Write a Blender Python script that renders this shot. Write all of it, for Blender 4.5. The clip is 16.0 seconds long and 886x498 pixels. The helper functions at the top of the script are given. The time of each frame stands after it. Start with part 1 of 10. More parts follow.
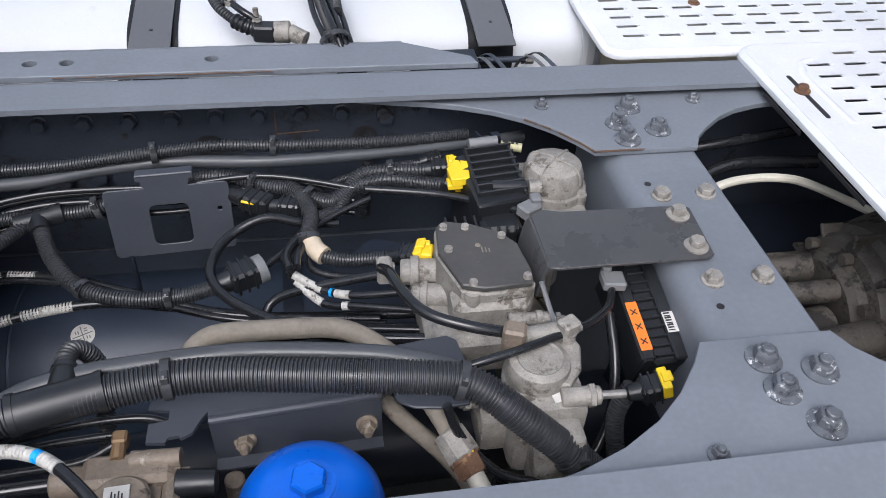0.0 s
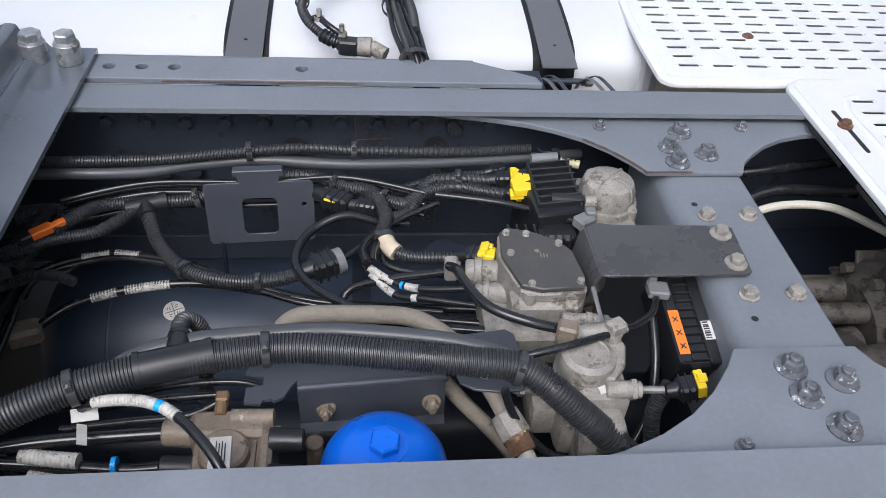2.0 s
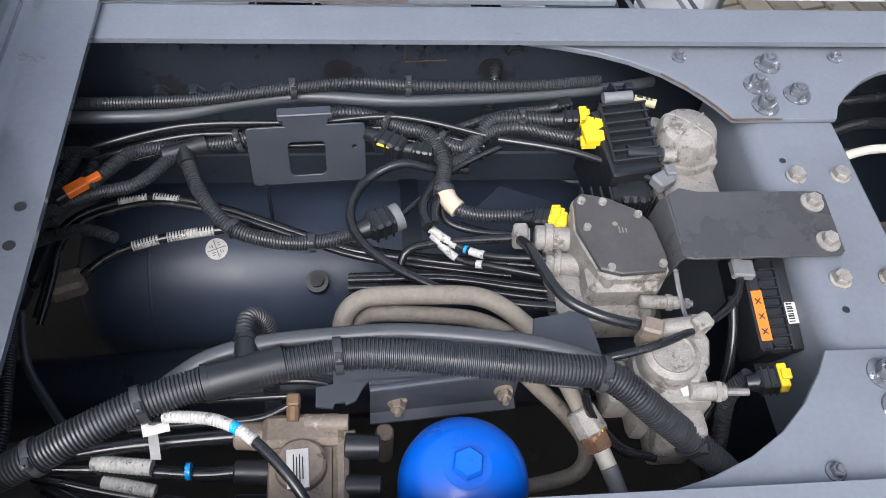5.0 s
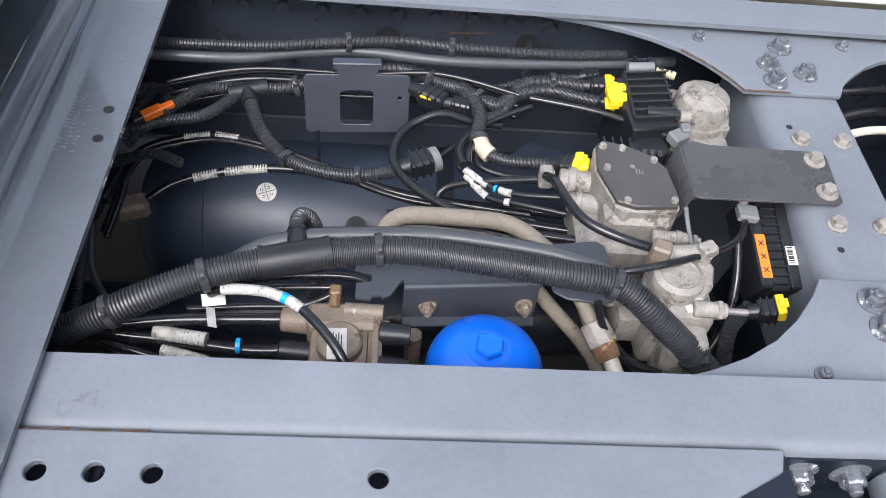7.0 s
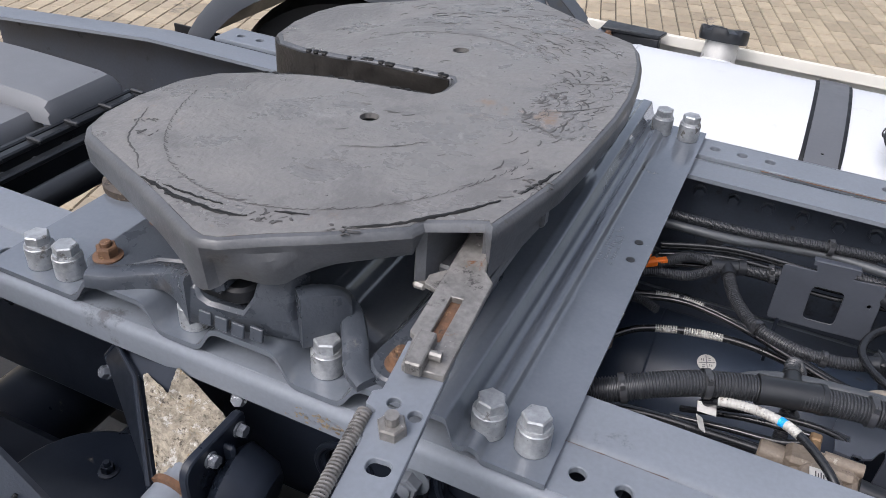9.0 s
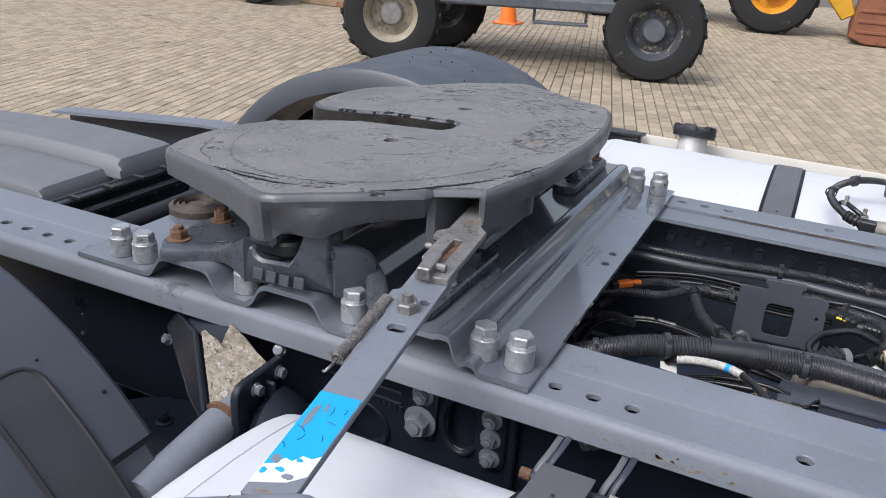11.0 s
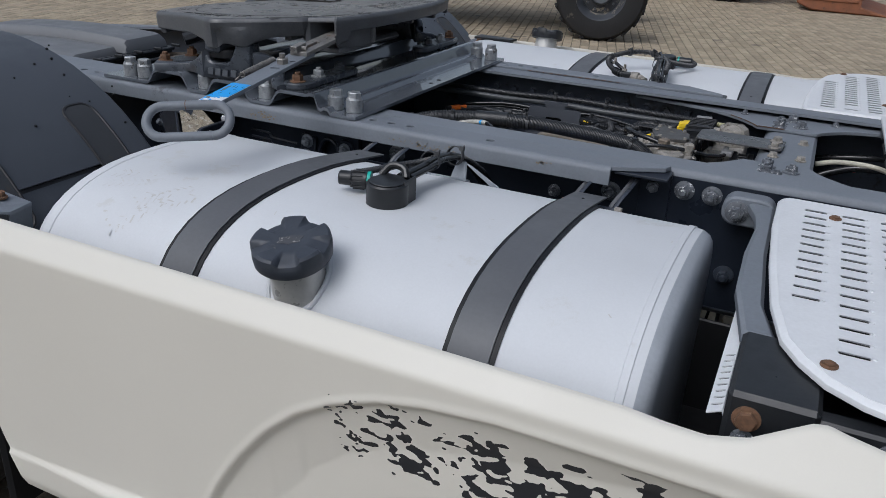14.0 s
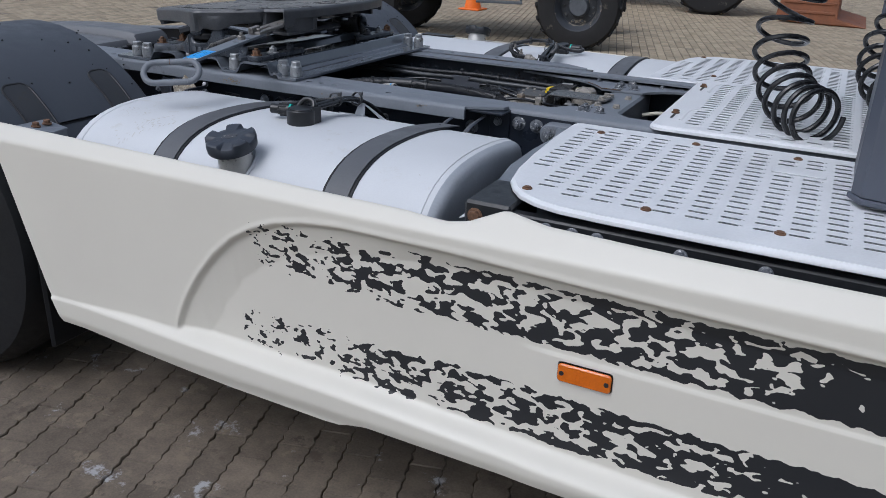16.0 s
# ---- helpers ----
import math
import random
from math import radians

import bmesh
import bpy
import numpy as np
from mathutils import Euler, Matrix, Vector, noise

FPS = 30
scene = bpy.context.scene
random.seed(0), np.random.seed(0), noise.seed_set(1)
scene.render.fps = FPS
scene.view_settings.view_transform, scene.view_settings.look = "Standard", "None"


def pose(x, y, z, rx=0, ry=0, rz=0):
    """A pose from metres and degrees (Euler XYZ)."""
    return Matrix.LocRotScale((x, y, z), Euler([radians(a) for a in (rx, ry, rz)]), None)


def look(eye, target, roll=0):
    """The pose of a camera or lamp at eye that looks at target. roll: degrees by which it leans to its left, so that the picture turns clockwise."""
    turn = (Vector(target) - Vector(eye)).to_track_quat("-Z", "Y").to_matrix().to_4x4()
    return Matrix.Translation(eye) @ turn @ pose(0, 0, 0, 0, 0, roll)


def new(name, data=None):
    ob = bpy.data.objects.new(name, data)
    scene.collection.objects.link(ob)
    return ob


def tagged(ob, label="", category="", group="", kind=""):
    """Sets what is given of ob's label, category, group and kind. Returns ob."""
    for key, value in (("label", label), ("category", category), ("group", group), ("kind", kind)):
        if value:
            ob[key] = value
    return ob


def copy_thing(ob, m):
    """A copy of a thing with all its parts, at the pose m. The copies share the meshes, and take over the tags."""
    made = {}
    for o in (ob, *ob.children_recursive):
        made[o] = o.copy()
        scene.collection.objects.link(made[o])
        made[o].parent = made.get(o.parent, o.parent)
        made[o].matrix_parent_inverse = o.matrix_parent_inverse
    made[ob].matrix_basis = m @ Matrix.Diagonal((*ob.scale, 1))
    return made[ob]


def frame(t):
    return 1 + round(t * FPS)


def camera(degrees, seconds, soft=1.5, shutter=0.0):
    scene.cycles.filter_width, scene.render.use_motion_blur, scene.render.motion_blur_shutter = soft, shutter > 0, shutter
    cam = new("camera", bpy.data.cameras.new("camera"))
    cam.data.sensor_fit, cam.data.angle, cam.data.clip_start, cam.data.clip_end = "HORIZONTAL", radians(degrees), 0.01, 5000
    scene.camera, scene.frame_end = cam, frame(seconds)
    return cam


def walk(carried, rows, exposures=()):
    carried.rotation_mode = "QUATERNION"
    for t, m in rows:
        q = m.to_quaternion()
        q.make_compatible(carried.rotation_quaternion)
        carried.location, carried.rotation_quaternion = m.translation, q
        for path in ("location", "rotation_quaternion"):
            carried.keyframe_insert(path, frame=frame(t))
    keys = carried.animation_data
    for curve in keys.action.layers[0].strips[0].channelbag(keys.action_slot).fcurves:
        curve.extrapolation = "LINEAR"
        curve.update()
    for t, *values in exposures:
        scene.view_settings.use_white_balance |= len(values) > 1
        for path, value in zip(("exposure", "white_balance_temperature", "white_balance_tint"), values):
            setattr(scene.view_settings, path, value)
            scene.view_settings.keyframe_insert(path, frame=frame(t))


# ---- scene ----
cam = camera(58.2, 16.0, soft=0.5)
PATH = [
    (0, (0.489, -0.663, 1.516), (0.794, 0.824, 0.213), 3.7),
    (0.5, (0.474, -0.67, 1.528), (0.747, 0.822, 0.225), 3.6),
    (1, (0.462, -0.702, 1.552), (0.711, 0.797, 0.253), 4.0),
    (1.5, (0.451, -0.72, 1.571), (0.684, 0.78, 0.268), 4.8),
    (2, (0.442, -0.744, 1.58), (0.651, 0.765, 0.284), 4.7),
    (2.5, (0.429, -0.741, 1.59), (0.631, 0.765, 0.29), 4.8),
    (3, (0.423, -0.707, 1.617), (0.613, 0.799, 0.315), 4.7),
    (3.5, (0.395, -0.641, 1.66), (0.576, 0.709, 0.196), 5.3),
    (4, (0.362, -0.565, 1.673), (0.562, 0.652, 0.098), 6.4),
    (4.2, (0.355, -0.537, 1.674), (0.567, 0.591, 0.036), 7.4),
    (6.3, (0.394, -0.566, 1.64), (0.577, 0.627, 0.045), 6.1),
    (6.5, (0.378, -0.605, 1.641), (0.579, 0.582, 0.044), 6.9),
    (7, (0.347, -0.729, 1.642), (0.495, 0.536, 0.1), 7.8),
    (7.5, (0.274, -0.829, 1.653), (0.188, 0.64, 0.299), 6.4),
    (8, (0.21, -0.908, 1.643), (-0.194, 0.671, 0.483), 4.1),
    (8.5, (0.151, -0.961, 1.62), (-0.395, 0.586, 0.476), 4.3),
    (9, (0.128, -1.016, 1.607), (-0.52, 0.509, 0.487), 4.0),
    (9.2, (0.128, -1.046, 1.607), (-0.536, 0.492, 0.514), 3.9),
    (11.3, (0.317, -1.356, 1.478), (-0.457, 0.329, 0.729), 3.4),
    (11.5, (0.344, -1.397, 1.462), (-0.429, 0.291, 0.717), 3.2),
    (12, (0.438, -1.546, 1.435), (-0.34, 0.146, 0.704), 3.1),
    (12.5, (0.538, -1.68, 1.426), (-0.237, 0.013, 0.697), 3.1),
    (13, (0.708, -1.788, 1.415), (-0.049, -0.117, 0.617), 3.0),
    (13.5, (0.873, -1.882, 1.421), (0.119, -0.212, 0.617), 2.9),
    (14, (0.97, -2.037, 1.439), (0.22, -0.368, 0.634), 3.0),
    (14.5, (1.071, -2.236, 1.458), (0.31, -0.566, 0.663), 2.8),
    (15, (1.216, -2.343, 1.47), (0.439, -0.675, 0.687), 2.7),
    (15.5, (1.421, -2.439, 1.454), (0.635, -0.771, 0.679), 2.6),
    (16, (1.591, -2.594, 1.458), (0.795, -0.925, 0.694), 2.3),
]
EXPOSURES = [(0.0, 0.62, 5970, 14), (2.5, 0.64, 5980, 14), (3.5, 0.90, 5970, 14), (4.2, 1.04, 5970, 14), (6.5, 1.11, 6020, 14), (7.0, 1.22, 6060, 13.5), (7.5, 0.92, 6060, 14), (8.0, 0.82, 6100, 15), (9.2, 0.75, 6100, 15), (11.3, 0.64, 5980, 14), (12.5, 0.07, 5850, 12), (14.0, -0.22, 5850, 11), (16.0, -0.18, 5670, 12)]
walk(cam, [(t, look(eye, target, roll)) for t, eye, target, roll in PATH], [(t, stops, kelvin, tint) for t, stops, kelvin, tint in EXPOSURES])

# ---- world ----
# overcast yard: soft sky, weak wide sun
world = bpy.data.worlds.new("sky")
scene.world = world
world.use_nodes = True
wn = world.node_tree.nodes
wl = world.node_tree.links
wn.clear()
w_out = wn.new("ShaderNodeOutputWorld")
w_bg = wn.new("ShaderNodeBackground")
w_sky = wn.new("ShaderNodeTexSky")
w_sky.sky_type = "NISHITA"
w_sky.sun_disc = False
w_sky.sun_elevation = radians(50)
w_sky.sun_rotation = radians(200)
w_sky.air_density = 1.6
w_sky.dust_density = 6.0
w_sky.ozone_density = 1.5
w_hue = wn.new("ShaderNodeHueSaturation")
w_hue.inputs["Saturation"].default_value = 0.5
w_bg.inputs["Strength"].default_value = 0.12
wl.new(w_sky.outputs[0], w_hue.inputs["Color"])
wl.new(w_hue.outputs[0], w_bg.inputs["Color"])
wl.new(w_bg.outputs[0], w_out.inputs["Surface"])
sun_data = bpy.data.lights.new("sun", "SUN")
sun_data.energy = 1.0
sun_data.angle = radians(35)
sun_data.color = (1.0, 0.97, 0.93)
sun = new("sun", sun_data)
sun.matrix_world = look((-3, -8, 12), (0, 0, 0))
scene.view_settings.exposure = 0.0


# ---------------------------------------------------------------- materials
def mat(name, col, rough=0.5, metal=0.0, vary=0.12, scale=18.0, fine=160.0, bump=0.15, spots=None, spot_scale=9.0, spot_at=0.62, coat=0.0, spec=0.5, rvary=0.12, spot_rough=0.8, rand=0.0):
    """Painted, cast or plastic surface: base colour with two scales of variation, grain relief, optional stains of another colour."""
    m = bpy.data.materials.new(name)
    m.use_nodes = True
    n, k = m.node_tree.nodes, m.node_tree.links
    b = n["Principled BSDF"]
    b.inputs["Metallic"].default_value = metal
    b.inputs["Coat Weight"].default_value = coat
    b.inputs["Specular IOR Level"].default_value = spec
    geo = n.new("ShaderNodeNewGeometry")
    n1 = n.new("ShaderNodeTexNoise")
    n1.inputs["Scale"].default_value = scale
    n1.inputs["Detail"].default_value = 5
    n1.inputs["Roughness"].default_value = 0.62
    n2 = n.new("ShaderNodeTexNoise")
    n2.inputs["Scale"].default_value = fine
    n2.inputs["Detail"].default_value = 3
    for t in (n1, n2):
        k.new(geo.outputs["Position"], t.inputs["Vector"])
    add = n.new("ShaderNodeMath")
    add.operation = "MULTIPLY_ADD"
    k.new(n2.outputs["Fac"], add.inputs[0])
    add.inputs[1].default_value = 0.45
    k.new(n1.outputs["Fac"], add.inputs[2])
    ramp = n.new("ShaderNodeMapRange")
    ramp.inputs["From Min"].default_value = 0.45
    ramp.inputs["From Max"].default_value = 1.0
    ramp.inputs["To Min"].default_value = 1 - vary
    ramp.inputs["To Max"].default_value = 1 + vary
    k.new(add.outputs[0], ramp.inputs["Value"])
    mul = n.new("ShaderNodeVectorMath")
    mul.operation = "SCALE"
    mul.inputs[0].default_value = col
    k.new(ramp.outputs[0], mul.inputs["Scale"])
    last = mul.outputs[0]
    if rand:
        info = n.new("ShaderNodeObjectInfo")
        mr = n.new("ShaderNodeMapRange")
        mr.inputs["To Min"].default_value = 1 - rand
        mr.inputs["To Max"].default_value = 1 + rand
        k.new(info.outputs["Random"], mr.inputs["Value"])
        m2 = n.new("ShaderNodeVectorMath")
        m2.operation = "SCALE"
        k.new(last, m2.inputs[0])
        k.new(mr.outputs[0], m2.inputs["Scale"])
        last = m2.outputs[0]
    rr = n.new("ShaderNodeMapRange")
    rr.inputs["From Min"].default_value = 0.3
    rr.inputs["From Max"].default_value = 0.7
    rr.inputs["To Min"].default_value = max(0.03, rough - rvary)
    rr.inputs["To Max"].default_value = min(1, rough + rvary)
    k.new(n1.outputs["Fac"], rr.inputs["Value"])
    rlast = rr.outputs[0]
    for q, (scol, sscale, sat) in enumerate(spots if isinstance(spots, list) else ([(spots, spot_scale, spot_at)] if spots else [])):
        n3 = n.new("ShaderNodeTexNoise")
        n3.inputs["Scale"].default_value = sscale
        n3.inputs["Detail"].default_value = 8
        n3.inputs["Roughness"].default_value = 0.72
        off = n.new("ShaderNodeVectorMath")
        off.inputs[1].default_value = (3.7 * q, 1.3, 7.1 * q)
        k.new(geo.outputs["Position"], off.inputs[0])
        k.new(off.outputs[0], n3.inputs["Vector"])
        mask = n.new("ShaderNodeMapRange")
        mask.interpolation_type = "SMOOTHSTEP"
        mask.inputs["From Min"].default_value = sat
        mask.inputs["From Max"].default_value = sat + 0.07
        k.new(n3.outputs["Fac"], mask.inputs["Value"])
        mix = n.new("ShaderNodeMix")
        mix.data_type = "RGBA"
        k.new(mask.outputs[0], mix.inputs["Factor"])
        k.new(last, mix.inputs[6])
        mix.inputs[7].default_value = (*scol, 1)
        last = mix.outputs[2]
        mr = n.new("ShaderNodeMix")
        k.new(mask.outputs[0], mr.inputs["Factor"])
        k.new(rlast, mr.inputs[2])
        mr.inputs[3].default_value = spot_rough
        rlast = mr.outputs[0]
    k.new(last, b.inputs["Base Color"])
    k.new(rlast, b.inputs["Roughness"])
    if bump:
        bp = n.new("ShaderNodeBump")
        bp.inputs["Strength"].default_value = bump
        bp.inputs["Distance"].default_value = 0.002
        k.new(add.outputs[0], bp.inputs["Height"])
        k.new(bp.outputs[0], b.inputs["Normal"])
    return m


RUST = (0.22, 0.10, 0.045)
DUST = (0.30, 0.27, 0.22)
M_chassis = mat("chassis_paint", (0.163, 0.181, 0.208), 0.50, spec=0.32, vary=0.14, scale=7, bump=0.06, spots=[((0.19, 0.205, 0.22), 26, 0.68), ((0.085, 0.09, 0.10), 5, 0.64), ((0.25, 0.245, 0.225), 60, 0.70), (RUST, 15, 0.72)], spot_rough=0.6)
# paint of black parts; on deep frame faces it also carries their shade
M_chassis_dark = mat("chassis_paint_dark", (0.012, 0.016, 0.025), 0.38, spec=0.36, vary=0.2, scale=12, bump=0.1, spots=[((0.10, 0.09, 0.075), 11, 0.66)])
# rail paint with the shade inside the frame put into its colour
M_web = mat("shaded_web_paint", (0.034, 0.042, 0.058), 0.44, spec=0.4, vary=0.25, scale=10, bump=0.1, spots=[((0.022, 0.024, 0.028), 8, 0.58), ((0.10, 0.095, 0.085), 16, 0.68)])
M_bracket = mat("bracket_paint", (0.052, 0.058, 0.072), 0.42, vary=0.12, scale=18, bump=0.1, spots=[((0.13, 0.13, 0.13), 40, 0.68)])
M_airtank = mat("air_tank_paint", (0.028, 0.040, 0.064), 0.42, vary=0.2, scale=9, bump=0.06, rvary=0.08, spots=[((0.060, 0.060, 0.060), 14, 0.66), ((0.13, 0.125, 0.115), 48, 0.70)])
M_plate = mat("mounting_plate_paint", (0.122, 0.137, 0.160), 0.15, vary=0.12, scale=8, bump=0.02, rvary=0.05, coat=0.8, spots=[((0.21, 0.22, 0.235), 30, 0.67), ((0.05, 0.05, 0.05), 6, 0.68)], spot_rough=0.4)
M_ped = mat("pedestal_paint", (0.052, 0.060, 0.073), 0.30, vary=0.22, scale=22, fine=240, bump=0.35, rvary=0.1, spots=[((0.035, 0.035, 0.037), 9, 0.60), ((0.12, 0.115, 0.105), 30, 0.66), (RUST, 15, 0.70)], spot_rough=0.5)
M_cast = mat("cast_iron_paint", (0.080, 0.084, 0.091), 0.40, vary=0.3, scale=16, fine=220, bump=0.35, spots=[((0.06, 0.055, 0.05), 10, 0.62), (RUST, 17, 0.72)], spot_rough=0.55)
M_grease = mat("greasy_plate", (0.156, 0.151, 0.146), 0.34, vary=0.22, scale=9, fine=120, bump=0.9, spots=[((0.122, 0.118, 0.115), 4, 0.55), ((0.185, 0.130, 0.092), 4.5, 0.60), ((0.195, 0.190, 0.185), 12, 0.60), ((0.085, 0.070, 0.060), 7, 0.66), ((0.030, 0.028, 0.027), 38, 0.70)], spot_rough=0.36, rvary=0.24)
M_throat = mat("throat_grease", (0.020, 0.018, 0.016), 0.42, vary=0.6, scale=35, fine=200, bump=1.0, spots=[((0.075, 0.058, 0.042), 22, 0.60)])
M_grease_flake = mat("dried_grease_flakes", (0.060, 0.057, 0.054), 0.45, vary=0.4, scale=40, bump=0.6)
M_grease_thick = mat("thick_grease", (0.008, 0.0078, 0.0075), 0.5, vary=0.5, scale=40, bump=0.6, spec=0.25)
M_alu_tank = mat("tank_aluminium", (0.560, 0.580, 0.605), 0.62, spec=0.30, vary=0.05, scale=3.2, fine=260, bump=0.10, spots=[((0.525, 0.535, 0.540), 9, 0.60), ((0.46, 0.455, 0.435), 26, 0.69), ((0.33, 0.32, 0.29), 70, 0.745)], spot_rough=0.6, rvary=0.06)
M_neck = mat("filler_neck_metal", (0.50, 0.495, 0.475), 0.34, metal=0.35, vary=0.12, scale=30, bump=0.1, spots=[((0.33, 0.32, 0.29), 22, 0.62)])
M_alu_end = mat("tank_end_aluminium", (0.42, 0.45, 0.49), 0.5, metal=0.2, vary=0.1, scale=20, bump=0.1, spots=[((0.7, 0.7, 0.7), 85, 0.655)])
M_alu_tread = mat("tread_aluminium", (0.65, 0.67, 0.695), 0.50, spec=0.4, vary=0.08, scale=9, bump=0.06, spots=[((0.45, 0.43, 0.40), 14, 0.70)])
M_strap = mat("strap_paint", (0.105, 0.110, 0.120), 0.45, spec=0.35, vary=0.1, scale=12, bump=0.08, spots=[((0.2, 0.19, 0.18), 35, 0.70)])
M_rubber = mat("black_rubber", (0.011, 0.012, 0.014), 0.55, spec=0.28, vary=0.25, scale=30, bump=0.2)
M_plastic = mat("black_plastic", (0.014, 0.0155, 0.018), 0.38, vary=0.2, scale=25, bump=0.1)
M_hose = mat("corrugated_plastic", (0.034, 0.036, 0.040), 0.36, vary=0.25, scale=30, bump=0.08, spots=[((0.060, 0.056, 0.05), 35, 0.68)], spot_rough=0.6)
M_hose_gray = mat("grey_cable_sheath", (0.055, 0.06, 0.066), 0.42, vary=0.12, scale=20, bump=0.05)
M_nylon = mat("nylon_air_line", (0.014, 0.015, 0.017), 0.20, vary=0.2, scale=25, bump=0.03)
M_mud = mat("mudguard_plastic", (0.054, 0.061, 0.074), 0.42, vary=0.14, scale=10, fine=400, bump=0.22, spots=[((0.05, 0.055, 0.06), 9, 0.66)])
M_mud_insert = mat("mudguard_insert", (0.036, 0.039, 0.044), 0.6, vary=0.2, scale=14, fine=400, bump=0.3, spots=[((0.055, 0.053, 0.05), 10, 0.58)])
M_zinc = mat("zinc_steel", (0.33, 0.345, 0.36), 0.38, metal=0.45, vary=0.35, scale=60, bump=0.35, spots=[((0.17, 0.165, 0.155), 38, 0.57), ((0.55, 0.56, 0.57), 90, 0.66), ((0.035, 0.033, 0.031), 48, 0.645)])
M_bolt = mat("painted_bolt", (0.115, 0.125, 0.142), 0.32, metal=0.1, vary=0.3, scale=60, bump=0.25, spots=[((0.66, 0.67, 0.68), 95, 0.575), ((0.03, 0.028, 0.026), 70, 0.66)], spot_rough=0.35)
M_rusty = mat("rusty_bolt", (0.125, 0.066, 0.036), 0.75, vary=0.5, scale=70, bump=0.6, spots=[((0.30, 0.19, 0.10), 60, 0.58), ((0.04, 0.032, 0.028), 45, 0.60)])
M_steel = mat("worn_steel", (0.215, 0.207, 0.196), 0.45, metal=0.4, vary=0.45, scale=32, bump=0.35, spots=[((0.075, 0.072, 0.070), 20, 0.56), (RUST, 22, 0.62), ((0.42, 0.41, 0.39), 60, 0.64)])
M_castalu = mat("cast_aluminium_dirty", (0.27, 0.255, 0.23), 0.62, metal=0.15, vary=0.38, scale=60, fine=420, bump=0.9, spots=[((0.13, 0.115, 0.095), 26, 0.55), ((0.46, 0.45, 0.42), 90, 0.62)])
M_castalu_brown = mat("cast_aluminium_oily", (0.19, 0.155, 0.12), 0.6, metal=0.1, vary=0.35, scale=40, fine=250, bump=0.5, spots=[((0.36, 0.33, 0.28), 35, 0.60), ((0.06, 0.05, 0.042), 22, 0.60)])
M_lid = mat("valve_lid", (0.06, 0.058, 0.056), 0.45, vary=0.2, scale=25, bump=0.1, spots=[((0.16, 0.145, 0.125), 20, 0.64)])
M_shield = mat("shield_paint", (0.060, 0.060, 0.062), 0.30, vary=0.25, scale=12, bump=0.08, spots=[((0.085, 0.08, 0.075), 14, 0.64)])
M_blue = mat("filter_blue", (0.002, 0.115, 0.62), 0.34, vary=0.05, scale=20, bump=0.03, coat=0.3)
M_brown = mat("taped_pipe", (0.21, 0.185, 0.15), 0.75, vary=0.2, scale=40, bump=0.5, spots=[((0.12, 0.10, 0.08), 25, 0.6)])
M_yellow = mat("yellow_plastic", (0.78, 0.56, 0.015), 0.45, vary=0.08, bump=0.05, spots=[((0.35, 0.22, 0.02), 50, 0.70)])
M_orange = mat("orange_plastic", (0.80, 0.17, 0.012), 0.45, vary=0.08, bump=0.05)
M_orange_label = mat("orange_label", (0.90, 0.20, 0.02), 0.5, vary=0.06, bump=0.02)
M_red = mat("red_plastic", (0.6, 0.02, 0.012), 0.45, vary=0.08)
M_teal = mat("teal_seal", (0.01, 0.35, 0.29), 0.4, vary=0.1)
M_sleeve = mat("dirty_printed_sleeve", (0.44, 0.43, 0.40), 0.55, vary=0.25, scale=90, bump=0.2, spots=[((0.20, 0.18, 0.15), 90, 0.56), ((0.03, 0.03, 0.03), 160, 0.60)])
M_rustline = mat("thin_rust", (0.095, 0.052, 0.030), 0.8, vary=0.5, scale=60, bump=0.4, spots=[((0.10, 0.11, 0.125), 40, 0.52)])
M_gearbox = mat("oily_gearbox", (0.062, 0.055, 0.047), 0.6, vary=0.5, scale=30, fine=250, bump=0.8, spots=[((0.15, 0.135, 0.11), 26, 0.64), ((0.018, 0.016, 0.014), 16, 0.52)])
M_white = mat("white_label", (0.56, 0.55, 0.52), 0.6, vary=0.15, scale=60, bump=0.15, spots=[((0.33, 0.31, 0.27), 60, 0.60), ((0.06, 0.055, 0.05), 110, 0.66)])
M_cream_pipe = mat("cream_sleeve", (0.52, 0.44, 0.33), 0.6, vary=0.12, scale=40)
M_ivory = mat("ivory_hose", (0.52, 0.50, 0.42), 0.55, vary=0.15, scale=25)
# black for print, small dark parts and the painted shade of holes
M_flat_black = mat("flat_black", (0.02, 0.02, 0.022), 0.5, vary=0.1)
M_lightblue = mat("light_blue_label", (0.012, 0.33, 0.80), 0.4, vary=0.06, bump=0.02, spots=[((0.75, 0.80, 0.84), 70, 0.66), ((0.004, 0.13, 0.42), 85, 0.64), ((0.06, 0.065, 0.07), 55, 0.70)], spot_rough=0.45)
M_lightblue_dark = mat("creased_print", (0.006, 0.085, 0.23), 0.5, vary=0.3, scale=90, bump=0.1)
M_tan_rust = mat("tan_rust", (0.205, 0.160, 0.105), 0.8, vary=0.4, scale=60, bump=0.3, spots=[((0.155, 0.168, 0.19), 90, 0.47), ((0.20, 0.115, 0.05), 60, 0.60)])
M_paper = mat("torn_label", (0.72, 0.75, 0.77), 0.5, vary=0.05, spots=[((0.02, 0.33, 0.72), 60, 0.66), ((0.06, 0.06, 0.065), 90, 0.70)])
M_concrete = mat("crusted_dirt", (0.25, 0.22, 0.17), 0.9, vary=0.6, scale=70, fine=260, bump=1.0, spots=[((0.42, 0.40, 0.36), 75, 0.55), ((0.055, 0.045, 0.036), 85, 0.57), ((0.20, 0.145, 0.075), 26, 0.57)])
M_stamp = mat("stamped_mark", (0.20, 0.215, 0.235), 0.4, vary=0.1)
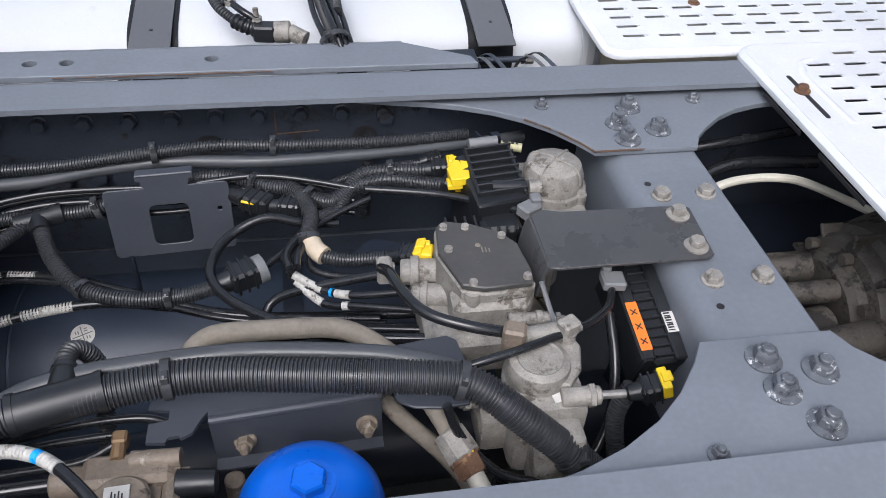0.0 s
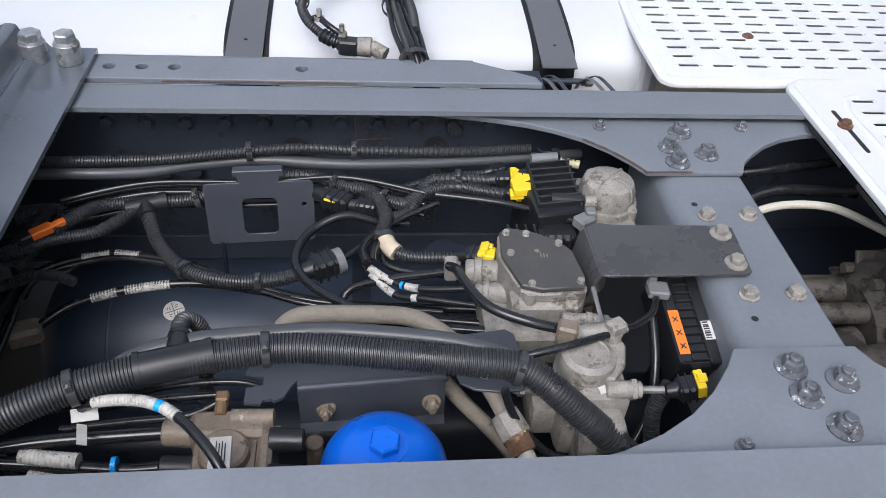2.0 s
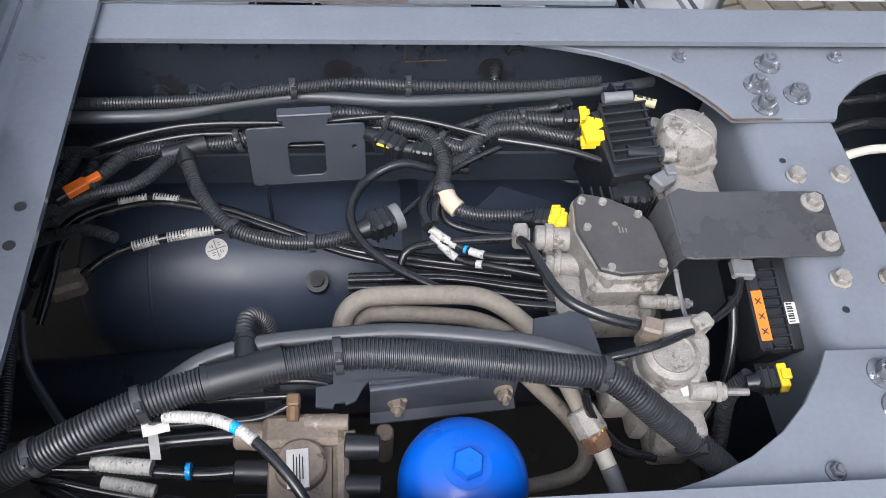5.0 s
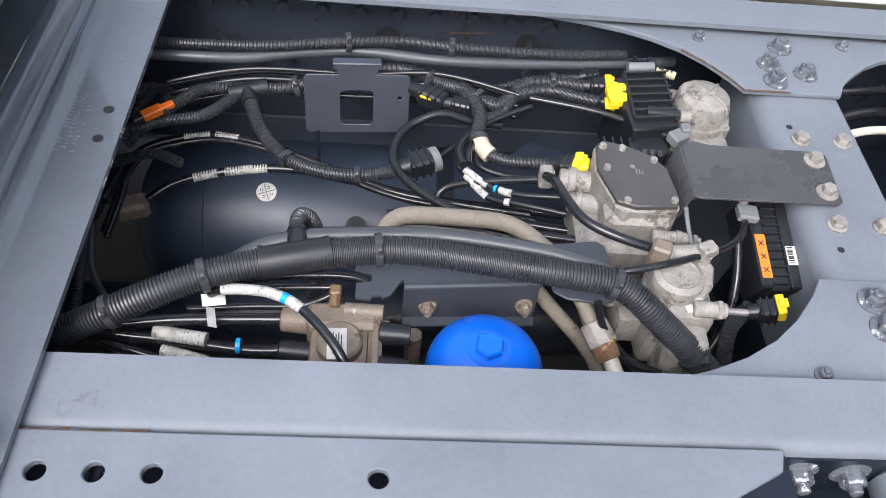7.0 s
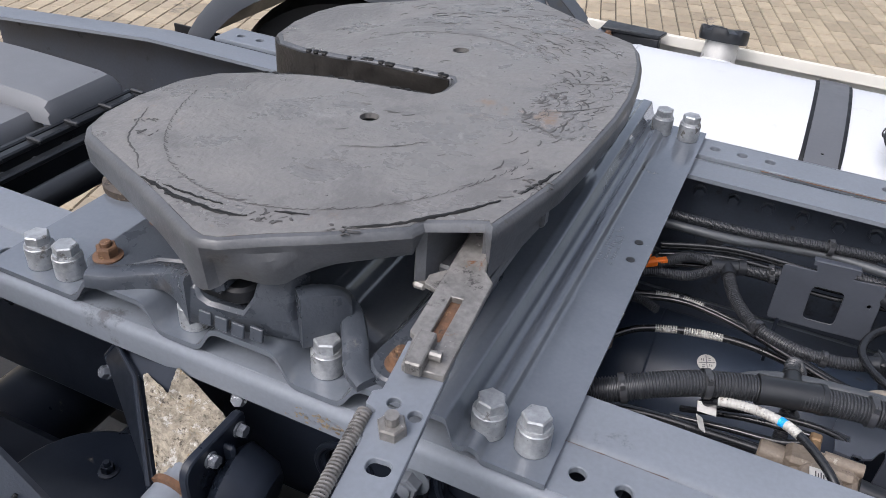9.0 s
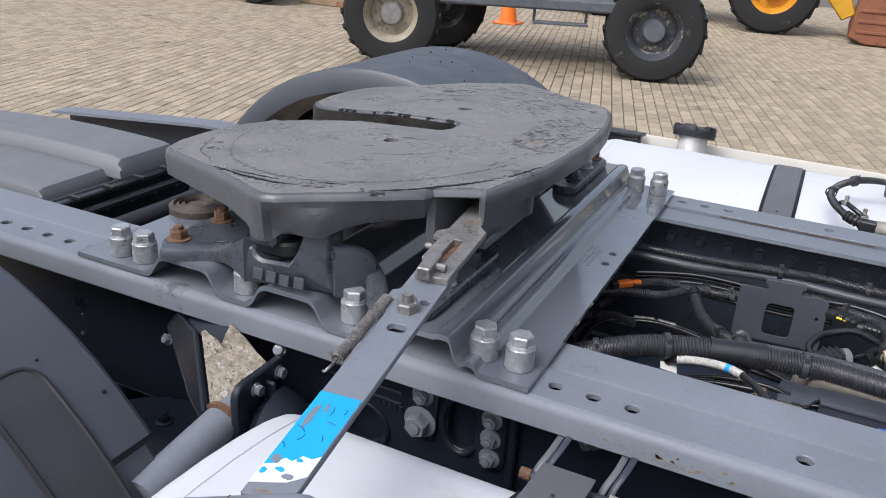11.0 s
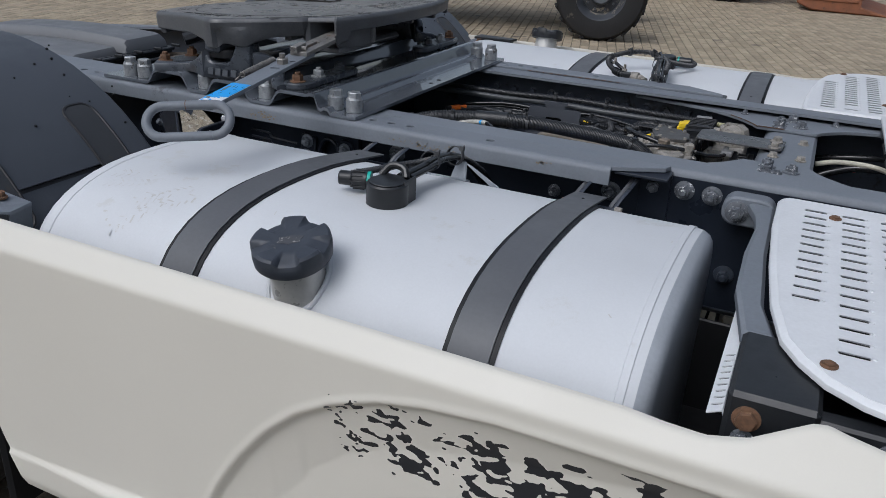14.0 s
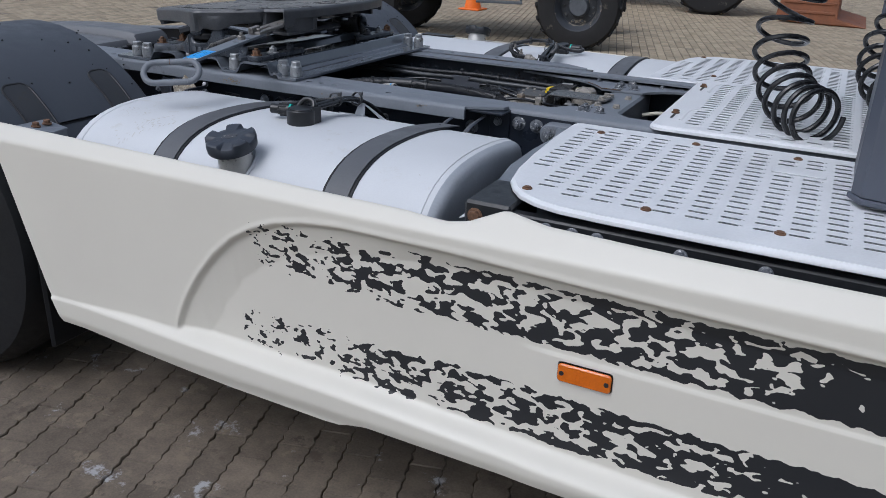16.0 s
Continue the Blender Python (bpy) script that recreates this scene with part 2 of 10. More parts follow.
M_amber = mat("amber_lens", (0.60, 0.135, 0.003), 0.12, vary=0.1, scale=120, fine=900, bump=0.6, coat=0.5)
M_gray_plastic = mat("grey_plastic", (0.16, 0.165, 0.17), 0.5, vary=0.15, scale=30)
M_tyre = mat("tyre_rubber", (0.021, 0.021, 0.022), 0.85, spec=0.3, vary=0.3, scale=9, bump=0.4, spots=[((0.075, 0.067, 0.056), 6, 0.60)])
M_panel = mat("cab_side_paint", (0.070, 0.080, 0.105), 0.45, vary=0.05, scale=5, bump=0.04)

# wiped swirls in the grease, round the king pin
gn, gk = M_grease.node_tree.nodes, M_grease.node_tree.links
g_geo = gn.new("ShaderNodeNewGeometry")
g_off = gn.new("ShaderNodeVectorMath")
g_off.inputs[1].default_value = (0.31, 0.012, -1.15)
gk.new(g_geo.outputs["Position"], g_off.inputs[0])
g_wave = gn.new("ShaderNodeTexWave")
g_wave.wave_type, g_wave.rings_direction = "RINGS", "Z"
for key_, val_ in (("Scale", 9), ("Distortion", 14), ("Detail", 4), ("Detail Scale", 1.6), ("Detail Roughness", 0.65)):
    g_wave.inputs[key_].default_value = val_
gk.new(g_off.outputs[0], g_wave.inputs["Vector"])
g_bsdf = gn["Principled BSDF"]
g_bump = gn.new("ShaderNodeBump")
g_bump.inputs["Strength"].default_value = 0.22
g_bump.inputs["Distance"].default_value = 0.002
gk.new(g_wave.outputs["Fac"], g_bump.inputs["Height"])
gk.new(g_bsdf.inputs["Normal"].links[0].from_socket, g_bump.inputs["Normal"])
gk.new(g_bump.outputs[0], g_bsdf.inputs["Normal"])


# ---------------------------------------------------------------- geometry
class G:
    """Collects vertices and faces of one mesh, in world coordinates."""

    def __init__(self):
        self.v, self.f = [], []

    def add(self, verts, faces):
        o = len(self.v)
        self.v += [tuple(p) for p in verts]
        self.f += [tuple(i + o for i in f) for f in faces]
        return self

    def bm(self, bm, m=None):
        if m is not None:
            bm.transform(m)
        bm.verts.index_update()
        self.add([v.co[:] for v in bm.verts], [[v.index for v in f.verts] for f in bm.faces])
        bm.free()
        return self

    def box(self, lo, hi, bev=0.0015, m=None, seg=1):
        bm = bmesh.new()
        bmesh.ops.create_cube(bm, size=1)
        s = [max(1e-5, hi[i] - lo[i]) for i in range(3)]
        c = [(hi[i] + lo[i]) / 2 for i in range(3)]
        bmesh.ops.transform(bm, matrix=Matrix.LocRotScale(c, None, s), verts=bm.verts)
        bev = min(bev, 0.45 * min(s))
        if bev > 0:
            bmesh.ops.bevel(bm, geom=list(bm.edges), offset=bev, segments=seg, affect="EDGES", profile=0.5)
        return self.bm(bm, m)

    def obox(self, c, size, rot=(0, 0, 0), bev=0.0015, seg=1):
        m = pose(*c, *rot)
        h = [s / 2 for s in size]
        return self.box([-x for x in h], h, bev, m, seg)

    def lathe(self, prof, m=None, n=24, close=True):
        """prof: (radius, height) from bottom to top, round z."""
        m = m or Matrix.Identity(4)
        vs, fs = [], []
        for r, z in prof:
            for i in range(n):
                a = 2 * math.pi * i / n
                vs.append(m @ Vector((r * math.cos(a), r * math.sin(a), z)))
        for j in range(len(prof) - 1):
            for i in range(n):
                a, b = j * n + i, j * n + (i + 1) % n
                fs.append((a, b, b + n, a + n))
        if close:
            fs.append(tuple(reversed(range(n))))
            fs.append(tuple(range((len(prof) - 1) * n, len(prof) * n)))
        return self.add(vs, fs)

    def cyl(self, p0, p1, r, r2=None, n=16, bev=0.0):
        p0, p1 = Vector(p0), Vector(p1)
        d = p1 - p0
        m = Matrix.Translation(p0) @ d.to_track_quat("Z", "Y").to_matrix().to_4x4()
        h, r2 = d.length, r if r2 is None else r2
        prof = [(r, 0), (r2, h)] if not bev else [(r - bev, 0), (r, bev), (r2, h - bev), (r2 - bev, h)]
        return self.lathe(prof, m, n)

    def hexa(self, p0, p1, r, turn=0.0, bev=0.12):
        p0, p1 = Vector(p0), Vector(p1)
        d = p1 - p0
        m = Matrix.Translation(p0) @ d.to_track_quat("Z", "Y").to_matrix().to_4x4() @ pose(0, 0, 0, 0, 0, turn)
        h = d.length
        return self.lathe([(r, 0), (r, h * 0.85), (r * (1 - bev), h)], m, 6)

    def ball(self, c, r, n=12, squash=1.0):
        prof = [(max(1e-4, r * math.sin(math.pi * j / 8)), -r * squash * math.cos(math.pi * j / 8)) for j in range(9)]
        return self.lathe(prof, Matrix.Translation(c), n)

    def plate(self, outer, holes, z0, z1, m=None, bev=0.0):
        """A flat sheet with real openings; outlines are lists of (x, y)."""
        bm = bmesh.new()
        edges = []
        for loop in [outer, *holes]:
            vs = [bm.verts.new((x, y, z0)) for x, y in loop]
            edges += [bm.edges.new((vs[i], vs[(i + 1) % len(vs)])) for i in range(len(vs))]
        got = bmesh.ops.triangle_fill(bm, use_beauty=True, use_dissolve=False, edges=edges, normal=(0, 0, 1))
        faces = [g for g in got["geom"] if isinstance(g, bmesh.types.BMFace)]
        up = bmesh.ops.extrude_face_region(bm, geom=faces)
        bmesh.ops.translate(bm, verts=[g for g in up["geom"] if isinstance(g, bmesh.types.BMVert)], vec=(0, 0, z1 - z0))
        bmesh.ops.recalc_face_normals(bm, faces=bm.faces)
        if bev:
            sharp = [e for e in bm.edges if len(e.link_faces) == 2 and e.calc_face_angle(0) > 1.0]
            bmesh.ops.bevel(bm, geom=sharp, offset=bev, segments=1, affect="EDGES", profile=0.5)
        return self.bm(bm, m)

    def sweep(self, prof, x0, x1, axis="x", cap=True, closed=True):
        """Extrudes an outline along an axis: prof holds (y, z) for x, (x, z) for y."""
        n = len(prof)
        if axis == "x":
            vs = [(x, a, b) for x in (x0, x1) for a, b in prof]
        else:
            vs = [(a, x, b) for x in (x0, x1) for a, b in prof]
        fs = [(i, (i + 1) % n, n + (i + 1) % n, n + i) for i in range(n if closed else n - 1)]
        if cap:
            fs += [tuple(reversed(range(n))), tuple(range(n, 2 * n))]
        bm = bmesh.new()
        bv = [bm.verts.new(p) for p in vs]
        for f in fs:
            bm.faces.new([bv[i] for i in f])
        bmesh.ops.recalc_face_normals(bm, faces=bm.faces)
        return self.bm(bm)

    def tube(self, pts, r, n=8, step=0.008, ribs=None, cap=True, smooth=True, squash=1.0):
        """Pipe along a smooth line; ribs=(depth, pitch) makes it corrugated."""
        pts = [Vector(p) for p in pts]
        line = spline(pts) if smooth and len(pts) > 2 else pts
        if ribs:
            step = ribs[1] / 4
        line = resample(line, step)
        vs, fs = [], []
        t0 = (line[1] - line[0]).normalized()
        u = t0.orthogonal().normalized()
        if abs(t0.z) < 0.9:
            u = t0.cross(Vector((0, 0, 1))).normalized()
        for i, p in enumerate(line):
            t = (line[min(i + 1, len(line) - 1)] - line[max(i - 1, 0)]).normalized()
            u = (u - t * u.dot(t)).normalized()
            w = t.cross(u)
            rr = r
            if ribs:
                rr = r - (0, 0, ribs[0], ribs[0])[i % 4]
            for j in range(n):
                a = 2 * math.pi * j / n
                vs.append(p + u * (rr * math.cos(a)) + w * (rr * squash * math.sin(a)))
        for i in range(len(line) - 1):
            for j in range(n):
                a, b = i * n + j, i * n + (j + 1) % n
                fs.append((a, b, b + n, a + n))
        if cap:
            fs.append(tuple(reversed(range(n))))
            fs.append(tuple(range(len(vs) - n, len(vs))))
        return self.add(vs, fs)


def spline(pts, k=10):
    out = []
    for i in range(len(pts) - 1):
        p0, p1, p2, p3 = pts[max(i - 1, 0)], pts[i], pts[i + 1], pts[min(i + 2, len(pts) - 1)]
        for s in range(k):
            t = s / k
            out.append(0.5 * (2 * p1 + (p2 - p0) * t + (2 * p0 - 5 * p1 + 4 * p2 - p3) * t * t + (3 * p1 - p0 - 3 * p2 + p3) * t ** 3))
    return out + [pts[-1]]


def resample(line, step):
    d = [0.0]
    for a, b in zip(line, line[1:]):
        d.append(d[-1] + (b - a).length)
    n = max(2, int(d[-1] / step))
    out, j = [], 0
    for i in range(n + 1):
        s = d[-1] * i / n
        while j < len(d) - 2 and d[j + 1] < s:
            j += 1
        f = (s - d[j]) / max(1e-9, d[j + 1] - d[j])
        out.append(line[j].lerp(line[j + 1], min(1, f)))
    return out


def at_along(pts, f):
    """Place and direction at a share f of a smooth line."""
    line = spline([Vector(p) for p in pts])
    line = resample(line, 0.004)
    i = min(len(line) - 2, max(1, int(f * (len(line) - 1))))
    return line[i], (line[i + 1] - line[i - 1]).normalized()


ORIGIN = {}


def finish(g, name, material, origin, sharp=35):
    me = bpy.data.meshes.new(name)
    o = Vector(origin)
    me.from_pydata([(x - o.x, y - o.y, z - o.z) for x, y, z in g.v], [], g.f)
    me.materials.append(material)
    me.polygons.foreach_set("use_smooth", [True] * len(me.polygons))
    me.update()
    me.set_sharp_from_angle(angle=radians(sharp))
    return me


def part(name, g, material, parent, label="", sharp=35):
    me = finish(g, name, material, ORIGIN[parent], sharp)
    ob = new(name, me)
    ob.parent = parent
    ORIGIN[ob] = ORIGIN[parent]
    return tagged(ob, label=label)


def thing(name, label, category, at, group="", kind=""):
    ob = new(name)
    ob.location = at
    ob.empty_display_size = 0.05
    ORIGIN[ob] = Vector(at)
    return tagged(ob, label, category, group, kind)


def solid(name, g, material, label, category, group="", kind="", sharp=35):
    """A thing of one mesh; its origin is under its middle."""
    xs, ys, zs = zip(*g.v)
    o = ((min(xs) + max(xs)) / 2, (min(ys) + max(ys)) / 2, min(zs))
    ob = new(name, finish(g, name, material, o, sharp))
    ob.location = o
    ORIGIN[ob] = Vector(o)
    return tagged(ob, label, category, group, kind)


def circle(x, y, r, n=14):
    return [(x + r * math.cos(2 * math.pi * i / n), y + r * math.sin(2 * math.pi * i / n)) for i in range(n)]


def arc(cx, cy, r, a0, a1, n=8):
    return [(cx + r * math.cos(radians(a0 + (a1 - a0) * i / n)), cy + r * math.sin(radians(a0 + (a1 - a0) * i / n))) for i in range(n + 1)]


def rounded(x0, x1, y0, y1, r, n=5):
    return arc(x1 - r, y1 - r, r, 0, 90, n) + arc(x0 + r, y1 - r, r, 90, 180, n) + arc(x0 + r, y0 + r, r, 180, 270, n) + arc(x1 - r, y0 + r, r, 270, 360, n)


def flange_bolt(at, up, r=0.0105, head=0.011, material=None, washer=1.5, turn=10, stud=0.0, group="", label="hexagon flange bolt"):
    """A bolt on a surface: round flange, chamfered hexagon and, for nuts, the thread end."""
    at, up = Vector(at), Vector(up).normalized()
    t = thing("bolt", label, "bolt", at, group)
    m = Matrix.Translation(at) @ up.to_track_quat("Z", "Y").to_matrix().to_4x4()
    part("flange", G().lathe([(r * washer * 0.97, -0.001), (r * washer, 0.0008), (r * washer * 0.985, 0.0022), (r * 1.12, 0.0022 + 0.24 * r * (washer - 1)), (r * 0.9, 0.0024 + 0.24 * r * (washer - 1))], m, 24), material, t)
    low = 0.002 + 0.22 * r * (washer - 1)
    part("hexagon_head", G().lathe([(r, low), (r, low + head * 0.80), (r * 0.90, low + head), (r * 0.62, low + head), (r * 0.58, low + head * (0.90 if stud else 1.0))], m @ pose(0, 0, 0, 0, 0, turn), 6), material, t, sharp=20)
    if stud:
        part("thread_end", G().lathe([(r * 0.52, low + head * 0.7), (r * 0.52, low + head + stud * 0.8), (r * 0.43, low + head + stud)], m, 14), material, t)
    return t

# ---------------------------------------------------------------- truck frame
RAIL_TOP = 0.950


def fall(g):
    """The rear end of the frame slopes down."""
    bm = bmesh.new()
    vs = [bm.verts.new(p) for p in g.v]
    for f in g.f:
        try:
            bm.faces.new([vs[i] for i in f])
        except ValueError:
            pass
    bmesh.ops.bisect_plane(bm, geom=list(bm.verts) + list(bm.edges) + list(bm.faces), plane_co=(-1.20, 0, 0), plane_no=(1, 0, 0))
    for v in bm.verts:
        v.co.z -= 0.085 * max(0.0, -1.20 - v.co.x)
    return G().bm(bm)


frame_ob = thing("chassis", "dark blue-grey painted steel ladder frame of a tractor truck", "chassis", (0, 0, 0.64))
HOLES_X = [0.052, 0.102, 0.152, 0.352] + [-0.771 - 0.0525 * i for i in range(6)]
for s in (-1, 1):
    side = "near" if s < 0 else "far"
    y_out, y_in = 0.394 * s, 0.313 * s
    t = 0.008
    # C-section, open towards the middle, rounded at the outer edge
    r = 0.014
    prof = [(y_in, RAIL_TOP - t), (y_in, RAIL_TOP)]
    prof += [(y_out - s * r + s * r * math.sin(radians(a)), RAIL_TOP - r + r * math.cos(radians(a))) for a in (0, 30, 60, 90)]
    prof += [(y_out, 0.655), (y_out - s * r, 0.641), (y_in, 0.641), (y_in, 0.649), (y_out - s * 0.010, 0.651), (y_out - s * t, 0.66), (y_out - s * t, RAIL_TOP - 0.016), (y_out - s * 0.014, RAIL_TOP - t)]
    part("side_rail", fall(G().sweep(prof, -1.78, 3.4)), M_chassis, frame_ob)
    # near-black sheet over the same rail, the web's shade put into its colour
    part("web_face", fall(G().box((-1.78, min(y_out, y_out + s * 0.0025), 0.66), (3.4, max(y_out, y_out + s * 0.0025), RAIL_TOP - 0.016), 0)), M_chassis_dark, frame_ob, "outer web sheet with its shade painted in, spotted with dirt")
    # bolted angle outside the rail, its upper leg drilled for the coupling
    ya, yb = 0.396 * s, 0.470 * s
    end = 0.635
    back = -1.55 if s < 0 else -1.08
    outer = [(back, ya), (0.742, ya), (0.735, 0.418 * s), (end, yb), (back, yb)]
    holes = [circle(x, 0.435 * s, 0.0095, 18) for x in HOLES_X if x > back + 0.03]
    part("angle_top_leg", fall(G().plate(outer, holes, RAIL_TOP - 0.006, RAIL_TOP + 0.004, bev=0.0012)), M_chassis, frame_ob)
    rr = 0.012
    lip = [(yb, RAIL_TOP + 0.004)] + [(yb + s * rr * math.sin(radians(a)), RAIL_TOP + 0.004 - rr + rr * math.cos(radians(a))) for a in (30, 60, 90)] + [(yb + s * rr, 0.916), (yb + s * 0.004, 0.916), (yb + s * 0.004, RAIL_TOP - 0.008), (yb, RAIL_TOP - 0.006)]
    part("angle_side_leg", fall(G().sweep(lip, back, end)), M_chassis, frame_ob)
# crossmember with hourglass gussets
XM_TOP = 0.9215
neck = [(0.910 - 0.028 * math.cos(radians(a)), XM_TOP - 0.028 + 0.028 * math.sin(radians(a))) for a in (0, 22, 45, 68, 90)]
prof = [(0.882, 0.50)] + neck + [(1.004, XM_TOP), (1.012, XM_TOP - 0.008), (1.012, 0.50), (1.004, 0.50), (1.004, XM_TOP - 0.012), (0.910, XM_TOP - 0.008), (0.890, XM_TOP - 0.028), (0.890, 0.50)]
part("crossmember", G().sweep(prof, -0.30, 0.30, axis="y"), M_chassis, frame_ob)
for s in (-1, 1):
    o = 0.016 if s > 0 else 0.0
    left = [(0.50, 0.340), (0.58, 0.322), (0.65, 0.309), (0.70, 0.296), (0.745, 0.278), (0.785, 0.254), (0.818, 0.225), (0.846, 0.191), (0.862, 0.165)]
    right = [(1.008, 0.165), (1.020, 0.190), (1.042, 0.213), (1.072, 0.238), (1.105, 0.256), (1.145, 0.268), (1.19, 0.272), (1.19, 0.378)]
    outer = [(x, (y + (o if y < 0.37 else 0)) * s) for x, y in left + right + [(0.50, 0.378)]]
    part("gusset", G().plate(outer, [], 0.9225, 0.9315, bev=0.001), M_chassis, frame_ob)
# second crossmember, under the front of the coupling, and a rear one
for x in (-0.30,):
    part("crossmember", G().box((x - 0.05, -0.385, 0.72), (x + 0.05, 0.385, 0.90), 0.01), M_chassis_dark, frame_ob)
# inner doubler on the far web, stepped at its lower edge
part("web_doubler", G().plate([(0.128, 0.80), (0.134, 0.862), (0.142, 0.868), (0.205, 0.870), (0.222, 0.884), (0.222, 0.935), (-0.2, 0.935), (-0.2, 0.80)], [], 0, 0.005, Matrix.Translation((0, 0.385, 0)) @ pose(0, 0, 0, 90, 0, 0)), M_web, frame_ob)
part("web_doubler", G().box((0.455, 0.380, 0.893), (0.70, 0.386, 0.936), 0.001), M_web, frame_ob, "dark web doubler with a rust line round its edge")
# dark web and flange sheets close the deep frame, its shade in their colour
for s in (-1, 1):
    part("flange_face", fall(G().box((-1.77, min(0.316 * s, 0.374 * s), 0.6492), (3.3, max(0.316 * s, 0.374 * s), 0.6530), 0.0)), M_web, frame_ob, "lower flange sheet with shade put into its colour")
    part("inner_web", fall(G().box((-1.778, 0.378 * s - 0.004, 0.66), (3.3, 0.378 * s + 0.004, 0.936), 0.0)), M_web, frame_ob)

for i in range(13):
    x = -0.010 + 0.0605 * i
    flange_bolt((x, 0.374, 0.893), (0, -1, 0), 0.0105, 0.010, M_web, 1.25, 15 * i, group="bolts along the far rail", label="dark painted hexagon bolt in the rail web")
for x, z in ((0.075, 0.80), (0.125, 0.80), (0.175, 0.803), (0.60, 0.885)):
    flange_bolt((x, 0.374, z), (0, -1, 0), 0.012, 0.012, M_web, 1.3, 20, group="bolts along the far rail", label="dark painted hexagon bolt in the rail web")

for s in (1,):
    edge_ = [(0.70, 0.296), (0.745, 0.278), (0.785, 0.254), (0.818, 0.225), (0.846, 0.191), (0.862, 0.165)]
    part("rust_line", G().tube([(x - 0.0005, y + 0.0155, 0.9300) for x, y in edge_[2:]], 0.0014, 6), M_rustline, frame_ob, "rust along the gusset edge")
    part("rust_line", G().tube([(0.862, 0.1795, 0.9315), (0.90, 0.1795, 0.9318), (0.93, 0.1795, 0.9315)], 0.0014, 6), M_rustline, frame_ob, "rust along the gusset edge")
NUT = "painted flange nut on the crossmember gusset, paint chipped"
for x, y in ((0.943, 0.286), (0.914, 0.244), (0.914, 0.204), (0.966, 0.225), (0.917, -0.196), (0.918, -0.235), (0.968, -0.216), (0.940, -0.278)):
    flange_bolt((x, y, 0.9315), (0, 0, 1), 0.0125, 0.012, M_bolt, 1.5, 77 * x, 0.004, "gusset nuts", NUT)
for x, y in ((0.817, 0.300), (1.049, 0.300), (0.824, -0.298), (1.052, -0.294)):
    flange_bolt((x, y, 0.9315), (0, 0, 1), 0.0075, 0.007, M_bolt, 1.4, 40, 0.004, "gusset nuts", "small painted nut on the crossmember gusset")
for x, y in ((0.921, 0.088), (0.981, 0.088), (0.921, -0.070), (0.982, -0.070)):
    flange_bolt((x, y, XM_TOP), (0, 0, 1), 0.0105, 0.0085, M_castalu, 1.25, 33, group="crossmember bolts", label="dull zinc hexagon bolt on the crossmember")
# black discs on the closed top stand for the shade in two holes
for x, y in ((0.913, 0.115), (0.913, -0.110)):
    part("hole_shade_disc", G().cyl((x, y, XM_TOP - 0.001), (x, y, XM_TOP + 0.0006), 0.0045, n=12), M_flat_black, frame_ob, "black disc as shade of a small drilled hole")
# nuts on the outer webs
for s in (-1, 1):
    for x, z in ((0.712, 0.906), (0.776, 0.907), (0.832, 0.906)):
        flange_bolt((x, 0.395 * s, z), (0, s, 0), 0.0135, 0.013, M_bolt, 1.55, 20, 0.008, "outer web nuts", "painted flange nut on the outer rail web, chipped to bright metal")
    for x, z in ((0.098, 0.868), (0.498, 0.853), (0.624, 0.876), (0.317, 0.862)):
        flange_bolt((x, 0.395 * s, z), (0, s, 0), 0.0145 if x in (0.098, 0.624) else 0.010, 0.013, M_bolt, 1.5, 25, 0.012, "outer web nuts", "dark painted nut on the outer rail web")
    doub = solid("web_bracket", G().box((0.685, 0.396, 0.72), (0.748, 0.402, 0.94), 0.001).box((0.640, 0.396, 0.937), (0.748, 0.462, 0.943), 0.001) if s > 0 else G().box((0.685, -0.402, 0.72), (0.748, -0.396, 0.94), 0.001).box((0.640, -0.462, 0.937), (0.748, -0.396, 0.943), 0.001), M_chassis_dark, "dark steel bracket bolted to the rail web", "bracket")
# rust where the paint of the near angle has chipped, and along its joint with the rail
random.seed(41)
for cx_, cy_, cz_, span_, tall_, nn_ in ((-0.250, -0.4822, 0.930, 0.030, 0.010, 26), (-0.212, -0.4822, 0.932, 0.018, 0.009, 16), (0.20, -0.4822, 0.930, 0.085, 0.008, 44), (0.490, -0.4822, 0.940, 0.020, 0.006, 14)):
    gg = G()
    for i in range(nn_):
        x_, z_ = cx_ + random.gauss(0, span_ * 0.5), min(0.940, max(0.918, cz_ + random.gauss(0, tall_ * 0.6)))
        r_ = random.uniform(0.0008, 0.0030)
        loop_ = [(x_ + 1.5 * r_ * random.uniform(0.6, 1.2) * math.cos(a), cy_, z_ + r_ * random.uniform(0.6, 1.2) * math.sin(a)) for a in np.linspace(0, 2 * math.pi, 9)[:-1]]
        gg.add(loop_ + [(p[0], cy_ - 0.0004, p[2]) for p in loop_], [tuple(range(8, 16))] + [(q, (q + 1) % 8, 8 + (q + 1) % 8, 8 + q) for q in range(8)])
    tagged(part("rust_patch", gg, M_tan_rust, frame_ob, "patch of tan rust on the rail angle"), kind="stuff")
part("rust_line", G().tube([(0.02 + 0.012 * i, -0.3945 + random.uniform(-0.0006, 0.0006), 0.9508) for i in range(11)], 0.0016, 6, squash=0.5), M_rustline, frame_ob, "rust along the joint of rail and angle")
part("rust_line", G().tube([(0.14 + 0.03 * i, 0.3945 + random.uniform(-0.0006, 0.0006), 0.9508) for i in range(11)], 0.0014, 6, squash=0.5), M_rustline, frame_ob, "rust along the joint of rail and angle")
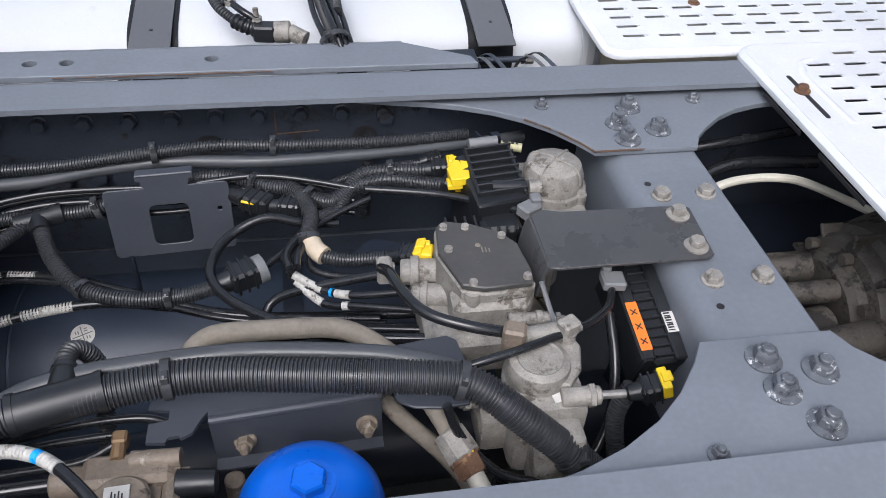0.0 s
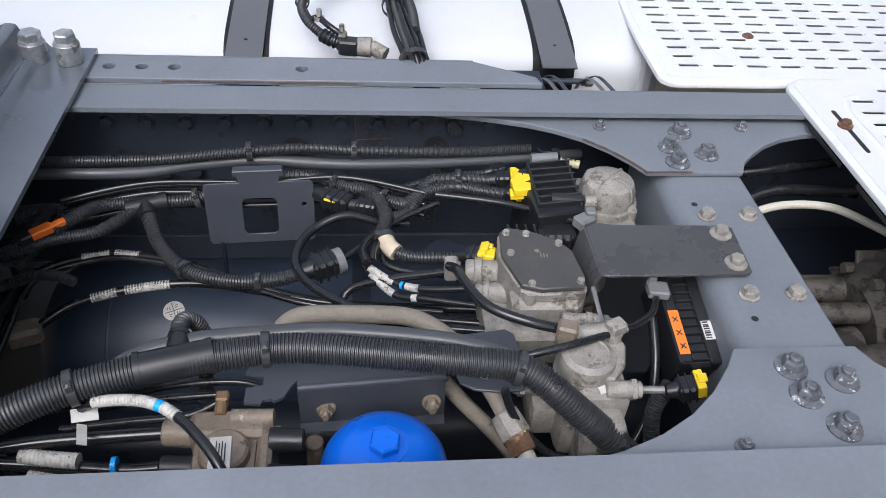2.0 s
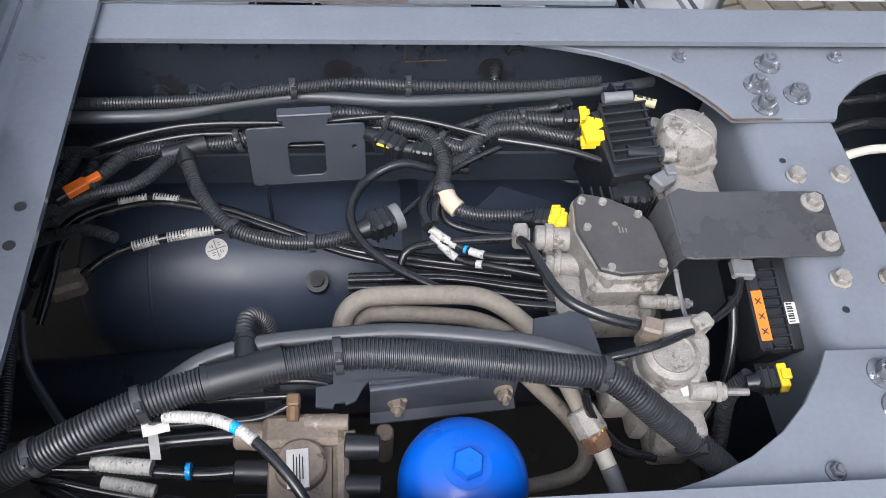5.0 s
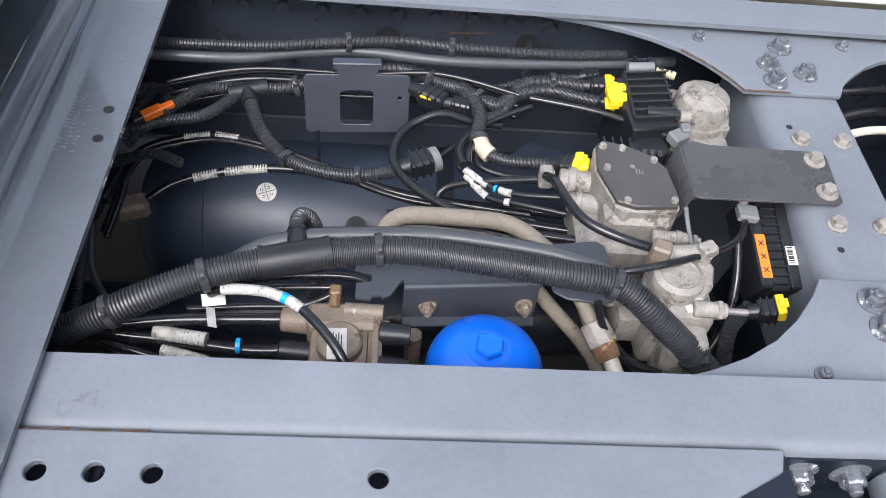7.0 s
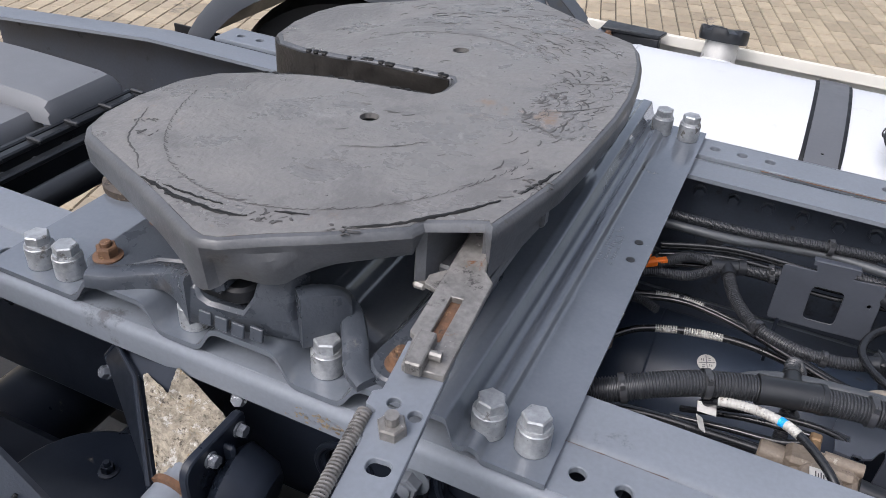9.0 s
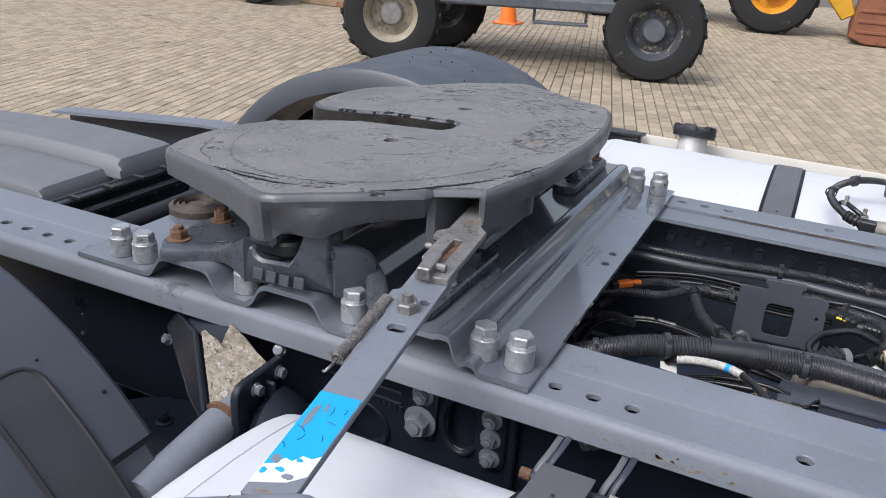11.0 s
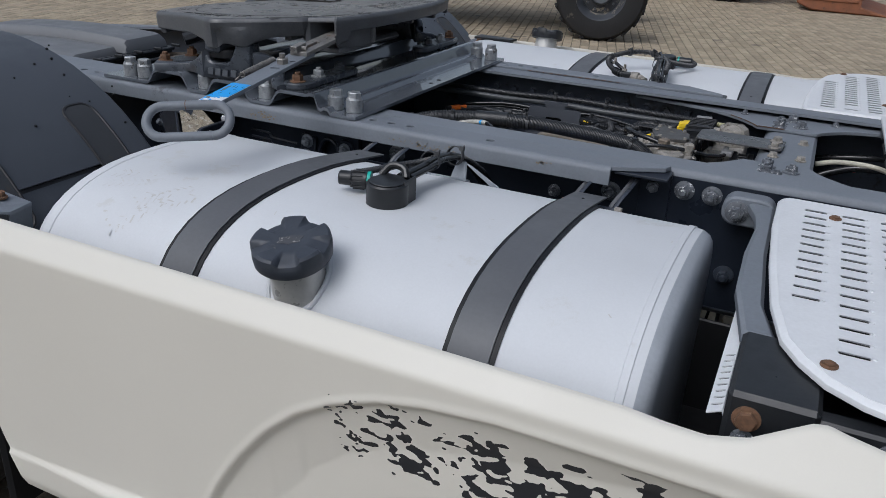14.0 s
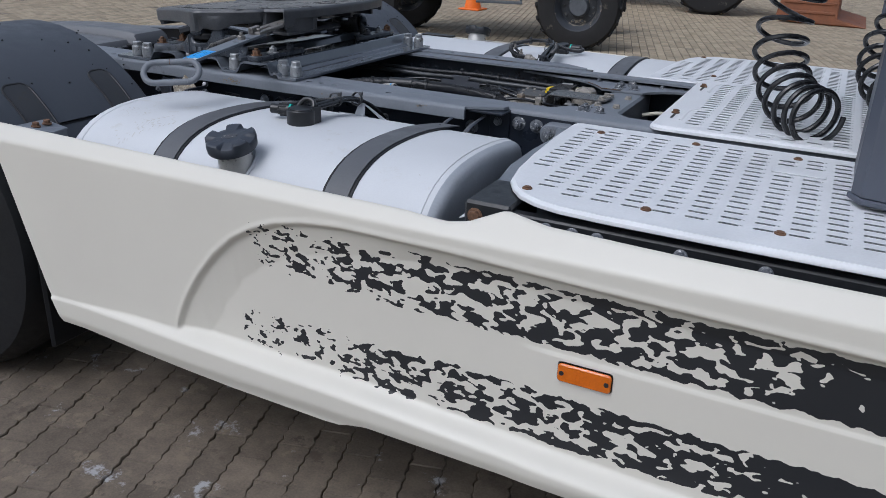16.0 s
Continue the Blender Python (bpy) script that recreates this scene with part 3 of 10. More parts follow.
# dark casting bolted to the near web behind the tank
wc = thing("suspension_casting", "black painted casting with raised ribs bolted to the rail web", "casting", (-0.18, -0.41, 0.70))
part("body", G().plate(rounded(-0.44, 0.0, 0.70, 0.905, 0.02), [rounded(-0.105, -0.062, 0.790, 0.872, 0.021), circle(-0.245, 0.775, 0.032, 20)], 0, 0.014, Matrix.Translation((0, -0.400, 0)) @ pose(0, 0, 0, 90, 0, 0), bev=0.002), M_chassis_dark, wc)
for cx_, cz_, w_, h_ in ((-0.0835, 0.831, 0.030, 0.048), (-0.245, 0.775, 0.042, 0.042)):
    ringp = [(cx_ + w_ * math.cos(a), -0.415, cz_ + h_ * math.sin(a)) for a in np.linspace(0, 2 * math.pi, 25)]
    part("raised_ring", G().tube(ringp, 0.005, 8, smooth=False), M_chassis_dark, wc)
for i in range(2):
    part("raised_rib", G().tube([(-0.32, -0.415, 0.868 - 0.018 * i), (-0.265, -0.415, 0.866 - 0.018 * i), (-0.255, -0.415, 0.856 - 0.018 * i), (-0.18, -0.415, 0.852 - 0.018 * i)], 0.0035, 8), M_chassis_dark, wc)
for i in range(6):
    part("raised_mark", G().box((-0.222 + 0.0095 * i, -0.4165, 0.8225 - 0.0008 * i), (-0.216 + 0.0095 * i, -0.4135, 0.8335 - 0.0008 * i), 0.001), M_chassis_dark, wc)
part("bolt_strip", G().plate(rounded(-0.058, -0.013, 0.775, 0.886, 0.018), [], 0, 0.008, Matrix.Translation((0, -0.413, 0)) @ pose(0, 0, 0, 90, 0, 0), bev=0.002), M_chassis_dark, wc)
part("bolt_lug", G().plate([(-0.172, 0.80), (-0.125, 0.79), (-0.118, 0.88), (-0.16, 0.885)], [], 0, 0.010, Matrix.Translation((0, -0.413, 0)) @ pose(0, 0, 0, 90, 0, 0), bev=0.003), M_chassis_dark, wc)
for x, z, r_ in ((-0.035, 0.862, 0.011), (-0.035, 0.830, 0.011), (-0.034, 0.798, 0.011), (-0.146, 0.820, 0.018), (-0.143, 0.867, 0.012)):
    flange_bolt((x, -0.421, z), (0, -1, 0), r_, r_ * 0.95, M_chassis, 1.45, 20, 0.003, "casting bolts", "dark grey painted bolt on the casting")

# ---------------------------------------------------------------- equipment between the rails
def tie(along, f, r, material=None, label="black plastic cable tie round a conduit"):
    p, d = at_along(along, f)
    m = Matrix.Translation(p) @ d.to_track_quat("Z", "Y").to_matrix().to_4x4()
    g = G().lathe([(r, -0.0042), (r + 0.002, -0.0042), (r + 0.002, 0.0042), (r, 0.0042), (r, -0.0042)], m, 18, close=False)
    up = Vector((0, 0, 1)) - d * d.z
    up = (up.normalized() * 0.8 + d.cross(up).normalized() * 0.6).normalized()
    q = p + up * (r + 0.003)
    g.bm(cube_bm((0.011, 0.009, 0.007)), Matrix.Translation(q) @ d.to_track_quat("Z", "Y").to_matrix().to_4x4())
    g.cyl(q, q + up * 0.009, 0.0016, n=5)
    return solid("cable_tie", g, M_tie, label, "cable tie", "cable ties")


M_tie = mat("tie_nylon", (0.040, 0.042, 0.046), 0.42, vary=0.2, scale=40, bump=0.05)


def cube_bm(size, bev=0.0008):
    bm = bmesh.new()
    bmesh.ops.create_cube(bm, size=1)
    bmesh.ops.transform(bm, matrix=Matrix.Diagonal((*size, 1)), verts=bm.verts)
    bmesh.ops.bevel(bm, geom=list(bm.edges), offset=bev, segments=1, affect="EDGES", profile=0.5)
    return bm


BIG = [(0.007, -0.255, 0.895), (0.060, -0.236, 0.912), (0.101, -0.218, 0.922), (0.147, -0.196, 0.926), (0.200, -0.178, 0.928), (0.244, -0.169, 0.930), (0.341, -0.151, 0.930), (0.400, -0.152, 0.930), (0.454, -0.159, 0.930), (0.543, -0.172, 0.930), (0.610, -0.179, 0.925), (0.641, -0.192, 0.915), (0.666, -0.208, 0.900), (0.717, -0.230, 0.860), (0.774, -0.243, 0.800), (0.821, -0.251, 0.740)]
BIG = [(-0.10, -0.30, 0.86)] + BIG
loom = thing("main_cable_loom", "thick black corrugated conduit with a moulded branch piece", "cable loom", (0.35, -0.16, 0.74))
part("conduit", G().tube(BIG, 0.0170, 18, ribs=(0.0022, 0.0040)), M_hose, loom)
tee = [(0.212, -0.176, 0.929), (0.248, -0.167, 0.930), (0.284, -0.158, 0.930)]
part("branch_piece", G().tube(tee, 0.0186, 20, smooth=False).cyl((0.209, -0.1765, 0.929), (0.215, -0.175, 0.929), 0.0197, n=20).cyl((0.281, -0.159, 0.930), (0.287, -0.1575, 0.930), 0.0197, n=20).cyl((0.250, -0.166, 0.932), (0.247, -0.132, 0.930), 0.0145, 0.0110, 18).cyl((0.247, -0.133, 0.930), (0.2465, -0.127, 0.929), 0.0125, 0.0125, 18), M_plastic, loom, "smooth moulded T branch")
STEM = [(0.2465, -0.128, 0.929), (0.245, -0.114, 0.930), (0.248, -0.100, 0.926), (0.257, -0.092, 0.912), (0.264, -0.093, 0.887), (0.262, -0.098, 0.86), (0.262, -0.13, 0.82), (0.262, -0.16, 0.76)]
part("branch_conduit", G().tube(STEM, 0.0098, 12, ribs=(0.0018, 0.0042)), M_hose, loom)
line_big = resample(spline([Vector(p) for p in BIG]), 0.004)
for xt in (0.056, 0.150, 0.339, 0.615, 0.720):
    tie(BIG, min(range(len(line_big)), key=lambda i: abs(line_big[i].x - xt)) / (len(line_big) - 1), 0.0178)
SIDE = [(0.150, -0.176, 0.90), (0.178, -0.161, 0.915), (0.213, -0.144, 0.925), (0.264, -0.133, 0.930), (0.341, -0.128, 0.933), (0.413, -0.127, 0.934), (0.504, -0.138, 0.934), (0.564, -0.150, 0.932), (0.620, -0.171, 0.923), (0.68, -0.205, 0.88), (0.76, -0.225, 0.79)]
solid("power_cable", G().tube(SIDE, 0.0088, 14, squash=0.7), M_hose_gray, "grey sheathed power cable lying against the thick conduit", "cable")

UP = [(-0.20, 0.24, 0.90), (-0.013, 0.238, 0.905), (0.146, 0.245, 0.905), (0.235, 0.259, 0.906), (0.288, 0.268, 0.906), (0.365, 0.278, 0.905), (0.444, 0.273, 0.904), (0.590, 0.277, 0.900), (0.711, 0.294, 0.895)]
solid("upper_conduit", G().tube(UP, 0.0085, 12, ribs=(0.0017, 0.0038)), M_hose, "thin black corrugated conduit along the rail", "conduit")
UP2 = [(-0.20, 0.23, 0.89), (-0.014, 0.226, 0.893), (0.123, 0.234, 0.890), (0.210, 0.257, 0.889), (0.302, 0.269, 0.888), (0.428, 0.261, 0.887), (0.575, 0.272, 0.884), (0.730, 0.294, 0.880), (0.80, 0.32, 0.87)]
solid("smooth_hose", G().tube(UP2, 0.0085, 12), M_hose_gray, "smooth dark grey hose tied below the conduit", "hose")
for f in (0.53, 0.70):
    tie(UP, f, 0.0125)


def conduit(name, pts, r, label, ribs=(0.0017, 0.0038), material=None, category="conduit"):
    return solid(name, G().tube(pts, r, 12, ribs=ribs), material or M_hose, label, category)


def line_(pts, r, label="glossy black nylon air line", material=None, name="air_line"):
    return solid(name, G().tube(pts, r, 12, step=0.010), material or M_nylon, label, "air line", "air lines")


OR1 = [(0.025, 0.137, 0.860), (0.048, 0.170, 0.860), (0.075, 0.200, 0.856), (0.133, 0.213, 0.852), (0.193, 0.219, 0.852), (0.232, 0.228, 0.860), (0.300, 0.252, 0.866)]
conduit("corrugated_conduit", OR1, 0.0095, "black corrugated conduit beside the orange plug")
OR2 = [(-0.06, 0.10, 0.84), (0.002, 0.120, 0.850), (0.031, 0.134, 0.850), (0.082, 0.151, 0.850), (0.122, 0.198, 0.852)]
conduit("corrugated_conduit", OR2, 0.009, "black corrugated conduit running to the branch piece")
OR3 = [(0.138, 0.195, 0.850), (0.161, 0.140, 0.838), (0.202, 0.090, 0.832), (0.261, 0.069, 0.828), (0.319, 0.068, 0.828), (0.363, 0.080, 0.830)]
conduit("corrugated_conduit", OR3, 0.0105, "black corrugated conduit hanging in a bow over the air tank")
for f in (0.45, 0.80):
    tie(OR3, f, 0.011)
tie(OR1, 0.68, 0.014)
solid("branch_connector", G().cyl((0.108, 0.196, 0.852), (0.158, 0.214, 0.854), 0.012, n=14).cyl((0.134, 0.205, 0.853), (0.141, 0.184, 0.849), 0.0125, n=14).cyl((0.150, 0.211, 0.854), (0.162, 0.215, 0.854), 0.0135, n=14), M_plastic, "black plastic T connector of the conduits", "connector")
plug = thing("plug", "bright orange connector plug on a conduit end", "plug", (0.02, 0.132, 0.855))
mo = pose(0.022, 0.138, 0.866, 0, -6, 35)
part("plug_body", G().box((-0.026, -0.008, -0.006), (0.004, 0.008, 0.006), 0.002, mo).box((0.002, -0.0055, -0.004), (0.022, 0.0055, 0.004), 0.0015, mo), M_orange, plug)
part("plug_collar", G().box((-0.040, -0.009, -0.007), (-0.024, 0.009, 0.007), 0.002, mo), M_plastic, plug, "black plastic collar")

P1 = [(0.300, 0.250, 0.862), (0.340, 0.258, 0.868), (0.380, 0.254, 0.868), (0.427, 0.231, 0.866), (0.462, 0.216, 0.868), (0.480, 0.174, 0.862), (0.476, 0.138, 0.855), (0.479, 0.122, 0.850)]
conduit("corrugated_conduit", P1, 0.0105, "black corrugated conduit curving down to the cream sleeve")
P2 = [(0.428, 0.238, 0.862), (0.467, 0.221, 0.860), (0.506, 0.202, 0.856), (0.539, 0.218, 0.866), (0.587, 0.224, 0.872), (0.633, 0.209, 0.874), (0.660, 0.199, 0.876)]
conduit("corrugated_conduit", P2, 0.0105, "black corrugated conduit to the valve plug")
P3 = [(0.455, 0.221, 0.865), (0.485, 0.181, 0.850), (0.514, 0.192, 0.848), (0.524, 0.203, 0.855), (0.547, 0.233, 0.874), (0.588, 0.237, 0.878), (0.640, 0.230, 0.880)]
conduit("corrugated_conduit", P3, 0.010, "black corrugated conduit looped under the others")
P4 = [(0.484, 0.232, 0.855), (0.550, 0.251, 0.865), (0.592, 0.260, 0.868), (0.654, 0.262, 0.872)]
conduit("corrugated_conduit", P4, 0.006, "thin black corrugated conduit to a black plug", (0.001, 0.003))
tie(P1, 0.42, 0.013)
tie(P2, 0.24, 0.013)
tie(P3, 0.80, 0.013)
tie(P1, 0.98, 0.013)
sleeve = [(0.478, 0.128, 0.853), (0.484, 0.112, 0.850), (0.494, 0.101, 0.848)]
solid("cream_sleeve", G().tube(sleeve, 0.0125, 12), M_cream_pipe, "cream heat-shrink sleeve on a conduit", "sleeve")
Q1 = [(0.490, 0.104, 0.847), (0.521, 0.093, 0.846), (0.574, 0.088, 0.850), (0.590, 0.087, 0.852)]
conduit("corrugated_conduit", Q1, 0.0095, "black corrugated conduit from the sleeve to the valve")


def connector(name, a, b, r, label, tail=0.0, clip=None):
    """Plug: boot, body with ribs and an optional coloured locking clip."""
    a, b = Vector(a), Vector(b)
    d = (b - a)
    t = thing(name, label, "connector", a.lerp(b, 0.5), "plugs")
    m = Matrix.Translation(a) @ d.to_track_quat("X", "Z").to_matrix().to_4x4()
    L = d.length
    part("boot", G().cyl(a, a + d * 0.35, r * 0.7, r * 0.9, 14), M_plastic, t)
    g = G().box((L * 0.3, -r, -r * 0.9), (L, r, r * 0.9), r * 0.25, m)
    for i in range(3):
        g.box((L * (0.4 + 0.2 * i), -r * 1.08, -r), (L * (0.46 + 0.2 * i), r * 1.08, r), 0.0006, m)
    part("housing", g, M_plastic, t)
    if clip:
        part("locking_clip", G().box((L * 0.86, -r * 1.15, -r * 0.3), (L * 1.12, r * 1.15, r * 1.15), 0.001, m).box((L * 0.92, -r * 0.5, r * 1.0), (L * 1.2, r * 0.5, r * 1.35), 0.001, m), clip, t, "yellow locking clip" if clip is M_yellow else "coloured locking clip")
    return t


connector("valve_plug", (0.575, 0.070, 0.864), (0.612, 0.056, 0.880), 0.0125, "black valve plug with a yellow clip on the relay valve", clip=M_yellow)
connector("valve_plug", (0.650, 0.204, 0.876), (0.682, 0.192, 0.880), 0.0115, "black valve plug with a yellow clip on the modulator", clip=M_yellow)
connector("valve_plug", (0.635, 0.231, 0.880), (0.676, 0.228, 0.884), 0.0115, "black valve plug with a yellow clip on the modulator", clip=M_yellow)
connector("valve_plug", (0.636, 0.261, 0.872), (0.668, 0.268, 0.876), 0.009, "thin black plug beside the modulator")
yc_ = thing("yellow_clip", "yellow locking clip on the modulator plugs", "clip", (0.672, 0.185, 0.895))
mY = pose(0.674, 0.184, 0.906, 0, -8, -4)
part("clip_plate", G().plate([(-0.008, -0.022), (0.016, -0.022), (0.017, -0.004), (0.010, -0.002), (0.018, 0.004), (0.018, 0.016), (-0.002, 0.024), (-0.006, 0.012), (-0.012, 0.006), (-0.010, -0.010)], [], -0.006, 0.006, mY, bev=0.001), M_yellow, yc_)
part("clip_step", G().box((-0.014, -0.021, -0.012), (0.006, -0.002, -0.004), 0.001, mY).box((-0.010, 0.002, -0.012), (0.010, 0.020, -0.004), 0.001, mY), M_yellow, yc_)
yd_ = thing("yellow_clip", "yellow locking clip on the relay valve plug", "clip", (0.615, 0.053, 0.88))
mY = pose(0.615, 0.052, 0.890, 0, 0, -14)
part("clip_plate", G().box((-0.008, -0.011, -0.012), (0.008, 0.011, 0.002), 0.0015, mY).box((-0.010, 0.004, -0.004), (0.004, 0.013, 0.006), 0.0015, mY), M_yellow, yd_)
connector("inline_plug", (0.375, 0.228, 0.860), (0.428, 0.196, 0.860), 0.0135, "black in-line plug with a yellow tab beside the bracket plate")
solid("yellow_tab", G().box((-0.010, -0.003, -0.002), (0.010, 0.003, 0.002), 0.001, pose(0.400, 0.199, 0.866, 0, 0, -22)), M_yellow, "small yellow locking tab on a black plug", "clip")
connector("inline_plug", (0.425, 0.200, 0.858), (0.468, 0.190, 0.858), 0.011, "black in-line plug between the conduits")
connector("round_plug", (0.360, 0.078, 0.832), (0.412, 0.099, 0.836), 0.016, "large black plug with a grey bayonet ring")
solid("bayonet_ring", G().cyl((0.408, 0.096, 0.836), (0.418, 0.101, 0.837), 0.0185, n=20), M_gray_plastic, "grey toothed bayonet ring of a plug", "ring")
line_([(0.418, 0.10, 0.837), (0.45, 0.128, 0.842), (0.50, 0.172, 0.85), (0.56, 0.198, 0.862)], 0.0045, "black cable from the round plug")

LOOP = [(0.515, 0.178, 0.838), (0.468, 0.172, 0.848), (0.422, 0.171, 0.860), (0.379, 0.154, 0.850), (0.358, 0.122, 0.845), (0.355, 0.085, 0.842), (0.378, 0.042, 0.842), (0.434, -0.004, 0.845), (0.50, -0.035, 0.845), (0.60, -0.05, 0.845)]
line_(LOOP, 0.0065, "black rubber air hose in a wide loop")
line_([(0.555, 0.197, 0.878), (0.656, 0.165, 0.885), (0.742, 0.105, 0.900)], 0.0052, "black air line to the grey elbow")
AIR2 = [(0.556, 0.008, 0.905), (0.562, -0.017, 0.922), (0.569, -0.049, 0.930), (0.582, -0.085, 0.935), (0.602, -0.105, 0.935), (0.638, -0.120, 0.932), (0.671, -0.124, 0.925)]
line_(AIR2, 0.0062, "thick black air hose bowed over the relay valve")
line_([(0.813, -0.050, 0.902), (0.800, -0.078, 0.903), (0.773, -0.103, 0.908), (0.740, -0.123, 0.917), (0.679, -0.150, 0.926), (0.622, -0.160, 0.918), (0.58, -0.16, 0.89)], 0.0047, "black air line crossing the lower valve")
line_([(0.814, -0.056, 0.870), (0.812, -0.101, 0.840), (0.802, -0.142, 0.800), (0.770, -0.178, 0.760), (0.70, -0.20, 0.74), (0.66, -0.19, 0.76)], 0.0062, "black air line hanging beside the control unit")
AIRL1 = [(-0.06, 0.03, 0.72), (-0.049, 0.085, 0.740), (-0.043, 0.133, 0.755), (-0.023, 0.160, 0.765), (0.021, 0.180, 0.770), (0.083, 0.188, 0.775), (0.171, 0.168, 0.775), (0.251, 0.138, 0.770), (0.346, 0.101, 0.765), (0.425, 0.083, 0.765), (0.56, 0.05, 0.78)]
line_(AIRL1, 0.0065, "black air line bowed over the air tank")
line_([(x + 0.006, y - 0.012, z + 0.002) for x, y, z in AIRL1], 0.005, "thin black air line bowed over the air tank")
AIRL2 = [(-0.04, 0.088, 0.706), (-0.016, 0.095, 0.720), (0.029, 0.123, 0.735), (0.106, 0.142, 0.745), (0.201, 0.148, 0.750), (0.313, 0.125, 0.750), (0.425, 0.098, 0.750), (0.611, 0.054, 0.780)]
line_(AIRL2, 0.0065, "black air line with a pale printed sleeve")
for f in (0.16, 0.235, 0.27):
    p, d = at_along(AIRL2, f)
    q, _ = at_along(AIRL2, f + 0.055)
    solid("label_sleeve", G().tube([p, p.lerp(q, 0.5), q], 0.0072, 12, ribs=(0.0008, 0.0042)), M_sleeve, "frayed cream printed sleeve on an air line", "label sleeve", "label sleeves")
for f in (0.28, 0.34):
    p, d = at_along(AIRL1, f)
    q, _ = at_along(AIRL1, f + 0.05)
    solid("label_sleeve", G().tube([p, p.lerp(q, 0.5), q], 0.0070, 12, ribs=(0.0006, 0.004)), M_sleeve, "white printed sleeve on an air line", "label sleeve", "label sleeves")
FANS = [[(0.452, 0.072, 0.850), (0.488, 0.049, 0.840), (0.529, 0.024, 0.850), (0.600, 0.006, 0.868)], [(0.448, 0.078, 0.845), (0.488, 0.036, 0.830), (0.529, 0.016, 0.840), (0.593, -0.008, 0.850)], [(0.415, 0.030, 0.800), (0.425, 0.058, 0.815), (0.467, 0.057, 0.835), (0.571, 0.036, 0.872)], [(0.478, 0.122, 0.845), (0.476, 0.095, 0.835), (0.513, 0.075, 0.835), (0.573, 0.055, 0.850)]]
for i, p in enumerate(FANS):
    line_(p, 0.0058 if i == 2 else 0.0048, "black air line fanning out to the relay valve")
for k, i, f0, f1, m in ((0, 0, 0.02, 0.28, M_sleeve), (1, 1, 0.10, 0.36, M_sleeve), (2, 0, 0.40, 0.50, M_sleeve), (3, 0, 0.34, 0.37, M_lightblue), (4, 1, 0.50, 0.55, M_sleeve)):
    pts = [at_along(FANS[i], f0 + (f1 - f0) * j / 3)[0] for j in range(4)]
    solid("label_sleeve", G().tube(pts, 0.0056, 12, ribs=(0.0005, 0.004)), m, "white printed sleeve wound on an air line", "label sleeve", "label sleeves")
for i, (dy, dz) in enumerate(((0, 0), (0.011, 0.002), (-0.012, -0.004), (0.022, -0.006))):
    line_([(0.35, 0.03 + dy, 0.775 + dz), (0.47, 0.012 + dy, 0.80 + dz), (0.56, -0.01 + dy, 0.81 + dz), (0.64, -0.03 + dy, 0.82 + dz)], 0.005, "black air line in the row beside the relay valve")
for i in range(5):
    y, z = 0.226 + 0.003 * i, 0.838 + 0.0095 * (i * 2 % 5)
    line_([(0.02, y - 0.03, z - 0.012), (0.14, y - 0.004, z + 0.003 * (i % 2)), (0.30, y + 0.004, z - 0.004), (0.42, y + 0.008, z + 0.002), (0.54, y - 0.02, z - 0.006)], 0.0042, "black air line in a bundle behind the bracket plate")
line_([(0.452, 0.064, 0.862), (0.447, 0.100, 0.856), (0.462, 0.138, 0.850), (0.482, 0.180, 0.840)], 0.0065, "black taped cable bundle")
line_([(0.460, 0.070, 0.86), (0.462, 0.100, 0.856), (0.474, 0.132, 0.850)], 0.005, "black taped cable bundle")
for i, (a, b, c) in enumerate((((-0.05, 0.20, 0.83), (-0.01, 0.215, 0.835), (-0.045, 0.14, 0.82)), ((-0.06, 0.22, 0.83), (0.018, 0.205, 0.84), (-0.03, 0.12, 0.81)), ((-0.08, 0.10, 0.78), (0.00, 0.115, 0.80), (0.05, 0.10, 0.80)))):
    conduit("corrugated_conduit", [a, b, c], 0.008, "black corrugated conduit looped under the mounting plate")
for i, p in enumerate(([(-0.053, -0.02, 0.80), (-0.040, -0.10, 0.80), (-0.030, -0.19, 0.80), (-0.06, -0.28, 0.78)], [(-0.065, -0.02, 0.80), (-0.058, -0.12, 0.79), (-0.05, -0.2, 0.80)])):
    conduit("corrugated_conduit", p, 0.008, "black corrugated conduit beside the axle")
line_([(-0.077, 0.034, 0.730), (-0.068, -0.025, 0.700), (-0.030, -0.083, 0.690), (0.016, -0.142, 0.70)], 0.006, "pale grey rubber hose", M_hose_gray)
solid("rubber_clip", G().obox((-0.035, 0.085, 0.715), (0.05, 0.035, 0.03), (0, 0, 20), 0.006), M_castalu_brown, "dirty brown rubber clip on the air line end", "clip")
solid("clip_strip", G().obox((-0.055, 0.10, 0.76), (0.018, 0.09, 0.02), (0, 0, -8), 0.003).obox((-0.066, 0.04, 0.76), (0.012, 0.03, 0.025), (0, 0, -8), 0.003), M_plastic, "black plastic cable strip under the plate edge", "cable clip")

# air tank across the bay
tank = thing("air_tank", "dark blue-black painted steel air tank", "air tank", (0.30, 0.235, 0.375))
mt = Matrix.Translation((-0.078, 0.235, 0.527)) @ pose(0, 0, 0, 0, 90, 0)
part("shell", G().lathe([(0.02, 0.0), (0.09, 0.008), (0.125, 0.026), (0.145, 0.055), (0.150, 0.09), (0.150, 0.78), (0.135, 0.82), (0.08, 0.845), (0.02, 0.85)], mt, 56), M_airtank, tank)
part("drain_boss", G().cyl((0.30, 0.13, 0.632), (0.30, 0.12, 0.656), 0.017, n=16).cyl((0.30, 0.12, 0.655), (0.30, 0.117, 0.664), 0.010, n=12), M_plastic, tank, "black threaded boss")
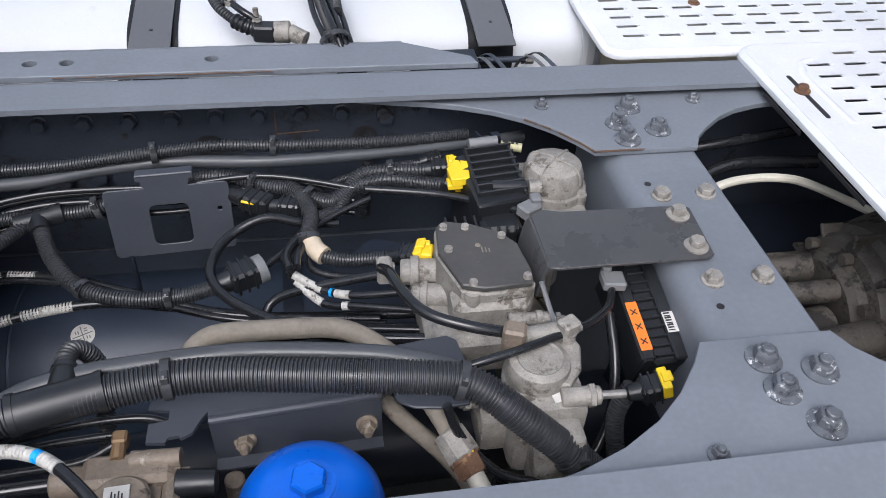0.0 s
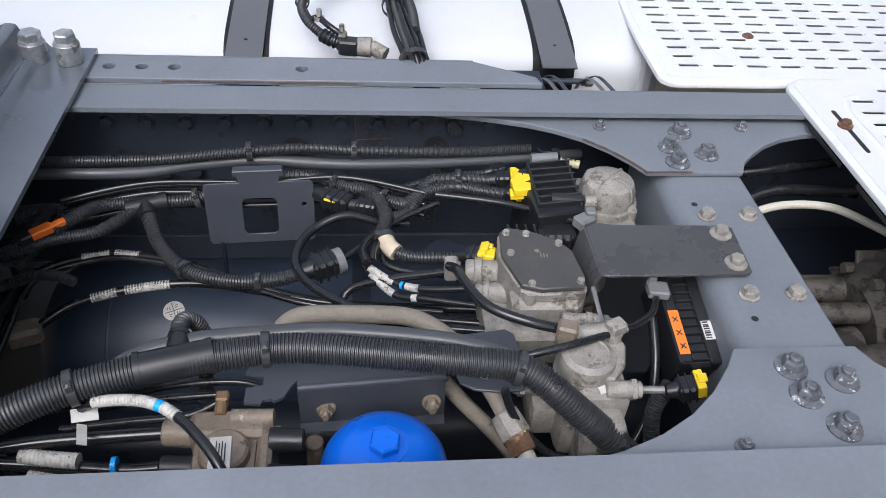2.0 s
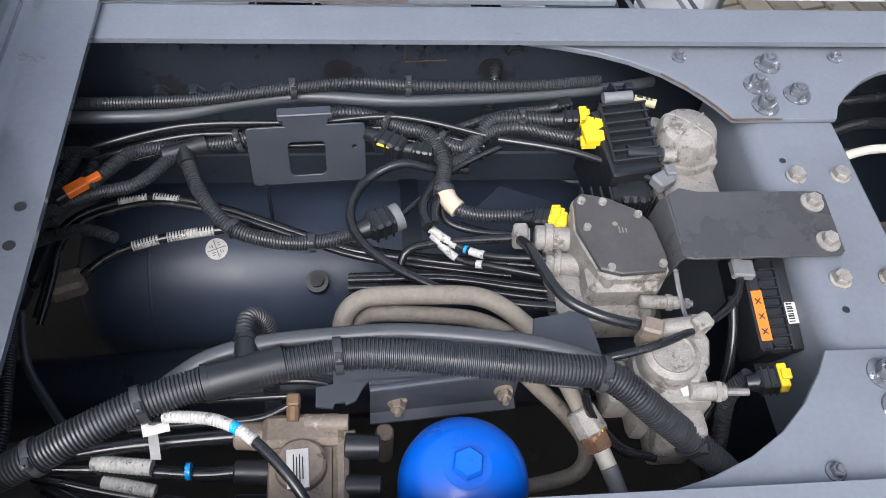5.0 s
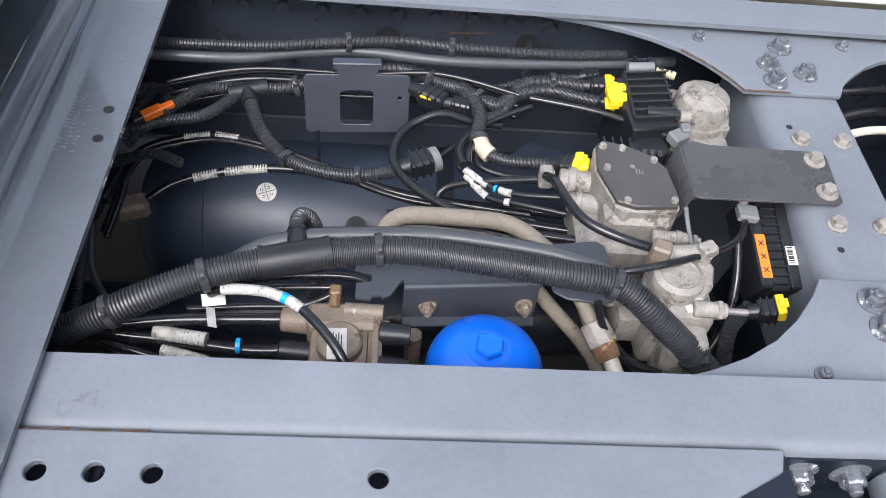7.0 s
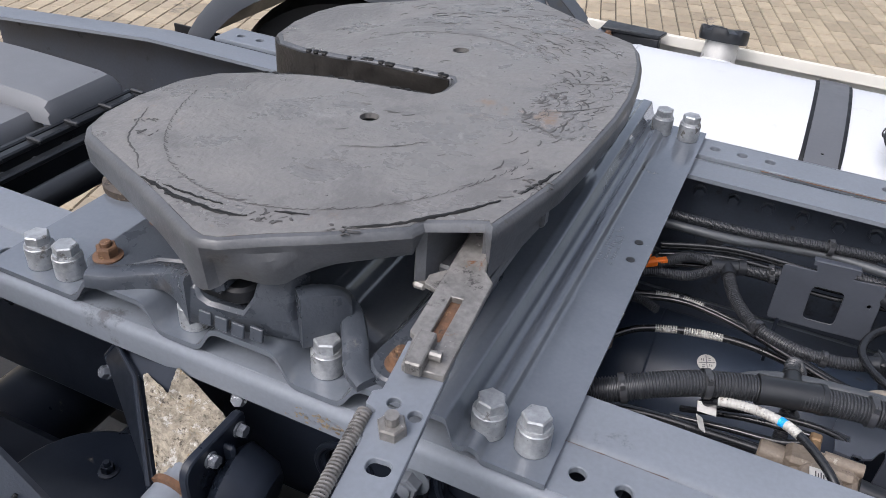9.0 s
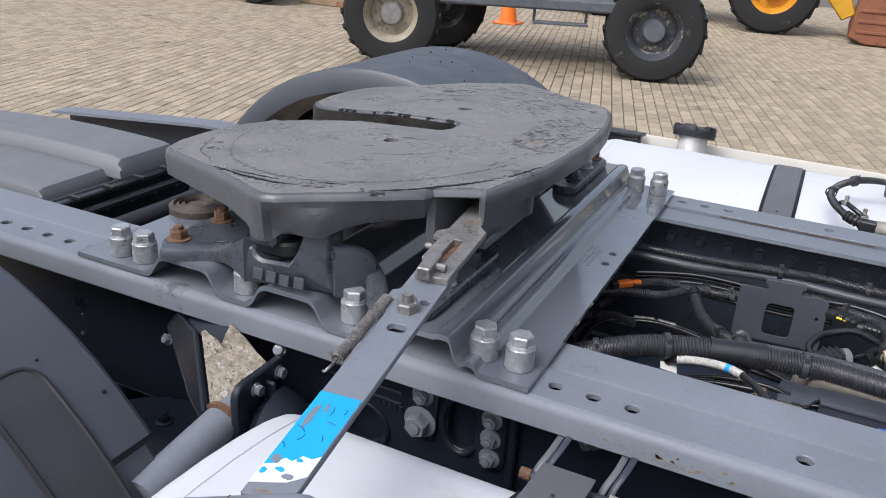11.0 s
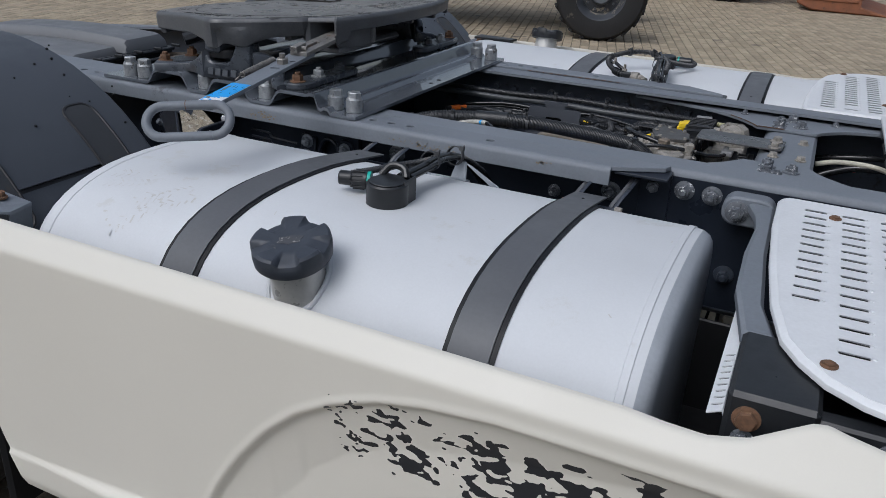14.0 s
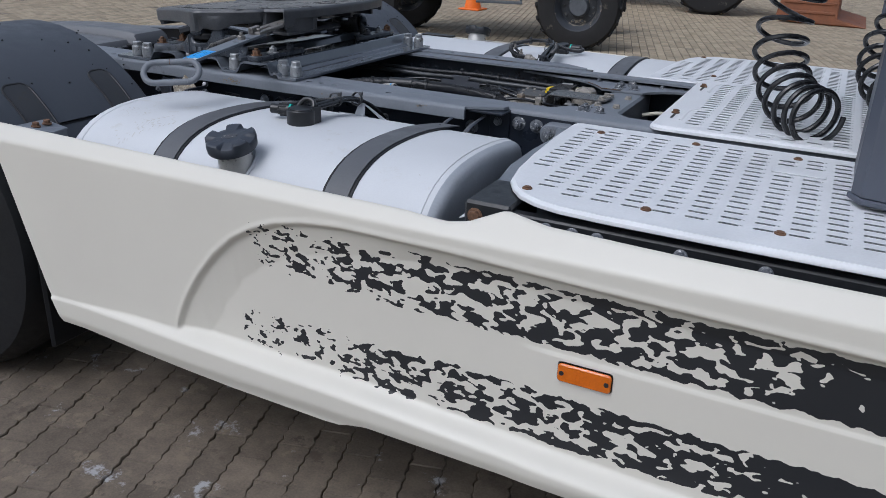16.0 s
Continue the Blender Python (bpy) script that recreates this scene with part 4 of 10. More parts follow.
mst = Matrix.Translation((0.150, 0.1765, 0.6645)) @ pose(0, 0, 0, 23, 0, 0)
part("round_sticker", G().lathe([(0.0165, 0.0), (0.0165, 0.0012)], mst, 24), M_white, tank, "round white sticker")
gs = G()
for a in (0, 90):
    gs.box((-0.014, -0.0007, 0.0013), (0.014, 0.0007, 0.0017), 0, mst @ pose(0, 0, 0, 0, 0, a + 20))
for a in (0, 90, 180, 270):
    gs.box((0.003, 0.004, 0.0013), (0.008, 0.0055, 0.0017), 0, mst @ pose(0, 0, 0, 0, 0, a + 20)).box((0.004, 0.0075, 0.0013), (0.0085, 0.009, 0.0017), 0, mst @ pose(0, 0, 0, 0, 0, a + 20))
part("sticker_print", gs, M_gray_plastic, tank, "grey print on the sticker")
part("weld_seam", G().lathe([(0.1500, 0), (0.1512, 0.003), (0.1500, 0.006)], Matrix.Translation((0.048, 0.235, 0.527)) @ pose(0, 0, 0, 0, 90, 0), 40, close=False), M_airtank, tank)
part("tank_strap", G().lathe([(0.1505, 0), (0.1525, 0), (0.1525, 0.03), (0.1505, 0.03), (0.1505, 0)], Matrix.Translation((0.43, 0.235, 0.527)) @ pose(0, 0, 0, 0, 90, 0), 40, close=False), M_chassis_dark, tank)

# bracket plate with a window, standing behind the tank
br = thing("bracket_plate", "blue-grey painted bracket plate with a rectangular window", "bracket", (0.296, 0.22, 0.77))
mb = pose(0.2965, 0.212, 0.834, 84, 0, 4)
out = rounded(-0.079, 0.079, -0.052, 0.052, 0.007)
part("plate", G().plate(out, [rounded(-0.026, 0.024, -0.037, 0.025, 0.008), circle(0.064, 0.012, 0.0035, 10)], -0.0015, 0.0015, mb, bev=0.0006), M_bracket, br)
part("top_tab", G().plate([(-0.026, 0.050), (0.026, 0.050), (0.030, 0.056), (0.030, 0.062), (0.036, 0.062), (0.036, 0.070), (-0.036, 0.070), (-0.036, 0.062), (-0.030, 0.062), (-0.030, 0.056)], [], -0.0015, 0.0015, mb, bev=0.0005), M_bracket, br)
part("tab_fold", G().box((-0.036, 0.067, -0.016), (0.036, 0.071, 0.0015), 0.0015, mb), M_bracket, br)
part("leg", G().box((-0.064, -0.14, -0.006), (-0.058, -0.048, 0.002), 0.001, mb), M_chassis_dark, br)

# relay valve with black lid
rv = thing("relay_valve", "weathered cast aluminium relay valve with a dark lid", "valve", (0.66, -0.01, 0.80))
lid = [(0.626, 0.056), (0.636, 0.066), (0.668, 0.058), (0.700, 0.040), (0.716, 0.018), (0.722, -0.030), (0.718, -0.050), (0.664, -0.054), (0.640, -0.046), (0.632, -0.020), (0.622, 0.012)]
part("lid", G().plate(lid, [], 0.914, 0.922, bev=0.0015), M_lid, rv, "dark grey stained lid")
part("lid_flange", G().plate([(0.665 + (x - 0.665) * 1.035, y * 1.04) for x, y in lid], [], 0.900, 0.9138, bev=0.002), M_castalu, rv, "rough cast flange under the lid")
for x, y, r_ in ((0.652, -0.046, 0.0105), (0.634, 0.012, 0.0105), (0.634, 0.050, 0.010), (0.714, -0.042, 0.010)):
    part("screw_boss", G().cyl((x, y, 0.85), (x, y, 0.912), r_ * 1.15, r_, 14), M_castalu, rv)
part("body", G().plate([(0.612 + (x - 0.612) * 0.93, y * 0.92) for x, y in lid], [], 0.80, 0.9145, bev=0.003).box((0.60, -0.075, 0.80), (0.722, 0.03, 0.862), 0.01).box((0.63, -0.06, 0.84), (0.72, -0.02, 0.900), 0.008), M_castalu, rv)
for a, b, r in (((0.640, 0.028, 0.874), (0.582, 0.036, 0.872), 0.017), ((0.64, -0.006, 0.866), (0.592, 0.004, 0.864), 0.015), ((0.65, -0.05, 0.850), (0.605, -0.042, 0.848), 0.014), ((0.69, -0.070, 0.885), (0.738, -0.074, 0.887), 0.0085), ((0.64, -0.08, 0.83), (0.60, -0.078, 0.83), 0.014)):
    part("port", G().cyl(a, b, r, r * 0.92, 18, 0.002), M_castalu, rv)
    pa, pb = Vector(a), Vector(b)
    part("port_collar", G().cyl(pa.lerp(pb, 0.62), pa.lerp(pb, 0.80), r * 1.18, r * 1.14, 18, 0.001), M_castalu, rv)
for x, y in ((0.634, 0.052), (0.660, 0.050), (0.700, 0.030), (0.714, -0.042), (0.652, -0.046), (0.634, 0.012)):
    part("screw", G().cyl((x, y, 0.922), (x, y, 0.9265), 0.0052, 0.0046, 12).cyl((x, y, 0.9262), (x, y, 0.9268), 0.0024, n=6), M_castalu, rv, "dull screw head")
gp = G()
for i in range(3):
    gp.box((0.672 + 0.004 * i, 0.004, 0.9222), (0.6735 + 0.004 * i, 0.014 - 0.002 * i, 0.9226), 0)
gp.lathe([(0.0034, 0.9222), (0.0034, 0.9226)], Matrix.Translation((0.669, 0.017, 0)), 12)
part("print", gp, M_brown, rv, "faded brown print")
for i in range(4):
    part("cooling_rib", G().box((0.640 + 0.012 * i, 0.058, 0.86), (0.643 + 0.012 * i, 0.082, 0.915), 0.0008), M_plastic, rv, "black plastic rib")
part("union", G().cyl((0.575, 0.036, 0.872), (0.556, 0.038, 0.872), 0.012, n=14).box((0.554, 0.024, 0.862), (0.572, 0.046, 0.892), 0.003), M_castalu, rv, "grey push-in union")
part("stud", G().cyl((0.736, -0.074, 0.887), (0.752, -0.076, 0.887), 0.004, n=10).hexa((0.742, -0.075, 0.887), (0.748, -0.0755, 0.887), 0.007), M_steel, rv)
solid("wire_bracket", G().tube([(0.728, -0.05, 0.92), (0.735, -0.06, 0.90), (0.738, -0.09, 0.89), (0.742, -0.12, 0.89)], 0.003, 6), M_gray_plastic, "bent steel holder between the two valves", "bracket")

# lower valve
lv = thing("lower_valve", "rough cast aluminium air valve with push-in unions", "valve", (0.70, -0.17, 0.78))
part("body", G().box((0.668, -0.205, 0.79), (0.745, -0.125, 0.895), 0.012, seg=2), M_castalu, lv)
part("barrel", G().lathe([(0.036, 0.80), (0.036, 0.885), (0.033, 0.889), (0.033, 0.905), (0.031, 0.914), (0.024, 0.918), (0.022, 0.9165), (0.004, 0.917)], Matrix.Translation((0.70, -0.155, 0)), 28), M_castalu, lv)
part("lower_body", G().box((0.685, -0.235, 0.79), (0.735, -0.195, 0.88), 0.008, seg=2), M_castalu, lv)
part("side_body", G().box((0.64, -0.18, 0.80), (0.68, -0.12, 0.85), 0.008, seg=2), M_castalu, lv)
part("top_flange", G().plate([(0.672, -0.118), (0.742, -0.110), (0.750, -0.135), (0.742, -0.165), (0.725, -0.185), (0.690, -0.182), (0.668, -0.160)], [], 0.898, 0.9075, bev=0.002), M_castalu, lv)
for a, b, r in (((0.715, -0.190, 0.895), (0.755, -0.193, 0.897), 0.0105), ((0.69, -0.125, 0.915), (0.745, -0.120, 0.917), 0.0115), ((0.66, -0.15, 0.86), (0.62, -0.148, 0.862), 0.015)):
    part("port", G().cyl(a, b, r, r * 0.95, 16, 0.0015), M_castalu, lv)
    pa, pb = Vector(a), Vector(b)
    part("port_collar", G().hexa(pa.lerp(pb, 0.70), pa.lerp(pb, 0.86), r * 1.2), M_castalu, lv)
part("stud", G().cyl((0.753, -0.193, 0.897), (0.780, -0.195, 0.898), 0.0045, n=10), M_steel, lv)
part("stud", G().cyl((0.742, -0.120, 0.917), (0.754, -0.119, 0.917), 0.004, n=10), M_steel, lv)
part("elbow", G().box((-0.012, -0.010, -0.008), (0.012, 0.010, 0.014), 0.003, pose(0.678, -0.130, 0.925, 0, 0, -20)).cyl((0.678, -0.130, 0.90), (0.678, -0.13, 0.92), 0.012, n=12), M_castalu_brown, lv, "square grey elbow union")
part("elbow", G().box((-0.011, -0.009, -0.008), (0.011, 0.009, 0.010), 0.003, pose(0.737, -0.124, 0.925, 0, 0, 25)).cyl((0.737, -0.124, 0.905), (0.737, -0.124, 0.92), 0.010, n=12), M_castalu, lv, "square grey elbow union")
part("type_plate", G().obox((0.712, -0.180, 0.8965), (0.014, 0.030, 0.002), (8, 0, 12), 0.0004), M_white, lv, "small worn white type plate")
part("boss", G().cyl((0.685, -0.20, 0.885), (0.685, -0.20, 0.898), 0.008, n=6), M_castalu, lv)

# modulator: ribbed black block, cast dome beside it
mo_v = thing("brake_modulator", "black ribbed plastic valve block joined to a rough cast aluminium dome", "valve", (0.75, 0.20, 0.80))
g = G().plate([(0.688, 0.100), (0.755, 0.112), (0.757, 0.226), (0.746, 0.236), (0.676, 0.214), (0.684, 0.150)], [], 0.80, 0.913, bev=0.003).box((0.690, 0.075, 0.79), (0.742, 0.112, 0.895), 0.006)
for i in range(7):
    part("cooling_rib", G().obox((0.724, 0.124 + 0.0165 * i, 0.915), (0.066, 0.0030, 0.012), (0, 0, 8), 0.001), M_plastic, mo_v)
for i in range(5):
    part("side_rib", G().box((0.697 + 0.011 * i, 0.070, 0.80), (0.7 + 0.011 * i, 0.078, 0.899), 0.001), M_plastic, mo_v)
for x in (0.692, 0.752):
    part("edge_rib", G().box((x - 0.002, 0.12, 0.905), (x + 0.002, 0.225, 0.919), 0.001), M_plastic, mo_v)
part("ribbed_block", g, M_plastic, mo_v)
part("solenoid", G().cyl((0.700, 0.238, 0.914), (0.740, 0.240, 0.916), 0.008, n=16), M_gray_plastic, mo_v)
part("solenoid", G().cyl((0.712, 0.140, 0.912), (0.757, 0.138, 0.910), 0.0095, n=16), M_plastic, mo_v)
part("solenoid_tip", G().cyl((0.760, 0.136, 0.912), (0.776, 0.135, 0.912), 0.0095, n=12), M_castalu, mo_v)
dome = Matrix.Translation((0.806, 0.178, 0.0))
part("dome", G().lathe([(0.042, 0.80), (0.042, 0.885), (0.041, 0.905), (0.036, 0.918), (0.025, 0.924), (0.004, 0.926)], dome, 32), M_castalu, mo_v, "rough cast aluminium dome with a raised cross")
part("dome_flange", G().lathe([(0.047, 0.872), (0.0475, 0.880), (0.0465, 0.8865), (0.041, 0.887)], dome, 32), M_castalu, mo_v)
part("valve_body", G().box((0.765, 0.095, 0.80), (0.845, 0.16, 0.875), 0.008, seg=2), M_castalu, mo_v)
part("valve_side", G().box((0.76, 0.17, 0.80), (0.79, 0.235, 0.885), 0.008, seg=2), M_castalu, mo_v)
for a in (45, 135, 225, 315):
    part("screw_boss", G().cyl((0.806 + 0.044 * math.cos(radians(a)), 0.178 + 0.044 * math.sin(radians(a)), 0.82), (0.806 + 0.044 * math.cos(radians(a)), 0.178 + 0.044 * math.sin(radians(a)), 0.888), 0.010, 0.009, 14), M_castalu, mo_v)
    part("cross_rib", G().tube([dome @ pose(0, 0, 0, 0, 0, a) @ Vector(q) for q in ((0.0415, 0, 0.900), (0.037, 0, 0.9165), (0.026, 0, 0.9242), (0.0, 0, 0.9265))], 0.0018, 8), M_castalu, mo_v)
for a in (225, 315, 45):
    part("screw", G().cyl((0.806 + 0.044 * math.cos(radians(a)), 0.178 + 0.044 * math.sin(radians(a)), 0.888), (0.806 + 0.044 * math.cos(radians(a)), 0.178 + 0.044 * math.sin(radians(a)), 0.893), 0.006, 0.005, 10), M_castalu, mo_v)
part("air_elbow", G().box((-0.014, -0.011, -0.008), (0.014, 0.011, 0.010), 0.003, pose(0.752, 0.096, 0.906, 0, 0, 30)).box((0.754, 0.096, 0.905), (0.768, 0.112, 0.922), 0.002), M_gray_plastic, mo_v, "grey plastic air elbow")
part("lower_body", G().box((0.745, 0.075, 0.78), (0.80, 0.14, 0.87), 0.01), M_castalu, mo_v)
solid("marked_sleeve", G().cyl((0.748, 0.246, 0.905), (0.776, 0.236, 0.905), 0.0065, n=12), mat("pale_yellow_sleeve", (0.42, 0.40, 0.23), 0.5, vary=0.1), "pale yellow sleeve on a hose end", "sleeve")
solid("sleeve_bars", G().obox((0.754, 0.244, 0.9116), (0.008, 0.004, 0.0008), (0, 0, -20), 0).obox((0.763, 0.2405, 0.9116), (0.004, 0.004, 0.0008), (0, 0, -20), 0).obox((0.769, 0.2385, 0.9116), (0.003, 0.004, 0.0008), (0, 0, -20), 0), M_flat_black, "black bars of unreadable print on a sleeve", "print")

# shield plate over the valves
sh = thing("shield_plate", "black painted steel shield plate, scuffed, bolted to the crossmember", "shield", (0.84, 0.0, 0.90))
SHZ = 0.9275
shp = [(0.740, -0.040), (0.750, -0.042), (0.930, -0.041), (0.936, -0.036), (0.941, 0.050), (0.934, 0.056), (0.78, 0.058), (0.757, 0.064), (0.740, 0.054)]
part("sheet", G().plate(shp, [], SHZ, SHZ + 0.004, bev=0.0008), M_shield, sh)
g = G()
lipp = [(0.744, SHZ + 0.004), (0.738, SHZ + 0.002), (0.733, SHZ - 0.006), (0.728, SHZ - 0.040), (0.732, SHZ - 0.040), (0.737, SHZ - 0.007), (0.744, SHZ)]
part("bent_edge", G().sweep(lipp, -0.038, 0.053, axis="y"), M_shield, sh)
for x, y in ((0.920, 0.037), (0.919, -0.022)):
    b = flange_bolt((x, y, SHZ + 0.004), (0, 0, 1), 0.0092, 0.009, M_castalu, 1.6, 20, group="shield bolts", label="dull hexagon bolt with wide washer on the shield plate")

# electronic control unit, leaning on the crossmember
ec = thing("control_unit", "black ribbed control unit with an orange warning label", "control unit", (0.86, -0.07, 0.80))
me_ = pose(0.853, -0.066, 0.8835, 16, 0, 3)
part("housing", G().box((-0.012, -0.068, -0.075), (0.027, 0.066, -0.004), 0.004, me_).box((0.0125, -0.068, -0.02), (0.0275, 0.066, 0.002), 0.002, me_), M_plastic, ec)
part("label_strip", G().box((-0.027, -0.066, -0.060), (-0.0105, 0.066, 0.003), 0.003, me_), M_plastic, ec)
for i in range(11):
    part("cooling_rib", G().box((-0.009, -0.062 + 0.0118 * i, -0.006), (0.012, -0.0595 + 0.0118 * i, 0.002), 0.0008, me_), M_plastic, ec)
part("warning_label", G().box((-0.0255, -0.054, 0.0032), (-0.0120, 0.007, 0.0038), 0.0, me_), M_orange_label, ec, "orange warning label")
gl = G()
for i in range(3):
    for a in (45, -45):
        gl.box((-0.0048, -0.0008, 0.0039), (0.0048, 0.0008, 0.0042), 0, me_ @ Matrix.Translation((-0.0188, -0.043 + 0.0185 * i, 0)) @ pose(0, 0, 0, 0, 0, a))
part("label_marks", gl, M_flat_black, ec, "black crosses on the label")
part("barcode_label", G().box((0.0135, -0.036, 0.0022), (0.0268, -0.010, 0.0030), 0.0, me_), M_white, ec, "white label with dark bars")
gl = G()
for i in range(8):
    gl.box((0.0150, -0.034 + 0.0030 * i, 0.0031), (0.0225, -0.0327 + 0.0030 * i + 0.0006 * (i % 3), 0.0034), 0, me_)
part("barcode_bars", gl, M_flat_black, ec)
connector("unit_plug", (0.800, -0.168, 0.862), (0.838, -0.170, 0.872), 0.0125, "large black plug of the control unit with a yellow clip", clip=M_yellow)
conduit("corrugated_conduit", [(0.808, -0.158, 0.86), (0.795, -0.165, 0.82), (0.80, -0.19, 0.76), (0.81, -0.21, 0.68)], 0.0105, "black corrugated conduit below the control unit plug")
solid("grey_clip", G().obox((0.817, -0.041, 0.905), (0.027, 0.024, 0.012), (0, 4, -4), 0.002).obox((0.812, -0.027, 0.911), (0.012, 0.010, 0.012), (0, 0, -4), 0.002), M_gray_plastic, "grey plastic hose clip below the shield", "clip")
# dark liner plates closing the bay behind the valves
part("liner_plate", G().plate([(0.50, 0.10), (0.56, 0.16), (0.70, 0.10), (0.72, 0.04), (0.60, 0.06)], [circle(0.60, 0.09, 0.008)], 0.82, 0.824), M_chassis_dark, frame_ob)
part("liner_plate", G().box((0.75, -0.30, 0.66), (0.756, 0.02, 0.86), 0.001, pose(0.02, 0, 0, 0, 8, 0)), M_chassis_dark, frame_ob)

# blue spin-on filter and its bracket
ff = thing("oil_filter", "bright blue spin-on filter canister with a hexagon on its end", "filter", (0.466, -0.262, 0.74))
mf = Matrix.Translation((0.466, -0.266, 0)) @ pose(0, 0, 0, 0, 0, 0)
part("canister", G().lathe([(0.067, 0.74), (0.0675, 0.858), (0.067, 0.868), (0.0645, 0.880), (0.059, 0.891), (0.050, 0.900), (0.038, 0.9065), (0.026, 0.9095), (0.025, 0.9100), (0.006, 0.910)], mf, 48), M_blue, ff, sharp=50)
part("base_ring", G().lathe([(0.0235, 0.9090), (0.0235, 0.9112), (0.021, 0.9115)], mf, 32), M_blue, ff)
part("hexagon", G().hexa((0.466, -0.266, 0.908), (0.466, -0.266, 0.922), 0.0165, 20), M_blue, ff)
part("filter_head", G().cyl((0.466, -0.262, 0.70), (0.466, -0.262, 0.745), 0.05, n=24), M_castalu_brown, ff)
fb = thing("filter_bracket", "blue-grey painted sheet bracket of the blue filter", "bracket", (0.43, -0.18, 0.82))
FL, FR = Vector((0.373, -0.172, 0.889)), Vector((0.540, -0.149, 0.876))
LW, RW = Vector((0.373, -0.168, 0.822)), Vector((0.542, -0.149, 0.806))


def folded(pts, d):
    """A sheet between an outline and the same outline moved by d."""
    n_ = len(pts)
    vs = [Vector(p) for p in pts] + [Vector(p) + Vector(d) for p in pts]
    return G().add(vs, [tuple(range(n_)), tuple(reversed(range(n_, 2 * n_)))] + [(i, n_ + i, n_ + (i + 1) % n_, (i + 1) % n_) for i in range(n_)])


part("top_sheet", folded([FL, FR, FR + Vector((0, 0.050, 0.004)), (0.318, -0.115, 0.878), (0.313, -0.142, 0.877), (0.334, -0.146, 0.878), (0.334, -0.158, 0.879), (0.316, -0.162, 0.880), (0.316, -0.184, 0.881), (0.334, -0.187, 0.882), (0.336, -0.181, 0.882), (0.346, -0.181, 0.883), (0.348, -0.184, 0.883), (0.358, -0.180, 0.884), (0.366, -0.166, 0.886), (0.372, -0.160, 0.888)], (0, 0, -0.004)), M_bracket, fb, "flat upper sheet with a notched tab")
part("fold", G().tube([FL + Vector((0, 0.0025, -0.003)), FR + Vector((0, 0.0025, -0.003))], 0.0045, 10, smooth=False), M_bracket, fb)
part("front_sheet", folded([FL + Vector((0, 0, -0.003)), LW, RW, FR + Vector((0, 0, -0.003))], (0, 0.004, 0)), M_bracket, fb, "front sheet hanging from the fold")
part("bottom_lip", folded([LW, RW, RW + Vector((0, -0.012, -0.002)), LW + Vector((0, -0.012, -0.002))], (0, 0, -0.003)), M_bracket, fb)
part("side_wing", G().plate([(0.552, -0.140), (0.556, -0.156), (0.572, -0.166), (0.60, -0.170), (0.628, -0.168), (0.640, -0.150), (0.630, -0.080), (0.620, -0.072), (0.565, -0.080)], [], 0.868, 0.872, bev=0.0008), M_bracket, fb)
for p in ((0.403, -0.1655, 0.846), (0.525, -0.153, 0.836)):
    flange_bolt(p, (0, -1, 0.25), 0.0085, 0.010, M_castalu_brown, 1.35, 10, 0.007, group="bracket bolts", label="dirty hexagon bolt on the filter bracket")
solid("spacer", G().cyl((0.389, -0.186, 0.740), (0.389, -0.186, 0.812), 0.0105, n=16, bev=0.002), M_castalu_brown, "dirty cylindrical spacer beside the filter", "spacer")

# oily valve beside the filter
ov = thing("oily_valve", "oily brown cast aluminium valve with air lines", "valve", (0.31, -0.24, 0.78))
g = G().box((0.268, -0.295, 0.79), (0.335, -0.200, 0.872), 0.008, seg=2).cyl((0.302, -0.245, 0.80), (0.302, -0.245, 0.886), 0.030, 0.026, 20, 0.003).box((0.262, -0.225, 0.82), (0.345, -0.190, 0.882), 0.006).cyl((0.305, -0.200, 0.878), (0.350, -0.203, 0.880), 0.009, n=12)
part("body", g, M_castalu_brown, ov)
part("flange", G().box((0.334, -0.296, 0.79), (0.350, -0.205, 0.876), 0.005), M_castalu_brown, ov)
for y, z in ((-0.212, 0.872), (-0.286, 0.870)):
    part("flange_screw", G().hexa((0.349, y, z - 0.006), (0.357, y, z - 0.006), 0.007).cyl((0.334, y, z - 0.006), (0.349, y, z - 0.006), 0.010, n=12), M_castalu_brown, ov)
for y, z in ((-0.225, 0.870), (-0.265, 0.862), (-0.29, 0.84)):
    part("solenoid", G().cyl((0.346, y, z), (0.382, y - 0.002, z), 0.014, 0.012, 14, 0.001), M_plastic, ov, "black solenoid cap")
part("brass_union", G().box((0.286, -0.184, 0.872), (0.300, -0.170, 0.888), 0.002).cyl((0.293, -0.185, 0.882), (0.293, -0.20, 0.880), 0.007, n=10), mat("dull_brass", (0.20, 0.13, 0.07), 0.55, metal=0.3, vary=0.3, scale=60), ov, "dull brass union")
part("type_plate", G().obox((0.300, -0.252, 0.8872), (0.022, 0.040, 0.0015), (0, 0, 3), 0.0003), M_white, ov, "worn white type plate")
gl = G()
for i in range(4):
    gl.obox((0.296 + 0.003 * i, -0.252, 0.8884), (0.0012, 0.028 - 0.005 * (i % 2), 0.0005), (0, 0, 3), 0)
part("plate_bars", gl, M_flat_black, ov, "black bars of print")
for y, z, r in ((-0.205, 0.858, 0.016), (-0.24, 0.845, 0.013), (-0.27, 0.83, 0.012)):
    part("port", G().cyl((0.275, y, z), (0.232, y + 0.003, z), r, r * 0.95, 14, 0.002), M_castalu_brown if y > -0.22 else M_plastic, ov)
